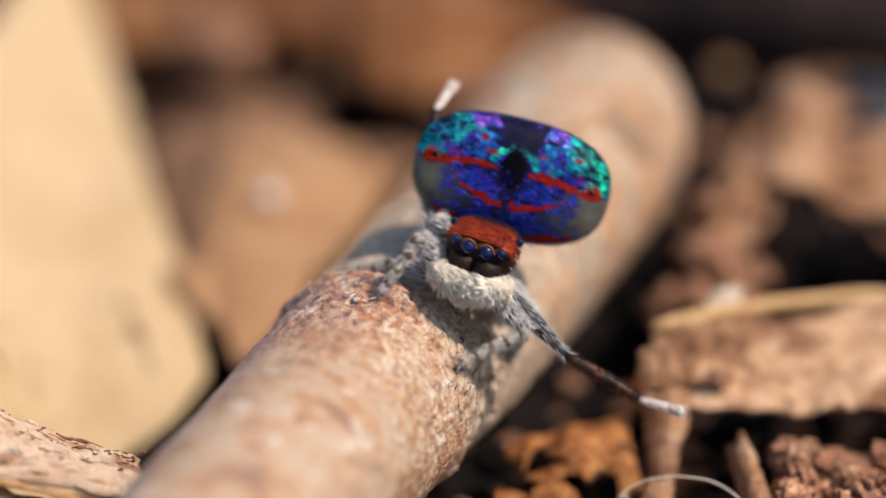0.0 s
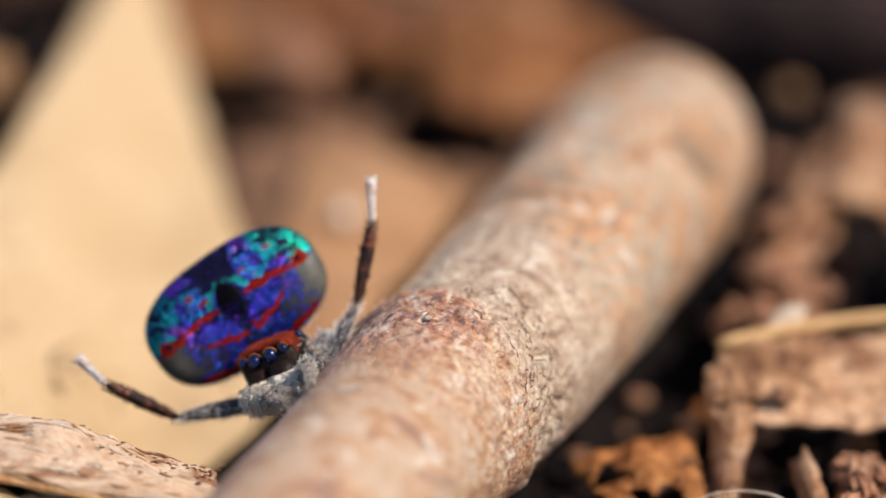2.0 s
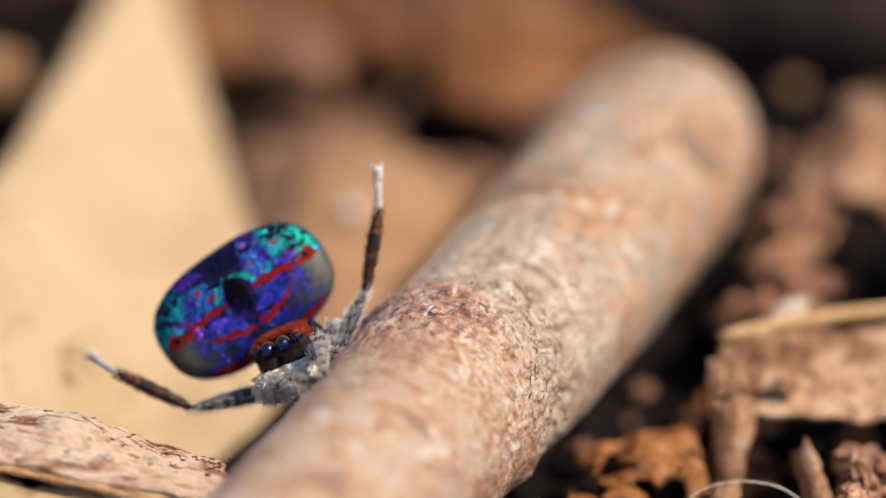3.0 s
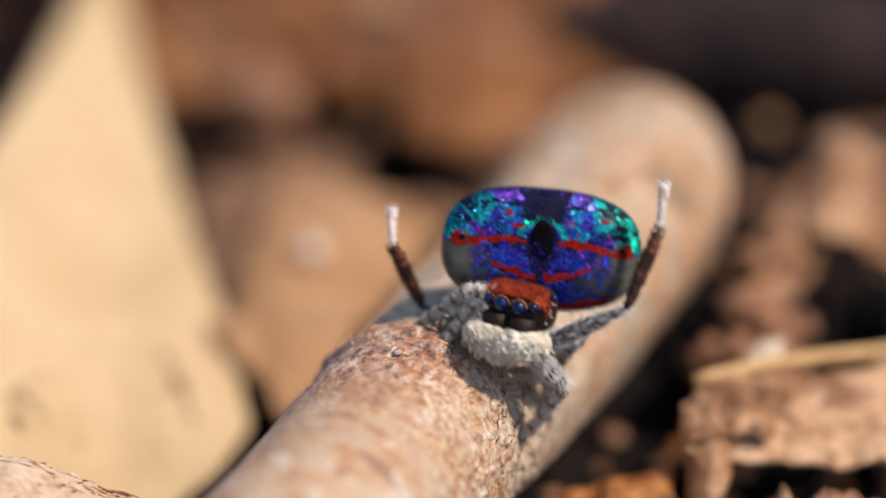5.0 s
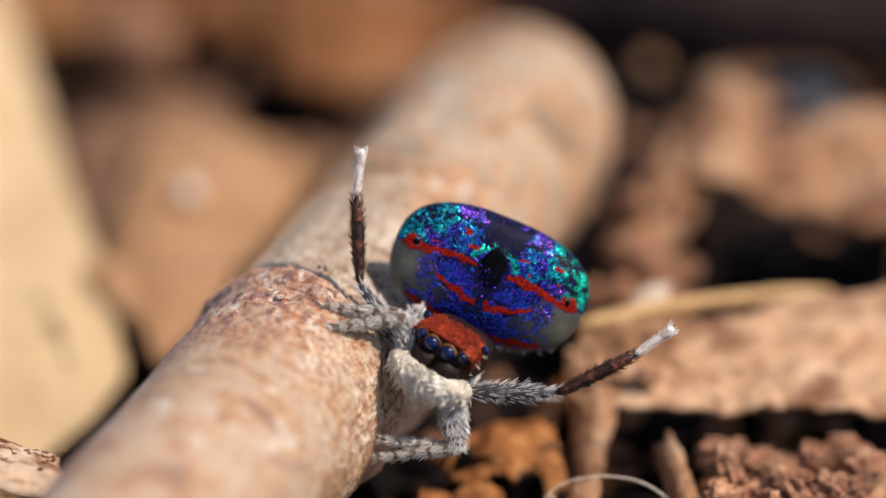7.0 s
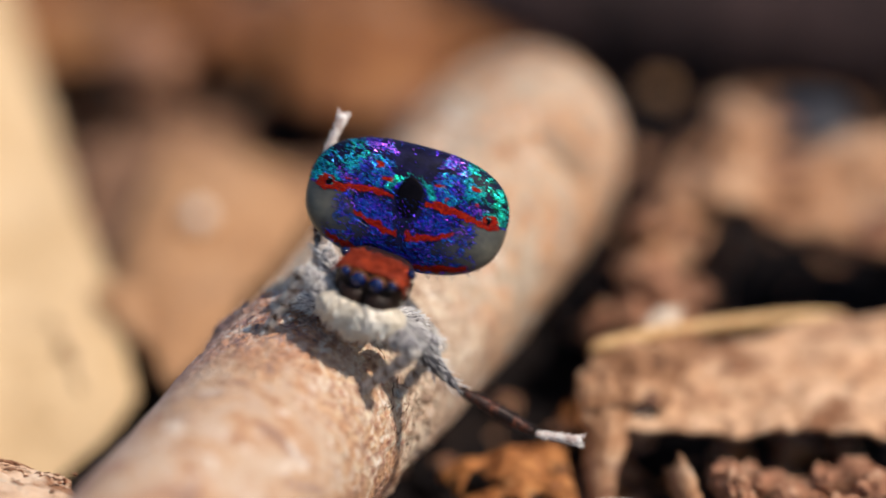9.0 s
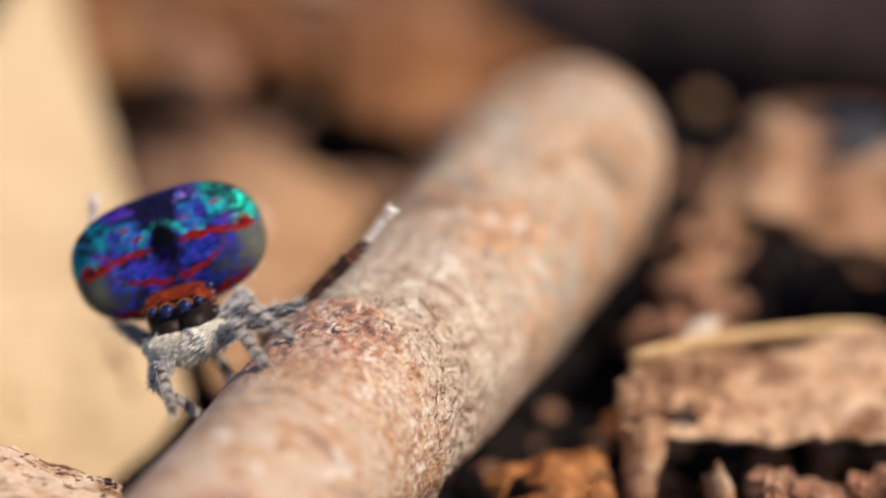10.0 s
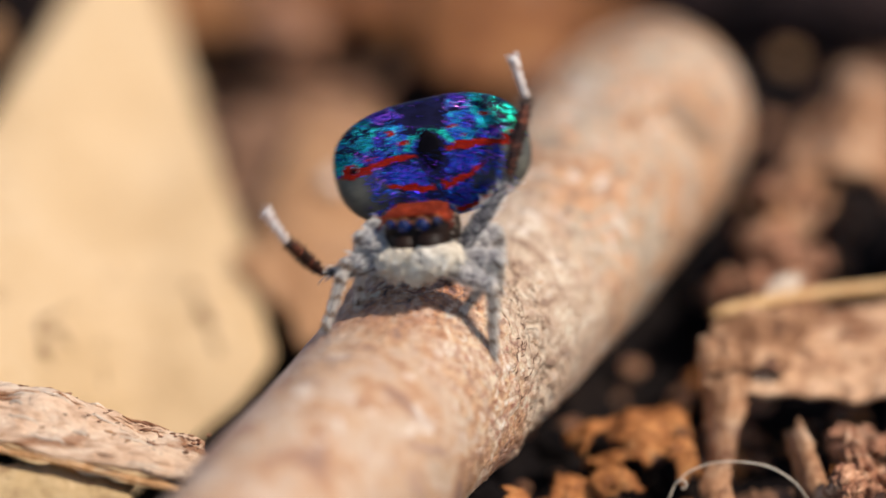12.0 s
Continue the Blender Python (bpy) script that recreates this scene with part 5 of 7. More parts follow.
    def r_tibia(f):
        return 0.055 + 0.078 * math.sin(math.pi * min(1.0, f * 0.92)) ** 0.8

    def r_tarsus(f):
        return 0.050 + 0.012 * math.sin(7 * f) + 0.085 * max(0.0, f - 0.35) ** 0.7
    for key, L, fr, m, hm, count, hl, lab in (("femur", 1.9, r_femur, M_DUSK, M_GREYHAIR, 260, 0.22, "grey hairy leg segment"),
                                              ("tibia", 1.75, r_tibia, M_BLACKLEG, M_BLACKHAIR, 420, 0.15, "black-brown leg segment"),
                                              ("tarsus", 0.95, r_tarsus, M_WHITE, M_WHITE, 420, 0.10, "white brush-tipped foot")):
        body = mesh_of(key, *limb(L, fr, 3), m)
        fur = mesh_of(key + " fur", *bristles(hairy(L, fr, count, hl, 4), 0.0065), hm)
        for s in ("L", "R"):
            seg = part(key, body, m, root, lab)
            tagged(part("hairs", fur, hm, seg), kind="stuff")
            parts[key + "_" + s] = seg
    # walking legs, gripping the twig
    def r_up(f):
        return 0.145 + 0.07 * math.sin(math.pi * min(1, f * 1.05)) - 0.03 * f

    def r_low(f):
        return 0.115 - 0.060 * f + 0.012 * math.sin(9 * f) * (1 - f)
    up_mesh, up_fur = mesh_of("upper leg", *limb(1.1, r_up, 6), M_GREY), mesh_of("upper leg fur", *bristles(hairy(1.1, r_up, 420, 0.17, 7), 0.009), M_GREYHAIR)
    lo_mesh, lo_fur = mesh_of("lower leg", *limb(1.6, r_low, 8, 0.12, 22), M_BROWNLEG), mesh_of("lower leg fur", *bristles(hairy(1.6, r_low, 560, 0.16, 9), 0.007), M_BANDHAIR)
    for leg in ("front_L", "front_R", "mid_L", "mid_R", "rear_L", "rear_R"):
        a = part("upper_leg", up_mesh, M_GREY, root, "grey hairy upper leg")
        tagged(part("hairs", up_fur, M_GREYHAIR, a), kind="stuff")
        b = part("lower_leg", lo_mesh, M_BROWNLEG, root, "brown and white banded lower leg")
        tagged(part("hairs", lo_fur, M_BANDHAIR, b), kind="stuff")
        parts["upper_" + leg], parts["lower_" + leg] = a, b


spider()


def motions():
    walk(parts["spider"], [
        (0.00, mm(0.47, -1.33, 5.77, -3.0, 12.4, -16.8)),
        (0.50, mm(-1.45, -0.37, 6.48, -0.0, 1.4, -0.6)),
        (1.00, mm(-4.26, 0.05, 5.48, -10.9, -14.4, -0.5)),
        (1.50, mm(-4.90, -1.51, 3.90, -18.8, -19.3, -19.9)),
        (2.00, mm(-4.91, -1.49, 3.72, -14.9, -29.4, -12.7)),
        (2.50, mm(-4.81, -1.62, 3.90, -15.1, -29.0, -12.7)),
        (3.20, mm(-4.81, -1.62, 3.90, -15.1, -29.0, -12.7)),
        (4.30, mm(-2.26, 0.24, 6.30, -12.1, -8.2, -10.1)),
        (4.50, mm(-1.67, -0.10, 6.46, -12.5, -5.1, -14.6)),
        (5.00, mm(0.37, -1.56, 5.76, -9.6, 4.5, -19.9)),
        (5.20, mm(0.85, -1.90, 5.07, -8.3, 6.1, -23.8)),
        (5.50, mm(1.21, -2.24, 4.25, -7.4, 17.2, -28.2)),
        (6.00, mm(1.12, -2.48, 4.21, -5.8, 14.2, -27.1)),
        (6.50, mm(1.08, -2.59, 4.21, -5.6, 13.7, -27.3)),
        (7.00, mm(1.10, -2.55, 4.18, -8.1, 18.3, -30.6)),
        (8.10, mm(1.10, -2.55, 4.18, -8.1, 18.3, -30.6)),
        (8.80, mm(0.23, -2.24, 5.63, -4.3, 12.6, -23.3)),
        (9.00, mm(-0.47, -2.45, 6.05, -3.0, 12.6, -17.9)),
        (9.30, mm(-1.21, -2.16, 6.38, -6.5, 8.2, -9.3)),
        (9.50, mm(-2.46, -1.76, 6.43, -10.2, 2.4, -4.7)),
        (9.70, mm(-3.27, -1.33, 6.10, -11.5, -5.3, -1.9)),
        (10.00, mm(-4.85, -0.98, 4.83, -12.9, -16.9, 0.1)),
        (10.20, mm(-5.53, -1.40, 3.77, -15.7, -22.9, -4.3)),
        (10.50, mm(-5.61, -1.99, 3.16, -17.4, -27.9, -13.7)),
        (11.00, mm(-5.02, -1.58, 3.65, -15.4, -28.1, -13.1)),
        (11.50, mm(-4.07, -0.79, 4.88, -12.4, -27.5, -3.6)),
        (12.00, mm(-1.76, -2.32, 6.45, -11.0, -11.0, -11.6)),
    ])
    walk(parts["fan"], [
        (0.00, mm(-0.01, 2.06, 1.89, -27.0, 0.0, 10.0)),
        (0.50, mm(0.41, 1.96, 1.77, -26.9, 0.0, -0.0)),
        (0.70, mm(0.45, 1.96, 2.00, -31.5, 0.0, 0.8)),
        (1.00, mm(0.09, 1.51, 1.92, -14.7, -1.5, 7.8)),
        (1.50, mm(-0.83, 0.73, 2.18, -2.1, -13.3, 27.0)),
        (2.00, mm(-0.53, 0.95, 2.23, -3.5, -11.2, 24.6)),
        (2.50, mm(-0.68, 0.89, 2.16, -3.6, -11.0, 24.6)),
        (3.20, mm(-0.68, 0.89, 2.16, -3.6, -11.0, 24.6)),
        (4.30, mm(0.02, 1.56, 2.26, -13.2, -3.3, 14.5)),
        (4.50, mm(-0.06, 1.56, 2.27, -13.4, -4.0, 17.4)),
        (5.00, mm(0.02, 1.71, 1.84, -18.9, -2.3, 17.8)),
        (5.20, mm(-0.03, 1.83, 1.77, -22.9, 0.9, 13.9)),
        (5.50, mm(-0.13, 1.99, 1.75, -26.6, 0.0, 18.0)),
        (6.00, mm(-0.08, 2.08, 1.83, -27.1, -0.3, 18.1)),
        (6.50, mm(-0.07, 2.12, 1.90, -27.1, -0.5, 18.2)),
        (7.00, mm(-0.26, 2.08, 1.97, -27.0, -0.4, 18.2)),
        (8.10, mm(-0.26, 2.08, 1.97, -27.0, -0.4, 18.2)),
        (8.80, mm(-0.08, 1.92, 1.60, -26.7, -0.5, 15.2)),
        (9.00, mm(0.02, 2.08, 1.95, -26.7, -0.5, 10.2)),
        (9.50, mm(0.19, 1.64, 2.15, -16.5, -0.8, 3.1)),
        (10.00, mm(-0.04, 1.44, 1.99, -12.9, -2.4, 7.9)),
        (10.50, mm(-0.62, 0.84, 2.24, -1.7, -12.6, 24.2)),
        (11.00, mm(-0.85, 0.84, 2.40, -3.9, -11.6, 24.6)),
        (11.20, mm(-0.28, 1.13, 2.53, -6.2, -9.3, 22.1)),
        (11.50, mm(-0.01, 1.42, 2.22, -10.2, -5.5, 17.2)),
        (12.00, mm(0.16, 1.60, 2.07, -13.9, -4.2, 17.5)),
    ])
    walk(parts["femur_L"], [
        (0.00, mm(-0.60, 0.65, -0.02, 65.4, 28.2, -154.1)),
        (0.50, mm(-0.60, 0.65, -0.02, 77.7, 23.2, -170.6)),
        (1.00, mm(-0.60, 0.65, -0.02, 71.3, 25.8, -160.2)),
        (1.25, mm(-0.60, 0.65, -0.02, 73.7, 37.0, -120.4)),
        (1.50, mm(-0.60, 0.65, -0.02, 85.6, 43.9, -74.1)),
        (2.00, mm(-0.60, 0.65, -0.02, 71.6, 43.0, -79.7)),
        (2.50, mm(-0.60, 0.65, -0.02, 74.6, 43.5, -77.5)),
        (3.20, mm(-0.60, 0.65, -0.02, 74.6, 43.5, -77.5)),
        (4.30, mm(-0.60, 0.65, -0.02, 138.6, 37.6, -52.1)),
        (4.50, mm(-0.60, 0.65, -0.02, 125.5, 45.5, -63.7)),
        (5.00, mm(-0.60, 0.65, -0.02, 97.3, 58.2, -112.9)),
        (5.50, mm(-0.60, 0.65, -0.02, 66.5, 56.7, -133.4)),
        (6.00, mm(-0.60, 0.65, -0.02, 46.7, 52.7, -143.8)),
        (6.50, mm(-0.60, 0.65, -0.02, 38.1, 49.9, -147.8)),
        (7.00, mm(-0.60, 0.65, -0.02, 31.7, 55.4, -141.5)),
        (8.10, mm(-0.60, 0.65, -0.02, 31.7, 55.4, -141.5)),
        (8.80, mm(-0.60, 0.65, -0.02, 100.9, 58.1, -130.3)),
        (9.00, mm(-0.60, 0.65, -0.02, 77.3, 57.9, -158.3)),
        (9.50, mm(-0.60, 0.65, -0.02, 57.7, 51.1, -191.2)),
        (10.00, mm(-0.60, 0.65, -0.02, 61.1, 57.1, -168.7)),
        (10.50, mm(-0.60, 0.65, -0.02, 44.3, 67.5, -140.0)),
        (11.00, mm(-0.60, 0.65, -0.02, 75.9, 78.6, -80.2)),
        (11.50, mm(-0.60, 0.65, -0.02, -173.2, 50.4, -14.9)),
        (12.00, mm(-0.60, 0.65, -0.02, -161.2, 82.0, 2.6)),
    ])
    walk(parts["tibia_L"], [
        (0.00, mm(-1.69, 2.04, 0.68, 27.1, 5.4, -167.3)),
        (0.50, mm(-1.06, 2.46, 0.35, 25.6, -12.9, -176.3)),
        (1.00, mm(-1.46, 2.25, 0.53, 14.7, -4.0, -173.0)),
        (1.25, mm(-2.34, 1.30, 0.41, 3.1, 17.0, -169.7)),
        (1.50, mm(-2.39, 0.03, 0.08, -9.5, 38.2, -171.0)),
        (2.00, mm(-2.30, -0.07, 0.42, -28.0, 34.5, -169.5)),
        (2.50, mm(-2.31, -0.08, 0.35, -7.8, 40.6, -171.9)),
        (3.20, mm(-2.31, -0.08, 0.35, -7.8, 40.6, -171.9)),
        (4.30, mm(-2.13, 0.56, -1.15, -72.5, 52.1, 174.2)),
        (4.50, mm(-2.34, 0.67, -0.79, -52.6, 45.1, -165.9)),
        (5.00, mm(-2.26, 1.57, -0.15, -14.8, 31.2, -154.2)),
        (5.50, mm(-2.30, 1.39, 0.40, 27.1, 15.6, -156.0)),
        (6.00, mm(-2.25, 1.15, 0.77, 28.1, 19.3, -154.0)),
        (6.50, mm(-2.19, 1.03, 0.94, 28.1, 19.1, -154.1)),
        (7.00, mm(-2.26, 0.60, 0.90, 28.7, 22.9, -151.9)),
        (8.10, mm(-2.26, 0.60, 0.90, 28.7, 22.9, -151.9)),
        (8.80, mm(-1.83, 2.09, -0.21, 27.0, 5.5, -161.3)),
        (9.00, mm(-1.61, 2.24, 0.20, 27.6, 5.7, -161.2)),
        (9.50, mm(-1.08, 2.44, 0.64, 16.4, -2.3, -164.4)),
        (10.00, mm(-1.68, 2.13, 0.48, 12.6, -2.9, -164.6)),
        (10.50, mm(-2.42, 0.86, 0.50, -0.8, 24.9, -161.7)),
        (11.00, mm(-2.34, -0.11, 0.07, -15.7, 45.3, -165.3)),
        (11.50, mm(-1.95, 1.24, -1.22, -73.0, 61.3, 169.1)),
        (12.00, mm(-2.41, 1.18, -0.27, -36.4, 40.6, -147.0)),
    ])
    walk(parts["tarsus_L"], [
        (0.00, mm(-2.01, 2.79, 2.23, 72.2, -17.4, -179.2)),
        (0.50, mm(-0.76, 3.23, 1.89, 29.3, -27.4, 167.6)),
        (1.00, mm(-1.39, 2.71, 2.22, 18.6, -17.0, 172.6)),
        (1.25, mm(-2.85, 1.30, 2.08, 17.6, 9.1, -178.9)),
        (1.50, mm(-3.40, -0.42, 1.44, 21.0, 35.0, -169.2)),
        (2.00, mm(-3.01, -1.04, 1.69, 23.3, 31.2, -171.1)),
        (2.50, mm(-3.40, -0.48, 1.66, 34.5, 39.2, -165.7)),
        (3.20, mm(-3.40, -0.48, 1.66, 34.5, 39.2, -165.7)),
        (4.30, mm(-2.71, -1.05, -0.82, 103.4, 48.4, -133.4)),
        (4.50, mm(-2.73, -0.86, -0.04, 67.6, 47.1, -156.3)),
        (5.00, mm(-2.85, 0.79, 1.30, 45.2, 33.8, 177.8)),
        (5.50, mm(-3.01, 1.94, 1.90, 18.5, 21.0, 169.0)),
        (6.00, mm(-3.07, 1.67, 2.23, 17.3, 24.1, 170.0)),
        (6.50, mm(-3.01, 1.55, 2.40, 17.7, 23.5, 169.8)),
        (7.00, mm(-3.19, 1.06, 2.31, 15.1, 27.8, 171.2)),
        (8.10, mm(-3.19, 1.06, 2.31, 15.1, 27.8, 171.2)),
        (8.80, mm(-2.22, 2.79, 1.34, 23.7, 12.8, 165.6)),
        (9.00, mm(-2.02, 2.96, 1.74, 27.3, 5.4, 162.0)),
        (9.50, mm(-1.14, 2.93, 2.32, 23.2, -10.6, 154.5)),
        (10.00, mm(-1.70, 2.52, 2.18, 21.3, -10.8, 154.4)),
        (10.50, mm(-3.11, 0.61, 2.09, -5.9, 7.8, 156.9)),
        (11.00, mm(-3.38, -0.87, 1.26, 9.0, 53.3, 158.3)),
        (11.50, mm(-2.70, -0.32, -0.98, 71.0, 84.1, -138.7)),
        (12.00, mm(-2.61, -0.19, 0.80, 12.6, 50.4, 153.8)),
    ])
    walk(parts["femur_R"], [
        (0.00, mm(0.60, 0.65, -0.02, 136.8, -48.4, 45.1)),
        (0.50, mm(0.60, 0.65, -0.02, 132.7, -45.6, 40.8)),
        (1.00, mm(0.60, 0.65, -0.02, 96.9, -60.4, 90.5)),
        (1.50, mm(0.60, 0.65, -0.02, 26.0, -27.2, 162.4)),
        (2.00, mm(0.60, 0.65, -0.02, 48.7, -31.7, 158.5)),
        (2.50, mm(0.60, 0.65, -0.02, 43.8, -31.6, 158.6)),
        (3.20, mm(0.60, 0.65, -0.02, 43.8, -31.6, 158.6)),
        (4.30, mm(0.60, 0.65, -0.02, 33.7, -33.8, 156.6)),
        (4.50, mm(0.60, 0.65, -0.02, 37.3, -35.2, 155.3)),
        (5.00, mm(0.60, 0.65, -0.02, 49.3, -41.5, 147.8)),
        (5.50, mm(0.60, 0.65, -0.02, 97.4, -44.7, 133.5)),
        (6.00, mm(0.60, 0.65, -0.02, 71.4, -45.0, 128.2)),
        (6.50, mm(0.60, 0.65, -0.02, 73.8, -45.6, 125.6)),
        (7.00, mm(0.60, 0.65, -0.02, 63.5, -42.4, 136.8)),
        (8.10, mm(0.60, 0.65, -0.02, 63.5, -42.4, 136.8)),
        (8.80, mm(0.60, 0.65, -0.02, 142.4, -34.5, 95.1)),
        (9.00, mm(0.60, 0.65, -0.02, 119.7, -18.1, 74.4)),
        (9.50, mm(0.60, 0.65, -0.02, 104.0, -21.6, 83.6)),
        (10.00, mm(0.60, 0.65, -0.02, 85.2, -22.9, 100.2)),
        (10.50, mm(0.60, 0.65, -0.02, 48.5, -12.2, 125.9)),
        (11.00, mm(0.60, 0.65, -0.02, 44.5, -6.0, 132.5)),
        (11.50, mm(0.60, 0.65, -0.02, 53.7, -13.8, 123.4)),
        (12.00, mm(0.60, 0.65, -0.02, 44.7, -8.8, 129.3)),
    ])
    walk(parts["tibia_R"], [
        (0.00, mm(2.25, 0.47, -0.94, 119.3, -58.6, 66.7)),
        (0.50, mm(2.21, 0.19, -0.92, 112.2, -58.2, 64.9)),
        (1.00, mm(2.48, 0.86, -0.13, 64.2, -57.1, 123.2)),
        (1.50, mm(1.60, 1.21, 1.50, 17.4, -16.9, 163.9)),
        (2.00, mm(1.74, 1.74, 1.05, 25.1, -24.7, 160.7)),
        (2.50, mm(1.75, 1.61, 1.15, 24.0, -23.6, 161.2)),
        (3.20, mm(1.75, 1.61, 1.15, 24.0, -23.6, 161.2)),
        (4.30, mm(1.83, 1.27, 1.29, 26.8, -23.3, 161.4)),
        (4.50, mm(1.87, 1.33, 1.21, 21.1, -12.0, 166.6)),
        (5.00, mm(2.06, 1.43, 0.91, 23.3, -5.2, 169.4)),
        (5.50, mm(1.85, 2.07, -0.19, 37.4, -15.1, 163.6)),
        (6.00, mm(2.28, 1.43, 0.41, 46.9, -25.5, 153.6)),
        (6.50, mm(2.30, 1.40, 0.35, 47.2, -25.7, 153.3)),
        (7.00, mm(2.18, 1.50, 0.61, 43.6, -22.2, 157.2)),
        (8.10, mm(2.18, 1.50, 0.61, 43.6, -22.2, 157.2)),
        (8.80, mm(1.68, 1.60, -1.26, 86.2, -49.4, 93.8)),
        (9.00, mm(2.27, 0.49, -0.91, 110.2, -47.9, 77.8)),
        (9.50, mm(2.45, 0.61, -0.45, 85.3, -49.6, 97.3)),
        (10.00, mm(2.47, 0.92, 0.13, 53.7, -40.9, 129.6)),
        (10.50, mm(1.91, 1.27, 1.21, 23.0, -16.7, 151.0)),
        (11.00, mm(1.68, 1.45, 1.33, 24.4, -15.6, 151.5)),
        (11.50, mm(2.03, 1.27, 1.07, 26.2, -14.9, 151.9)),
        (12.00, mm(1.76, 1.34, 1.32, 24.3, -8.2, 155.1)),
    ])
    walk(parts["tarsus_R"], [
        (0.00, mm(3.94, 0.53, -1.39, 93.7, -62.9, 95.9)),
        (0.50, mm(3.91, 0.02, -1.27, 90.7, -62.8, 89.2)),
        (1.00, mm(4.15, 1.19, 0.28, 45.7, -50.3, 141.8)),
        (1.50, mm(2.21, 1.58, 3.10, 12.4, -11.7, 166.0)),
        (2.00, mm(2.61, 2.22, 2.49, 16.2, -15.5, 165.0)),
        (2.50, mm(2.58, 2.08, 2.61, 16.0, -15.2, 165.1)),
        (3.20, mm(2.58, 2.08, 2.61, 16.0, -15.2, 165.1)),
        (4.30, mm(2.66, 1.82, 2.73, 18.3, -8.2, 167.3)),
        (4.50, mm(2.35, 1.87, 2.81, 12.8, 4.2, 170.7)),
        (5.00, mm(2.33, 2.08, 2.51, 16.5, 9.5, 172.1)),
        (5.50, mm(2.50, 2.99, 1.15, 34.8, -8.1, 163.7)),
        (6.00, mm(3.31, 2.34, 1.49, 44.8, -19.5, 154.0)),
        (6.50, mm(3.34, 2.32, 1.42, 43.0, -17.7, 155.8)),
        (7.00, mm(3.09, 2.42, 1.78, 38.8, -12.9, 160.1)),
        (8.10, mm(3.09, 2.42, 1.78, 38.8, -12.9, 160.1)),
        (8.80, mm(3.43, 1.63, -1.18, 83.9, -38.7, 111.2)),
        (9.00, mm(3.97, 0.58, -1.32, 83.5, -39.1, 106.7)),
        (9.50, mm(4.20, 0.73, -0.35, 67.2, -37.9, 112.8)),
        (10.00, mm(3.99, 1.30, 0.91, 49.4, -29.3, 129.2)),
        (10.50, mm(2.65, 1.64, 2.75, 9.7, -3.8, 144.1)),
        (11.00, mm(2.40, 1.88, 2.86, 16.5, 6.5, 146.5)),
        (11.50, mm(2.75, 1.76, 2.59, 13.8, 1.8, 145.2)),
        (12.00, mm(2.27, 1.89, 2.89, 1.3, 17.0, 147.3)),
    ])
    walk(parts["upper_front_L"], [
        (0.00, mm(-0.45, 0.30, -0.05, 41.1, -15.4, -62.7)),
        (0.50, mm(-0.45, 0.30, -0.05, 84.2, -7.7, -47.7)),
        (1.00, mm(-0.45, 0.30, -0.05, 104.0, -11.0, -4.0)),
        (1.50, mm(-0.45, 0.30, -0.05, 79.5, -12.3, 37.8)),
        (2.00, mm(-0.45, 0.30, -0.05, 79.4, -13.3, 32.3)),
        (2.50, mm(-0.45, 0.30, -0.05, 79.8, -13.1, 33.1)),
        (3.20, mm(-0.45, 0.30, -0.05, 79.8, -13.1, 33.1)),
        (3.75, mm(-0.45, 0.30, -0.05, 87.5, -18.2, -11.9)),
        (4.30, mm(-0.45, 0.30, -0.05, 96.7, -16.6, -57.5)),
        (4.50, mm(-0.45, 0.30, -0.05, 88.6, -16.6, -55.7)),
        (4.75, mm(-0.45, 0.30, -0.05, 45.8, -13.5, -48.0)),
        (5.00, mm(-0.45, 0.30, -0.05, 4.4, -6.3, -44.6)),
        (5.50, mm(-0.45, 0.30, -0.05, 14.6, -20.2, -46.9)),
        (6.00, mm(-0.45, 0.30, -0.05, 10.4, -19.7, -46.8)),
        (6.50, mm(-0.45, 0.30, -0.05, 9.6, -19.6, -46.8)),
        (7.00, mm(-0.45, 0.30, -0.05, 16.9, -21.3, -47.2)),
        (8.10, mm(-0.45, 0.30, -0.05, 16.9, -21.3, -47.2)),
        (8.80, mm(-0.45, 0.30, -0.05, 39.2, -23.0, -48.2)),
        (9.00, mm(-0.45, 0.30, -0.05, 44.2, -31.7, -56.9)),
        (9.50, mm(-0.45, 0.30, -0.05, 101.5, -43.7, -103.2)),
        (9.75, mm(-0.45, 0.30, -0.05, 103.4, -50.6, -58.9)),
        (10.00, mm(-0.45, 0.30, -0.05, 96.1, -56.3, -7.5)),
        (10.50, mm(-0.45, 0.30, -0.05, 73.1, -53.4, 42.0)),
        (11.00, mm(-0.45, 0.30, -0.05, 71.9, -53.0, 44.2)),
        (11.25, mm(-0.45, 0.30, -0.05, 54.5, -60.6, 17.3)),
        (11.50, mm(-0.45, 0.30, -0.05, 42.7, -71.8, -13.4)),
        (12.00, mm(-0.45, 0.30, -0.05, -3.4, -40.9, 6.1)),
    ])
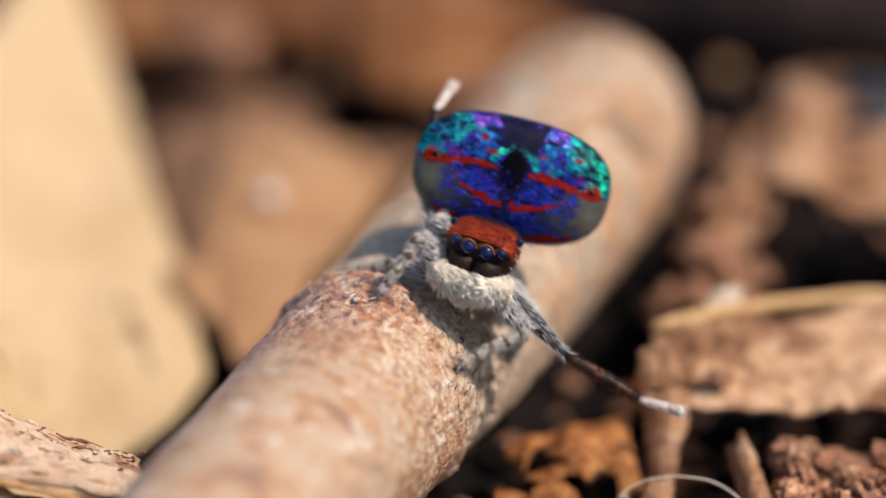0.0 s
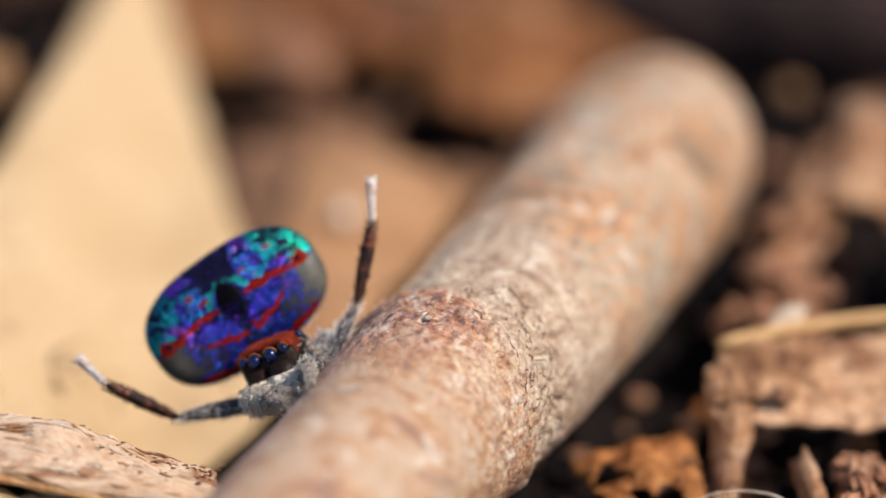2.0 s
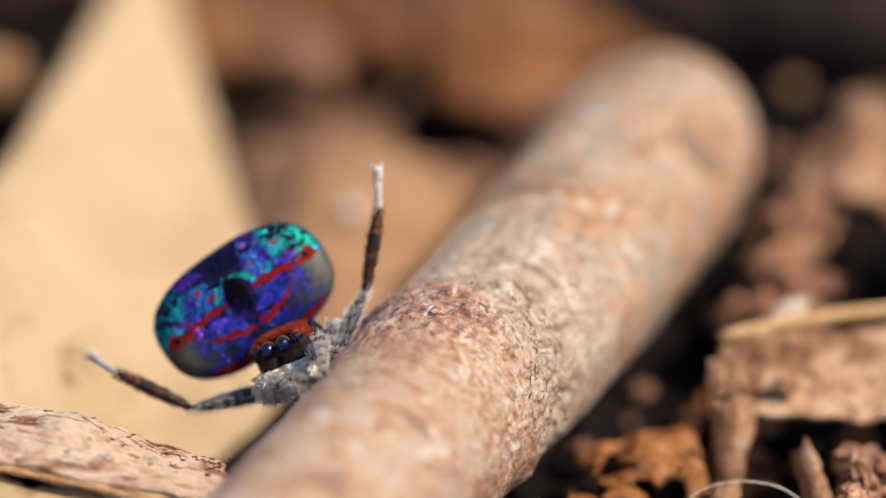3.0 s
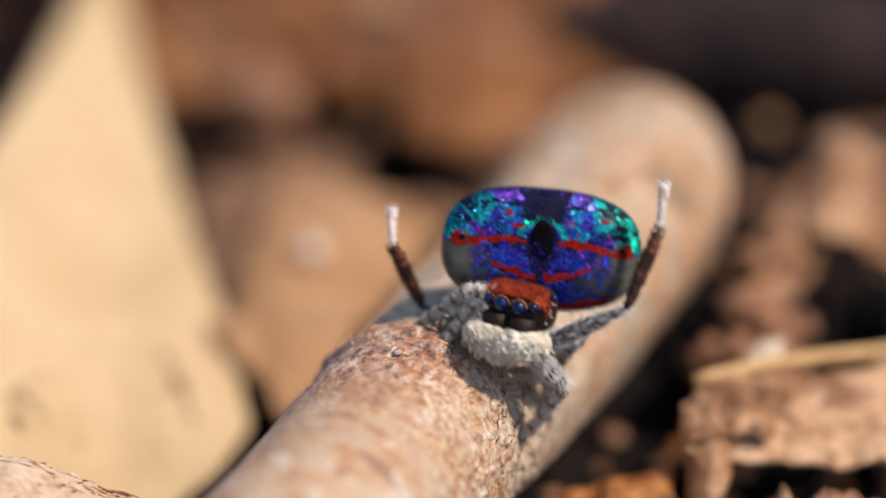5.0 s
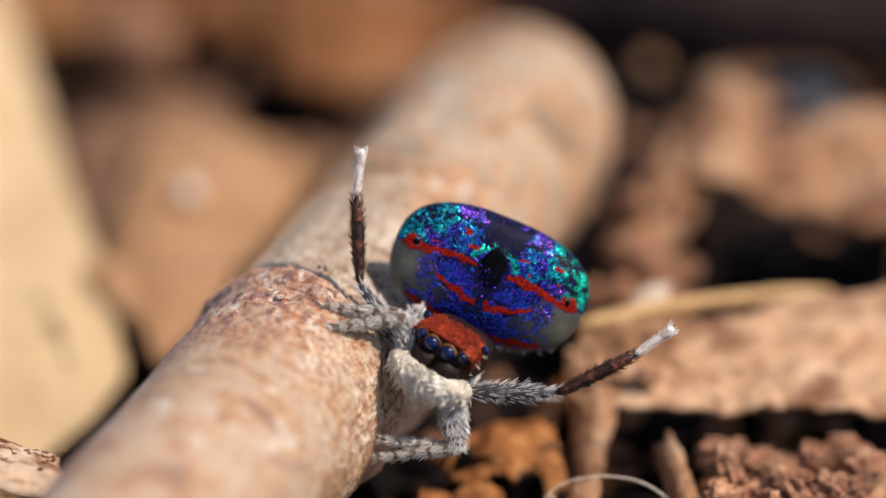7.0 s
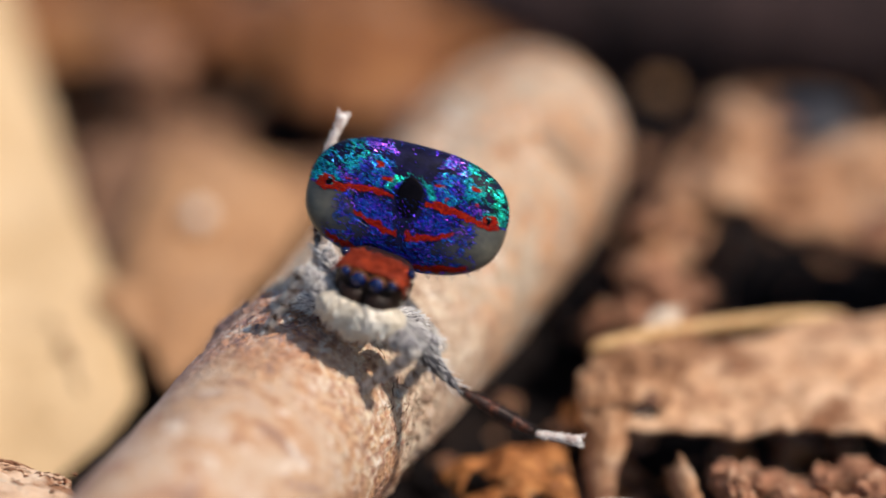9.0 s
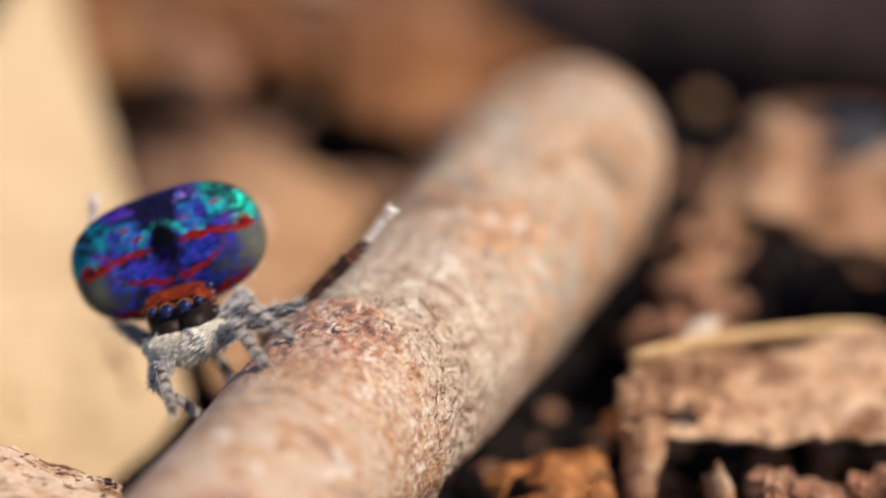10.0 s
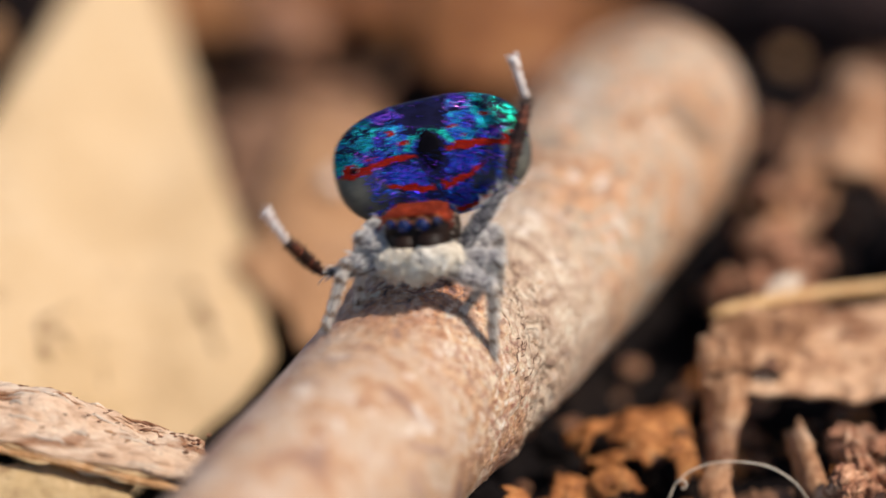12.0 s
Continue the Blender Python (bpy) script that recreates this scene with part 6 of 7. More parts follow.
    walk(parts["lower_front_L"], [
        (0.00, mm(-1.19, 0.16, 0.75, 153.1, -15.4, -62.7)),
        (0.50, mm(-1.27, -0.42, 0.06, 153.3, -27.6, -56.1)),
        (1.00, mm(-0.47, -0.77, -0.31, 145.3, -51.8, -37.8)),
        (1.50, mm(0.18, -0.58, 0.15, 123.0, -75.0, 12.0)),
        (2.00, mm(0.09, -0.64, 0.15, 120.6, -74.5, 9.1)),
        (2.50, mm(0.10, -0.63, 0.14, 122.3, -74.4, 8.3)),
        (3.20, mm(0.10, -0.63, 0.14, 122.3, -74.4, 8.3)),
        (3.75, mm(-0.69, -0.77, -0.00, 162.1, -47.2, -32.7)),
        (4.30, mm(-1.35, -0.32, -0.17, 169.6, -15.6, -41.9)),
        (4.50, mm(-1.36, -0.31, -0.03, 165.6, -15.8, -41.9)),
        (4.75, mm(-1.16, -0.09, 0.70, 161.0, 0.6, -46.8)),
        (5.00, mm(-0.59, 0.32, 1.04, 154.8, 16.5, -53.3)),
        (5.50, mm(-0.90, 0.38, 0.95, 112.6, 12.7, -49.2)),
        (6.00, mm(-0.84, 0.43, 0.97, 107.9, 12.7, -49.3)),
        (6.50, mm(-0.83, 0.44, 0.97, 107.3, 12.8, -49.4)),
        (7.00, mm(-0.94, 0.36, 0.93, 112.4, 11.0, -44.3)),
        (8.10, mm(-0.94, 0.36, 0.93, 112.4, 11.0, -44.3)),
        (8.80, mm(-1.19, 0.09, 0.73, 144.2, -3.8, -25.8)),
        (9.00, mm(-1.32, 0.23, 0.62, 166.0, 8.8, -31.7)),
        (9.50, mm(-1.53, 0.40, -0.21, -173.2, -7.6, -30.7)),
        (9.75, mm(-1.27, -0.42, -0.21, 156.8, -27.3, -27.7)),
        (10.00, mm(-0.50, -0.80, -0.11, 118.3, -42.2, -11.3)),
        (10.50, mm(0.06, -0.65, 0.14, 103.4, -52.4, 26.8)),
        (11.00, mm(0.08, -0.64, 0.16, 102.2, -52.7, 28.8)),
        (11.25, mm(-0.71, -0.72, 0.26, 145.2, -41.8, 5.2)),
        (11.50, mm(-1.37, -0.25, 0.20, 174.9, -23.8, -2.5)),
        (12.00, mm(-1.17, 0.29, 0.78, 176.9, 9.8, -4.9)),
    ])
    walk(parts["upper_front_R"], [
        (0.00, mm(0.45, 0.30, -0.05, 116.0, 5.1, 83.5)),
        (0.50, mm(0.45, 0.30, -0.05, 58.3, 8.2, 82.2)),
        (1.00, mm(0.45, 0.30, -0.05, 37.7, 5.9, 79.7)),
        (1.50, mm(0.45, 0.30, -0.05, 18.3, 20.4, 87.6)),
        (1.75, mm(0.45, 0.30, -0.05, 36.0, -2.5, 75.9)),
        (2.00, mm(0.45, 0.30, -0.05, 59.3, -19.9, 56.6)),
        (2.50, mm(0.45, 0.30, -0.05, 45.6, -10.5, 69.2)),
        (3.20, mm(0.45, 0.30, -0.05, 45.6, -10.5, 69.2)),
        (4.30, mm(0.45, 0.30, -0.05, 66.4, -12.3, 66.5)),
        (4.50, mm(0.45, 0.30, -0.05, 67.4, -6.4, 80.6)),
        (4.75, mm(0.45, 0.30, -0.05, 98.4, -4.8, 92.9)),
        (5.00, mm(0.45, 0.30, -0.05, 129.1, -9.8, 104.3)),
        (5.50, mm(0.45, 0.30, -0.05, 151.9, 23.1, 90.6)),
        (6.00, mm(0.45, 0.30, -0.05, 150.8, 22.0, 92.8)),
        (6.50, mm(0.45, 0.30, -0.05, 149.3, 20.5, 92.8)),
        (7.00, mm(0.45, 0.30, -0.05, 142.6, 17.5, 90.9)),
        (8.10, mm(0.45, 0.30, -0.05, 142.6, 17.4, 90.9)),
        (8.45, mm(0.45, 0.30, -0.05, 148.7, -3.8, 96.8)),
        (8.80, mm(0.45, 0.30, -0.05, 109.8, 0.3, 91.8)),
        (9.00, mm(0.45, 0.30, -0.05, 87.1, 5.4, 58.3)),
        (9.50, mm(0.45, 0.30, -0.05, 53.6, 10.4, 72.4)),
        (10.00, mm(0.45, 0.30, -0.05, 70.8, -3.5, 46.5)),
        (10.50, mm(0.45, 0.30, -0.05, 76.8, -6.4, 36.5)),
        (11.00, mm(0.45, 0.30, -0.05, 63.0, -3.3, 45.0)),
        (11.25, mm(0.45, 0.30, -0.05, 34.6, 5.8, 55.4)),
        (11.50, mm(0.45, 0.30, -0.05, 7.1, 18.7, 60.4)),
        (11.75, mm(0.45, 0.30, -0.05, 58.6, 45.4, 80.4)),
        (12.00, mm(0.45, 0.30, -0.05, 130.6, 42.7, 124.6)),
    ])
    walk(parts["lower_front_R"], [
        (0.00, mm(1.43, 0.15, -0.53, -126.0, 33.7, 107.0)),
        (0.50, mm(1.39, 0.25, 0.52, -175.2, 3.5, 75.7)),
        (1.00, mm(1.13, 0.27, 0.82, 164.8, 6.1, 75.5)),
        (1.50, mm(0.81, 0.65, 0.93, 133.7, 45.1, 50.7)),
        (1.75, mm(1.07, 0.11, 0.84, 123.4, 48.2, 45.0)),
        (2.00, mm(1.13, -0.38, 0.48, 112.0, 50.5, 38.3)),
        (2.50, mm(1.13, -0.11, 0.71, 126.1, 48.1, 44.8)),
        (3.20, mm(1.13, -0.11, 0.71, 126.1, 48.1, 44.8)),
        (4.30, mm(1.34, -0.19, 0.38, 177.0, 21.0, 62.4)),
        (4.50, mm(1.44, 0.09, 0.37, -171.8, 11.3, 61.9)),
        (4.75, mm(1.54, 0.37, -0.21, -162.7, 12.9, 62.3)),
        (5.00, mm(1.25, 0.63, -0.73, -153.5, 14.3, 62.9)),
        (5.50, mm(0.97, -0.07, -0.94, 46.1, 135.0, -84.2)),
        (6.00, mm(1.00, -0.03, -0.94, -126.4, 42.6, 93.8)),
        (6.50, mm(1.03, -0.00, -0.94, -124.5, 40.4, 92.7)),
        (7.00, mm(1.12, 0.05, -0.88, -129.5, 42.4, 91.0)),
        (8.10, mm(1.12, 0.05, -0.88, -129.5, 42.5, 91.1)),
        (8.45, mm(1.01, 0.43, -0.99, -143.9, 12.7, 61.3)),
        (8.80, mm(1.48, 0.33, -0.42, -140.6, 20.4, 67.5)),
        (9.00, mm(1.39, -0.27, 0.00, -148.4, 14.6, 63.2)),
        (9.50, mm(1.33, 0.15, 0.59, 177.7, 9.9, 61.9)),
        (10.00, mm(1.19, -0.43, 0.31, 121.4, 38.7, 43.7)),
        (10.50, mm(1.06, -0.58, 0.20, 96.4, 42.3, 29.7)),
        (11.00, mm(1.12, -0.41, 0.45, 105.7, 42.0, 32.0)),
        (11.25, mm(1.02, 0.02, 0.85, 130.3, 34.7, 49.3)),
        (11.50, mm(0.74, 0.54, 0.98, 149.5, 23.0, 60.5)),
        (11.75, mm(1.44, 0.55, 0.35, 169.3, 12.9, 64.5)),
        (12.00, mm(1.41, 0.37, -0.58, -172.1, 2.1, 64.8)),
    ])
    walk(parts["upper_mid_L"], [
        (0.00, mm(-0.55, 0.55, -0.10, 102.0, 3.0, -95.1)),
        (0.25, mm(-0.55, 0.55, -0.10, 84.5, 2.2, -80.2)),
        (0.50, mm(-0.55, 0.55, -0.10, 67.4, 5.8, -65.7)),
        (0.75, mm(-0.55, 0.55, -0.10, 93.0, 9.7, -43.2)),
        (1.00, mm(-0.55, 0.55, -0.10, 118.2, 3.5, -21.2)),
        (1.25, mm(-0.55, 0.55, -0.10, 85.1, -1.6, 3.4)),
        (1.50, mm(-0.55, 0.55, -0.10, 52.8, 7.5, 26.9)),
        (2.00, mm(-0.55, 0.55, -0.10, 76.1, 10.2, 32.7)),
        (2.50, mm(-0.55, 0.55, -0.10, 76.1, 10.7, 34.4)),
        (3.20, mm(-0.55, 0.55, -0.10, 76.1, 10.7, 34.4)),
        (3.75, mm(-0.55, 0.55, -0.10, 74.3, -4.5, -18.6)),
        (4.30, mm(-0.55, 0.55, -0.10, 85.6, -14.9, -73.3)),
        (4.50, mm(-0.55, 0.55, -0.10, 71.2, -11.8, -58.1)),
        (4.75, mm(-0.55, 0.55, -0.10, 45.7, -11.8, -58.0)),
        (5.00, mm(-0.55, 0.55, -0.10, 20.1, -11.7, -58.0)),
        (5.50, mm(-0.55, 0.55, -0.10, 28.3, -16.9, -60.4)),
        (6.00, mm(-0.55, 0.55, -0.10, 23.5, -16.2, -60.0)),
        (6.50, mm(-0.55, 0.55, -0.10, 22.7, -16.1, -60.0)),
        (7.00, mm(-0.55, 0.55, -0.10, 30.3, -16.9, -60.4)),
        (8.10, mm(-0.55, 0.55, -0.10, 30.3, -16.9, -60.4)),
        (8.80, mm(-0.55, 0.55, -0.10, 83.3, -25.3, -74.1)),
        (9.00, mm(-0.55, 0.55, -0.10, 114.2, -17.6, -124.2)),
        (9.50, mm(-0.55, 0.55, -0.10, 97.8, -27.5, -87.9)),
        (9.75, mm(-0.55, 0.55, -0.10, 106.4, -33.1, -58.4)),
        (10.00, mm(-0.55, 0.55, -0.10, 111.0, -41.7, -27.2)),
        (10.25, mm(-0.55, 0.55, -0.10, 92.2, -47.1, 8.7)),
        (10.50, mm(-0.55, 0.55, -0.10, 72.2, -43.5, 45.5)),
        (11.00, mm(-0.55, 0.55, -0.10, 70.7, -42.7, 48.8)),
        (11.25, mm(-0.55, 0.55, -0.10, 71.0, -55.6, -3.7)),
        (11.50, mm(-0.55, 0.55, -0.10, 93.1, -61.6, -74.9)),
        (12.00, mm(-0.55, 0.55, -0.10, 53.9, -55.0, -34.7)),
    ])
    walk(parts["lower_mid_L"], [
        (0.00, mm(-1.62, 0.66, -0.33, 122.2, 3.0, -95.1)),
        (0.25, mm(-1.63, 0.36, 0.00, 158.0, -4.3, -89.0)),
        (0.50, mm(-1.46, 0.09, 0.32, -166.4, -13.8, -88.3)),
        (0.75, mm(-1.31, -0.24, -0.16, -154.3, -4.4, -84.9)),
        (1.00, mm(-0.93, -0.34, -0.62, -141.7, 4.1, -79.6)),
        (1.25, mm(-0.49, -0.54, -0.01, -128.5, -11.5, -94.9)),
        (1.50, mm(-0.08, -0.19, 0.56, -110.5, -22.3, -114.7)),
        (2.00, mm(0.07, -0.32, 0.16, -95.3, -26.4, -134.1)),
        (2.50, mm(0.09, -0.30, 0.16, -95.4, -26.3, -132.4)),
        (3.20, mm(0.09, -0.30, 0.16, -95.4, -26.3, -132.4)),
        (3.75, mm(-0.91, -0.45, 0.20, -129.9, -17.8, -110.8)),
        (4.30, mm(-1.61, 0.26, -0.02, -158.3, -0.2, -98.0)),
        (4.50, mm(-1.47, 0.06, 0.25, -161.9, -8.4, -101.0)),
        (4.75, mm(-1.30, 0.27, 0.65, 166.7, -4.3, -100.8)),
        (5.00, mm(-0.98, 0.53, 0.91, 135.5, -0.8, -102.8)),
        (5.50, mm(-1.14, 0.54, 0.83, 104.4, -18.7, -72.1)),
        (6.00, mm(-1.07, 0.57, 0.87, 99.8, -19.2, -69.4)),
        (6.50, mm(-1.06, 0.58, 0.87, 99.3, -19.2, -69.4)),
        (7.00, mm(-1.17, 0.52, 0.81, 104.6, -19.9, -66.1)),
        (8.10, mm(-1.17, 0.52, 0.81, 104.6, -19.9, -66.1)),
        (8.80, mm(-1.62, 0.30, 0.02, 125.6, -13.7, -79.9)),
        (9.00, mm(-1.46, 1.00, -0.53, 133.9, 12.7, -110.6)),
        (9.50, mm(-1.64, 0.44, -0.23, -166.8, 2.2, -107.5)),
        (9.75, mm(-1.36, -0.15, -0.36, -158.2, 12.1, -104.4)),
        (10.00, mm(-0.79, -0.48, -0.39, -148.6, 21.4, -99.5)),
        (10.25, mm(-0.35, -0.53, -0.13, -123.8, 4.5, -116.0)),
        (10.50, mm(0.04, -0.35, 0.14, -95.5, -3.5, -137.9)),
        (11.00, mm(0.07, -0.32, 0.17, -94.3, -3.3, -135.9)),
        (11.25, mm(-0.91, -0.47, 0.10, -122.3, 1.9, -120.4)),
        (11.50, mm(-1.60, 0.21, -0.13, -148.4, 13.5, -108.8)),
        (12.00, mm(-1.49, 0.12, 0.27, 179.6, -34.4, -122.0)),
    ])
    walk(parts["upper_mid_R"], [
        (0.00, mm(0.55, 0.55, -0.10, 121.4, -17.0, 120.7)),
        (0.25, mm(0.55, 0.55, -0.10, 98.8, -10.0, 101.1)),
        (0.50, mm(0.55, 0.55, -0.10, 75.4, -11.0, 80.5)),
        (1.00, mm(0.55, 0.55, -0.10, 38.4, -1.7, 94.8)),
        (1.25, mm(0.55, 0.55, -0.10, 18.2, 24.2, 108.8)),
        (1.50, mm(0.55, 0.55, -0.10, -1.2, 53.2, 114.3)),
        (2.00, mm(0.55, 0.55, -0.10, 10.1, 32.1, 112.1)),
        (2.50, mm(0.55, 0.55, -0.10, -22.3, 50.1, 109.5)),
        (3.20, mm(0.55, 0.55, -0.10, -22.3, 50.1, 109.5)),
        (3.57, mm(0.55, 0.55, -0.10, 9.0, 7.1, 115.1)),
        (3.93, mm(0.55, 0.55, -0.10, 41.8, -32.3, 96.5)),
        (4.30, mm(0.55, 0.55, -0.10, 106.0, -45.5, 42.4)),
        (4.50, mm(0.55, 0.55, -0.10, 91.9, -49.3, 77.0)),
        (4.75, mm(0.55, 0.55, -0.10, 139.4, -47.7, 71.9)),
        (5.00, mm(0.55, 0.55, -0.10, -175.6, -44.1, 70.2)),
        (5.17, mm(0.55, 0.55, -0.10, -152.0, -9.2, 81.4)),
        (5.33, mm(0.55, 0.55, -0.10, -121.2, 17.5, 106.1)),
        (5.50, mm(0.55, 0.55, -0.10, 14.7, 146.1, -17.5)),
        (6.00, mm(0.55, 0.55, -0.10, 5.6, 144.3, -28.8)),
        (6.50, mm(0.55, 0.55, -0.10, 4.2, 144.1, -28.1)),
        (7.00, mm(0.55, 0.55, -0.10, 16.5, 143.4, -2.4)),
        (8.10, mm(0.55, 0.55, -0.10, 16.4, 143.5, -2.5)),
        (8.33, mm(0.55, 0.55, -0.10, -129.3, 15.2, 125.7)),
        (8.57, mm(0.55, 0.55, -0.10, -169.7, -7.0, 112.7)),
        (8.80, mm(0.55, 0.55, -0.10, 149.1, -32.3, 117.6)),
        (8.90, mm(0.55, 0.55, -0.10, 123.8, -24.0, 108.7)),
        (9.00, mm(0.55, 0.55, -0.10, 98.6, -19.9, 97.2)),
        (9.50, mm(0.55, 0.55, -0.10, 50.6, -18.9, 101.2)),
        (10.00, mm(0.55, 0.55, -0.10, 47.0, -26.1, 92.3)),
        (10.50, mm(0.55, 0.55, -0.10, 37.2, -25.0, 93.4)),
        (11.00, mm(0.55, 0.55, -0.10, 20.1, 21.7, 117.8)),
        (11.50, mm(0.55, 0.55, -0.10, 7.8, -0.7, 112.2)),
        (11.75, mm(0.55, 0.55, -0.10, 45.5, -13.5, 105.7)),
        (12.00, mm(0.55, 0.55, -0.10, 86.2, -19.4, 92.1)),
    ])
    walk(parts["lower_mid_R"], [
        (0.00, mm(1.27, 1.17, -0.65, -176.3, -17.0, 120.7)),
        (0.25, mm(1.61, 0.79, -0.27, -178.1, -2.5, 121.4)),
        (0.50, mm(1.59, 0.32, 0.17, -179.8, 12.1, 121.7)),
        (1.00, mm(1.23, 0.58, 0.76, 147.0, 8.3, 122.8)),
        (1.25, mm(0.74, 1.07, 0.85, 136.0, 37.8, 98.0)),
        (1.50, mm(0.17, 1.34, 0.56, 97.9, 56.0, 49.2)),
        (2.00, mm(0.51, 1.16, 0.82, 124.6, 52.6, 63.8)),
        (2.50, mm(-0.10, 1.15, 0.55, 107.1, 50.6, 70.5)),
        (3.20, mm(-0.10, 1.15, 0.55, 107.1, 50.6, 70.5)),
        (3.57, mm(0.65, 0.74, 0.98, 128.8, 46.7, 81.5)),
        (3.93, mm(1.33, 0.20, 0.59, 147.5, 40.6, 89.1)),
        (4.30, mm(1.42, -0.09, -0.31, 163.5, 33.1, 93.3)),
        (4.50, mm(1.63, 0.33, -0.12, 174.0, 9.3, 98.4)),
        (4.75, mm(1.42, 0.92, -0.66, 177.2, -10.3, 99.9)),
        (5.00, mm(0.73, 1.30, -0.89, -179.8, -29.9, 100.3)),
        (5.17, mm(0.06, 0.78, -1.06, -178.4, -28.1, 100.4)),
        (5.33, mm(-0.31, 0.12, -0.64, -177.0, -26.3, 100.5)),
        (5.50, mm(1.03, 0.11, -0.98, -103.5, 6.8, 126.8)),
        (6.00, mm(1.06, 0.15, -0.99, -99.9, 4.8, 119.1)),
        (6.50, mm(1.08, 0.18, -0.99, -99.5, 1.4, 116.4)),
        (7.00, mm(1.16, 0.21, -0.95, -101.6, -5.8, 120.4)),
        (8.10, mm(1.16, 0.21, -0.95, -101.5, -5.7, 120.5)),
        (8.33, mm(-0.03, -0.09, -0.77, -173.6, -26.5, 99.8)),
        (8.57, mm(0.32, 0.60, -1.17, -176.8, -26.5, 99.8)),
        (8.80, mm(0.82, 1.26, -0.90, -179.9, -26.4, 99.8)),
        (8.90, mm(1.34, 1.08, -0.66, -169.5, -16.6, 100.8)),
        (9.00, mm(1.62, 0.74, -0.26, -159.3, -7.1, 103.5)),
        (9.50, mm(1.43, 0.49, 0.56, 170.7, 8.1, 105.0)),
        (10.00, mm(1.37, 0.25, 0.57, 139.3, 49.1, 83.9)),
        (10.50, mm(1.24, 0.22, 0.69, 122.0, 63.4, 54.6)),
        (11.00, mm(0.71, 1.06, 0.86, 132.7, 58.6, 67.4)),
        (11.50, mm(0.69, 0.59, 0.99, 145.0, 20.5, 108.1)),
        (11.75, mm(1.35, 0.59, 0.65, -177.4, 2.9, 113.3)),
        (12.00, mm(1.65, 0.57, -0.03, -140.2, -14.2, 106.7)),
    ])
    walk(parts["upper_rear_L"], [
        (0.00, mm(-0.50, 0.95, -0.10, 22.2, 21.4, -130.8)),
        (0.50, mm(-0.50, 0.95, -0.10, 86.3, 26.5, -123.1)),
        (0.75, mm(-0.50, 0.95, -0.10, 108.0, 28.8, -143.2)),
        (1.00, mm(-0.50, 0.95, -0.10, 128.8, 37.4, -162.1)),
        (1.50, mm(-0.50, 0.95, -0.10, 53.7, 38.1, 159.2)),
        (2.00, mm(-0.50, 0.95, -0.10, 70.5, 42.9, 171.0)),
        (2.50, mm(-0.50, 0.95, -0.10, 71.1, 45.9, -176.8)),
        (3.20, mm(-0.50, 0.95, -0.10, 71.1, 45.9, -176.8)),
        (4.30, mm(-0.50, 0.95, -0.10, 70.4, 54.0, -141.8)),
        (4.50, mm(-0.50, 0.95, -0.10, 45.2, 49.5, -153.4)),
        (5.00, mm(-0.50, 0.95, -0.10, -15.5, 21.3, -162.5)),
        (5.50, mm(-0.50, 0.95, -0.10, 21.0, 31.8, -161.9)),
        (6.00, mm(-0.50, 0.95, -0.10, 26.1, 32.9, -161.3)),
        (6.50, mm(-0.50, 0.95, -0.10, 26.8, 33.2, -161.1)),
        (7.00, mm(-0.50, 0.95, -0.10, 23.6, 32.9, -161.3)),
        (8.10, mm(-0.50, 0.95, -0.10, 23.6, 32.9, -161.3)),
        (8.80, mm(-0.50, 0.95, -0.10, 4.0, 27.5, -162.8)),
        (9.00, mm(-0.50, 0.95, -0.10, 22.9, 37.9, -159.9)),
        (9.50, mm(-0.50, 0.95, -0.10, 77.9, 52.1, -136.1)),
        (9.75, mm(-0.50, 0.95, -0.10, 88.3, 49.1, -173.5)),
        (10.00, mm(-0.50, 0.95, -0.10, 99.3, 50.7, 149.6)),
        (10.50, mm(-0.50, 0.95, -0.10, 53.7, 44.5, 112.4)),
        (11.00, mm(-0.50, 0.95, -0.10, 54.7, 59.1, 144.2)),
        (11.50, mm(-0.50, 0.95, -0.10, 94.4, 71.0, -132.8)),
        (12.00, mm(-0.50, 0.95, -0.10, 1.2, 39.1, 171.5)),
    ])
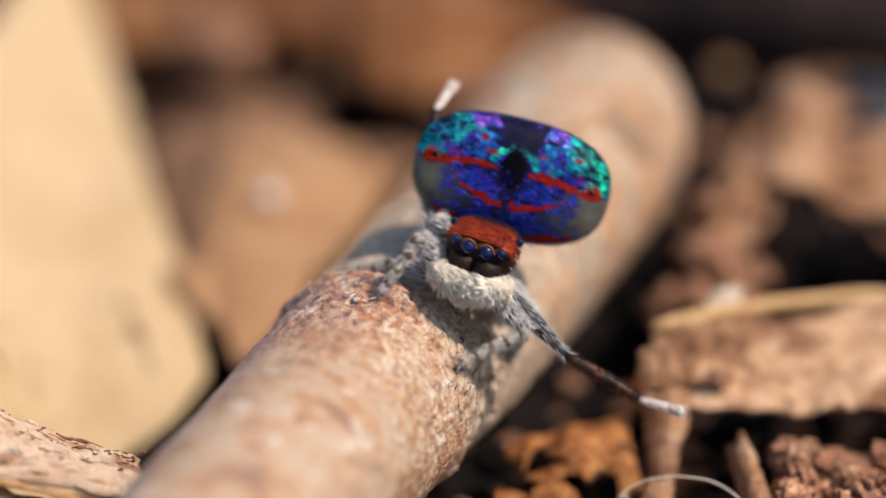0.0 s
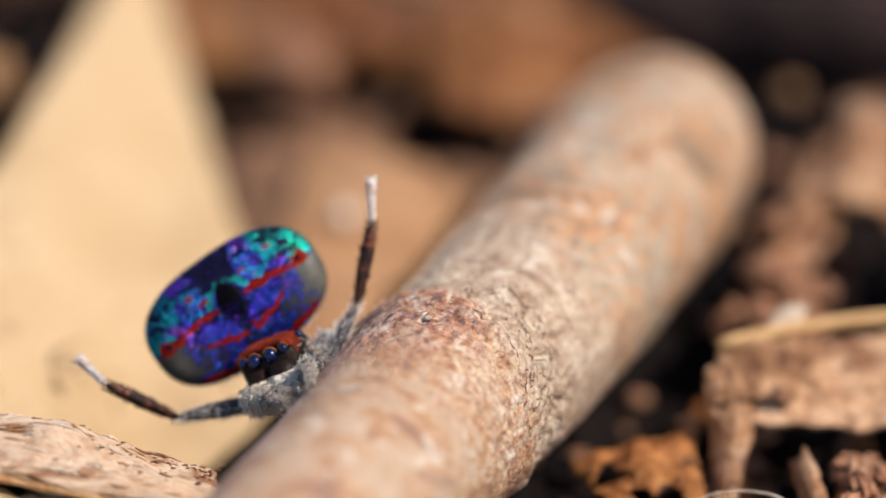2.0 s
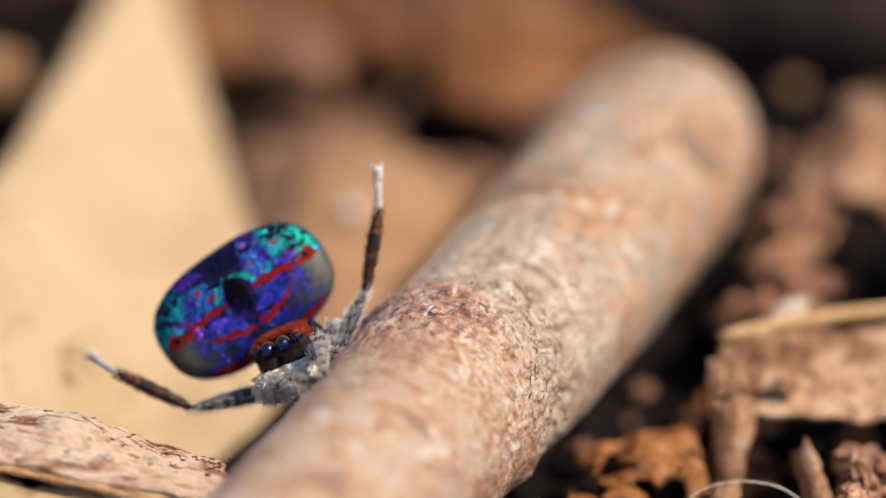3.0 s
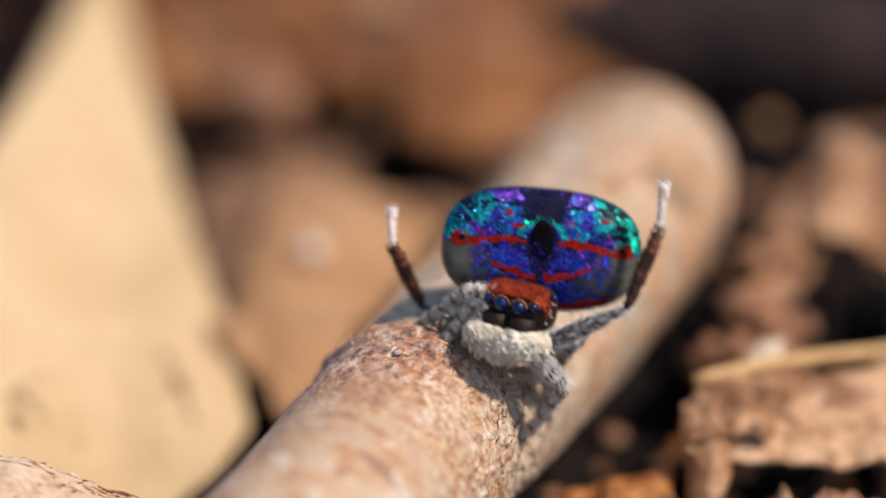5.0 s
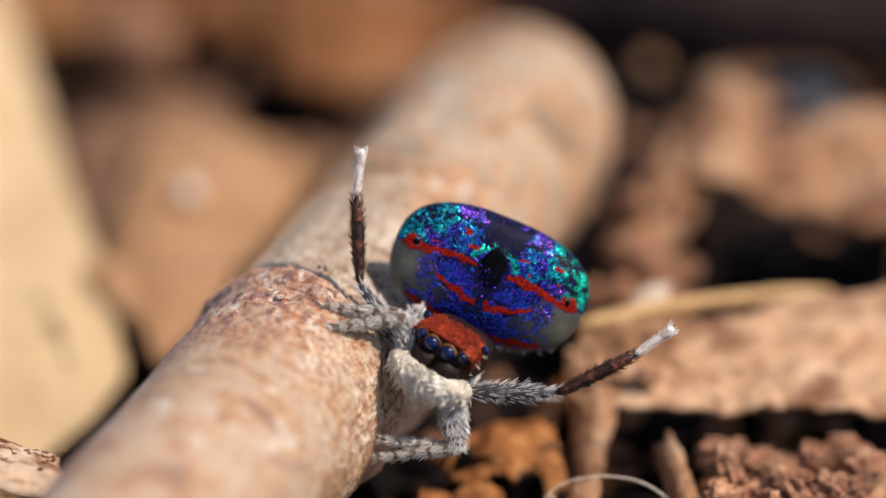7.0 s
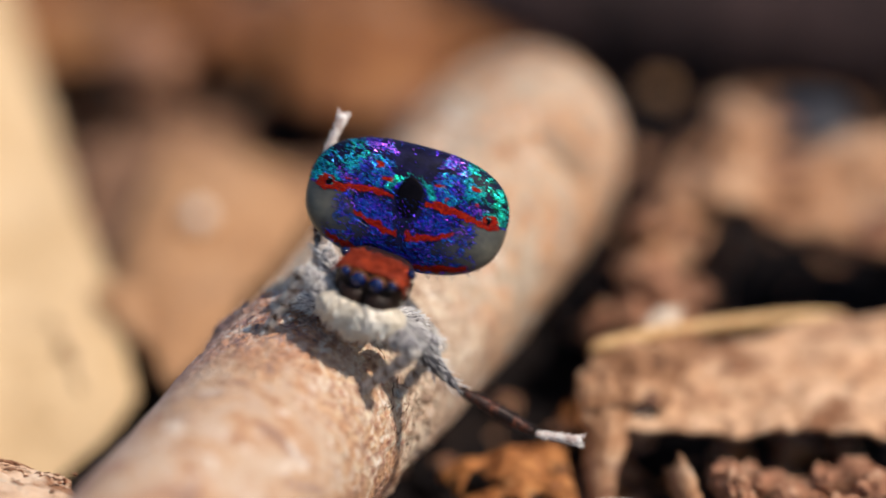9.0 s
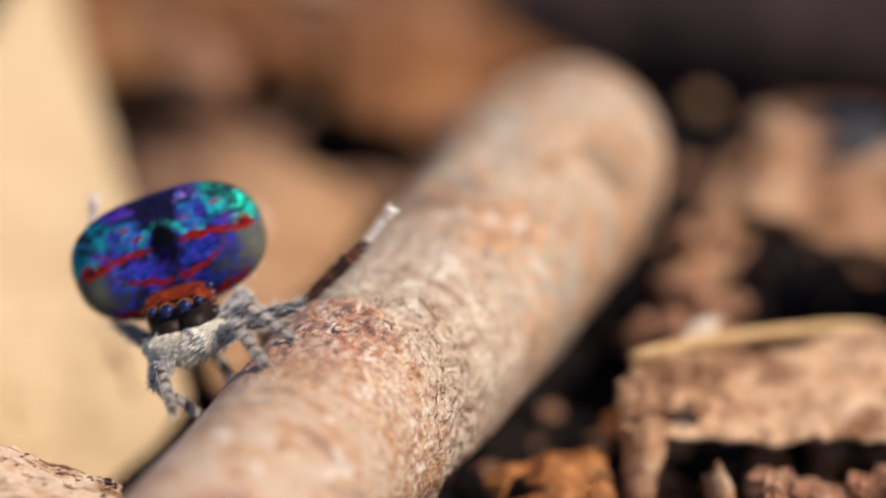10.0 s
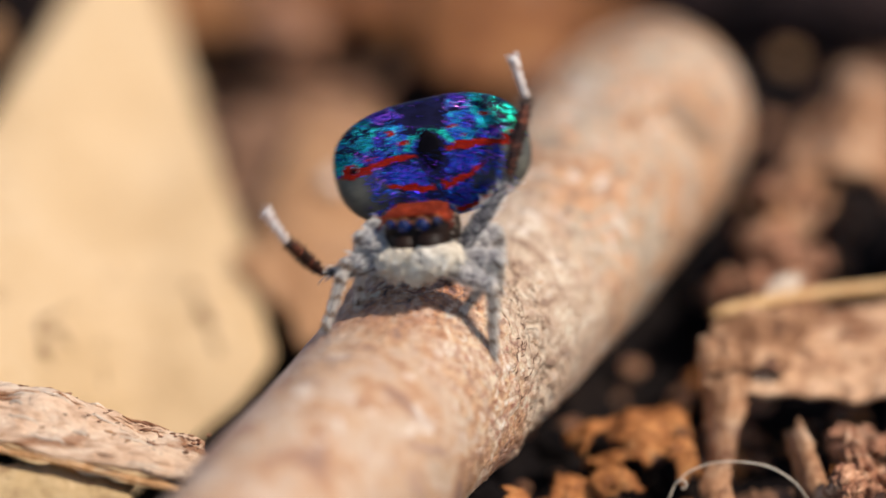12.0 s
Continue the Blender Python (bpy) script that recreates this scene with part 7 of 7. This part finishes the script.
    walk(parts["lower_rear_L"], [
        (0.00, mm(-1.06, 0.94, 0.85, 148.3, 21.4, -130.8)),
        (0.50, mm(-1.44, 1.52, -0.04, -167.3, 19.8, -130.5)),
        (0.75, mm(-1.00, 1.89, -0.40, -153.2, 13.7, -132.8)),
        (1.00, mm(-0.37, 1.89, -0.65, -139.2, 8.4, -136.4)),
        (1.50, mm(-0.56, 1.92, 0.41, -155.3, 18.4, -129.8)),
        (2.00, mm(-0.58, 2.01, 0.17, -150.5, 13.0, -132.7)),
        (2.50, mm(-0.81, 1.98, 0.15, -150.4, 15.7, -131.1)),
        (3.20, mm(-0.81, 1.98, 0.15, -150.4, 15.7, -131.1)),
        (4.30, mm(-1.38, 1.58, 0.12, -171.3, 21.0, -129.2)),
        (4.50, mm(-1.38, 1.38, 0.40, 173.3, 19.6, -129.2)),
        (5.00, mm(-0.78, 0.55, 0.89, 136.8, 31.0, -135.0)),
        (5.50, mm(-1.14, 1.16, 0.77, 170.4, 31.2, -135.2)),
        (6.00, mm(-1.16, 1.24, 0.73, 173.3, 29.8, -134.9)),
        (6.50, mm(-1.17, 1.25, 0.72, 173.4, 29.5, -134.9)),
        (7.00, mm(-1.16, 1.19, 0.75, 169.8, 29.7, -134.9)),
        (8.10, mm(-1.16, 1.19, 0.75, 169.8, 29.7, -134.9)),
        (8.80, mm(-1.01, 0.87, 0.87, 147.5, 24.1, -132.5)),
        (9.00, mm(-1.23, 1.14, 0.70, 157.6, 18.6, -129.4)),
        (9.50, mm(-1.38, 1.60, 0.04, -167.2, 20.9, -129.6)),
        (9.75, mm(-0.65, 2.04, -0.08, -160.2, 8.3, -133.4)),
        (10.00, mm(0.17, 1.82, -0.21, -152.4, -3.7, -138.7)),
        (10.50, mm(0.15, 1.71, 0.36, -156.9, 15.7, -129.5)),
        (11.00, mm(-0.42, 2.00, 0.23, -151.7, 11.2, -131.7)),
        (11.50, mm(-1.25, 1.75, -0.13, -150.0, 18.9, -127.3)),
        (12.00, mm(-1.18, 1.08, 0.75, 154.1, 19.1, -127.3)),
    ])
    walk(parts["upper_rear_R"], [
        (0.00, mm(0.50, 0.95, -0.10, -52.1, -159.0, -42.6)),
        (0.25, mm(0.50, 0.95, -0.10, 79.5, -26.5, 141.9)),
        (0.50, mm(0.50, 0.95, -0.10, 45.3, -29.3, 135.7)),
        (1.00, mm(0.50, 0.95, -0.10, 49.8, -30.7, 134.0)),
        (1.50, mm(0.50, 0.95, -0.10, 49.9, -14.9, 154.0)),
        (2.00, mm(0.50, 0.95, -0.10, 25.6, -23.1, 147.3)),
        (2.50, mm(0.50, 0.95, -0.10, 16.5, -26.6, 145.9)),
        (3.20, mm(0.50, 0.95, -0.10, 16.5, -26.6, 145.9)),
        (4.30, mm(0.50, 0.95, -0.10, 21.4, -27.9, 145.4)),
        (4.50, mm(0.50, 0.95, -0.10, 35.3, -32.2, 142.7)),
        (5.00, mm(0.50, 0.95, -0.10, 80.4, -28.0, 150.3)),
        (5.50, mm(0.50, 0.95, -0.10, 76.9, -18.8, -162.4)),
        (6.00, mm(0.50, 0.95, -0.10, 73.0, -17.3, -156.5)),
        (6.50, mm(0.50, 0.95, -0.10, 72.6, -16.9, -155.4)),
        (7.00, mm(0.50, 0.95, -0.10, 77.1, -17.3, -156.9)),
        (8.10, mm(0.50, 0.95, -0.10, 77.1, -17.3, -156.9)),
        (8.45, mm(0.50, 0.95, -0.10, 94.5, -18.7, -176.5)),
        (8.80, mm(0.50, 0.95, -0.10, 111.2, -14.5, 164.6)),
        (9.00, mm(0.50, 0.95, -0.10, 111.4, -9.0, 150.2)),
        (9.50, mm(0.50, 0.95, -0.10, 112.2, 10.3, 104.7)),
        (9.75, mm(0.50, 0.95, -0.10, 80.8, 10.5, 103.2)),
        (10.00, mm(0.50, 0.95, -0.10, 49.4, 9.8, 101.9)),
        (10.50, mm(0.50, 0.95, -0.10, 49.7, 13.3, 106.0)),
        (11.00, mm(0.50, 0.95, -0.10, 37.4, 11.2, 104.0)),
        (11.50, mm(0.50, 0.95, -0.10, 25.7, -9.1, 91.6)),
        (12.00, mm(0.50, 0.95, -0.10, 66.9, 14.4, 115.7)),
    ])
    walk(parts["lower_rear_R"], [
        (0.00, mm(0.91, 1.75, -0.73, -45.2, -156.5, -35.5)),
        (0.25, mm(1.24, 1.75, 0.08, 147.8, -21.5, 143.7)),
        (0.50, mm(1.32, 1.25, 0.57, 160.8, -14.9, 140.4)),
        (1.00, mm(1.36, 1.27, 0.51, 161.8, -13.7, 139.9)),
        (1.50, mm(1.03, 1.63, 0.58, -170.7, -29.7, 141.3)),
        (2.00, mm(1.08, 1.14, 0.81, 170.6, -37.9, 141.3)),
        (2.50, mm(1.07, 0.94, 0.84, 165.0, -44.5, 143.2)),
        (3.20, mm(1.07, 0.94, 0.84, 165.0, -44.5, 143.2)),
        (4.30, mm(1.12, 1.01, 0.81, 152.1, -17.6, 131.0)),
        (4.50, mm(1.27, 1.16, 0.66, 159.1, -16.8, 130.6)),
        (5.00, mm(1.11, 1.85, 0.06, -163.7, -23.8, 130.9)),
        (5.50, mm(0.25, 2.00, 0.14, -154.2, -14.6, 134.7)),
        (6.00, mm(0.17, 1.95, 0.21, -155.6, -15.8, 134.1)),
        (6.50, mm(0.15, 1.94, 0.21, -155.7, -15.7, 134.1)),
        (7.00, mm(0.15, 1.96, 0.13, -154.2, -12.4, 135.7)),
        (8.10, mm(0.15, 1.96, 0.13, -154.2, -12.4, 135.7)),
        (8.45, mm(0.40, 2.04, -0.18, 178.1, -27.8, 132.2)),
        (8.80, mm(0.68, 1.97, -0.48, 145.6, -42.9, 138.3)),
        (9.00, mm(0.95, 1.87, -0.50, 140.0, -35.4, 130.9)),
        (9.50, mm(1.50, 1.14, -0.51, 132.1, -3.7, 99.7)),
        (9.75, mm(1.55, 1.23, 0.07, 152.0, -12.8, 106.9)),
        (10.00, mm(1.29, 1.24, 0.61, 171.7, -23.8, 110.7)),
        (10.50, mm(1.26, 1.34, 0.59, -176.9, -25.4, 110.8)),
        (11.00, mm(1.11, 1.28, 0.76, -168.1, -32.6, 109.7)),
        (11.50, mm(0.98, 0.81, 0.88, 160.5, -41.3, 110.4)),
        (12.00, mm(1.37, 1.49, 0.32, -175.1, -21.3, 107.4)),
    ])


motions()
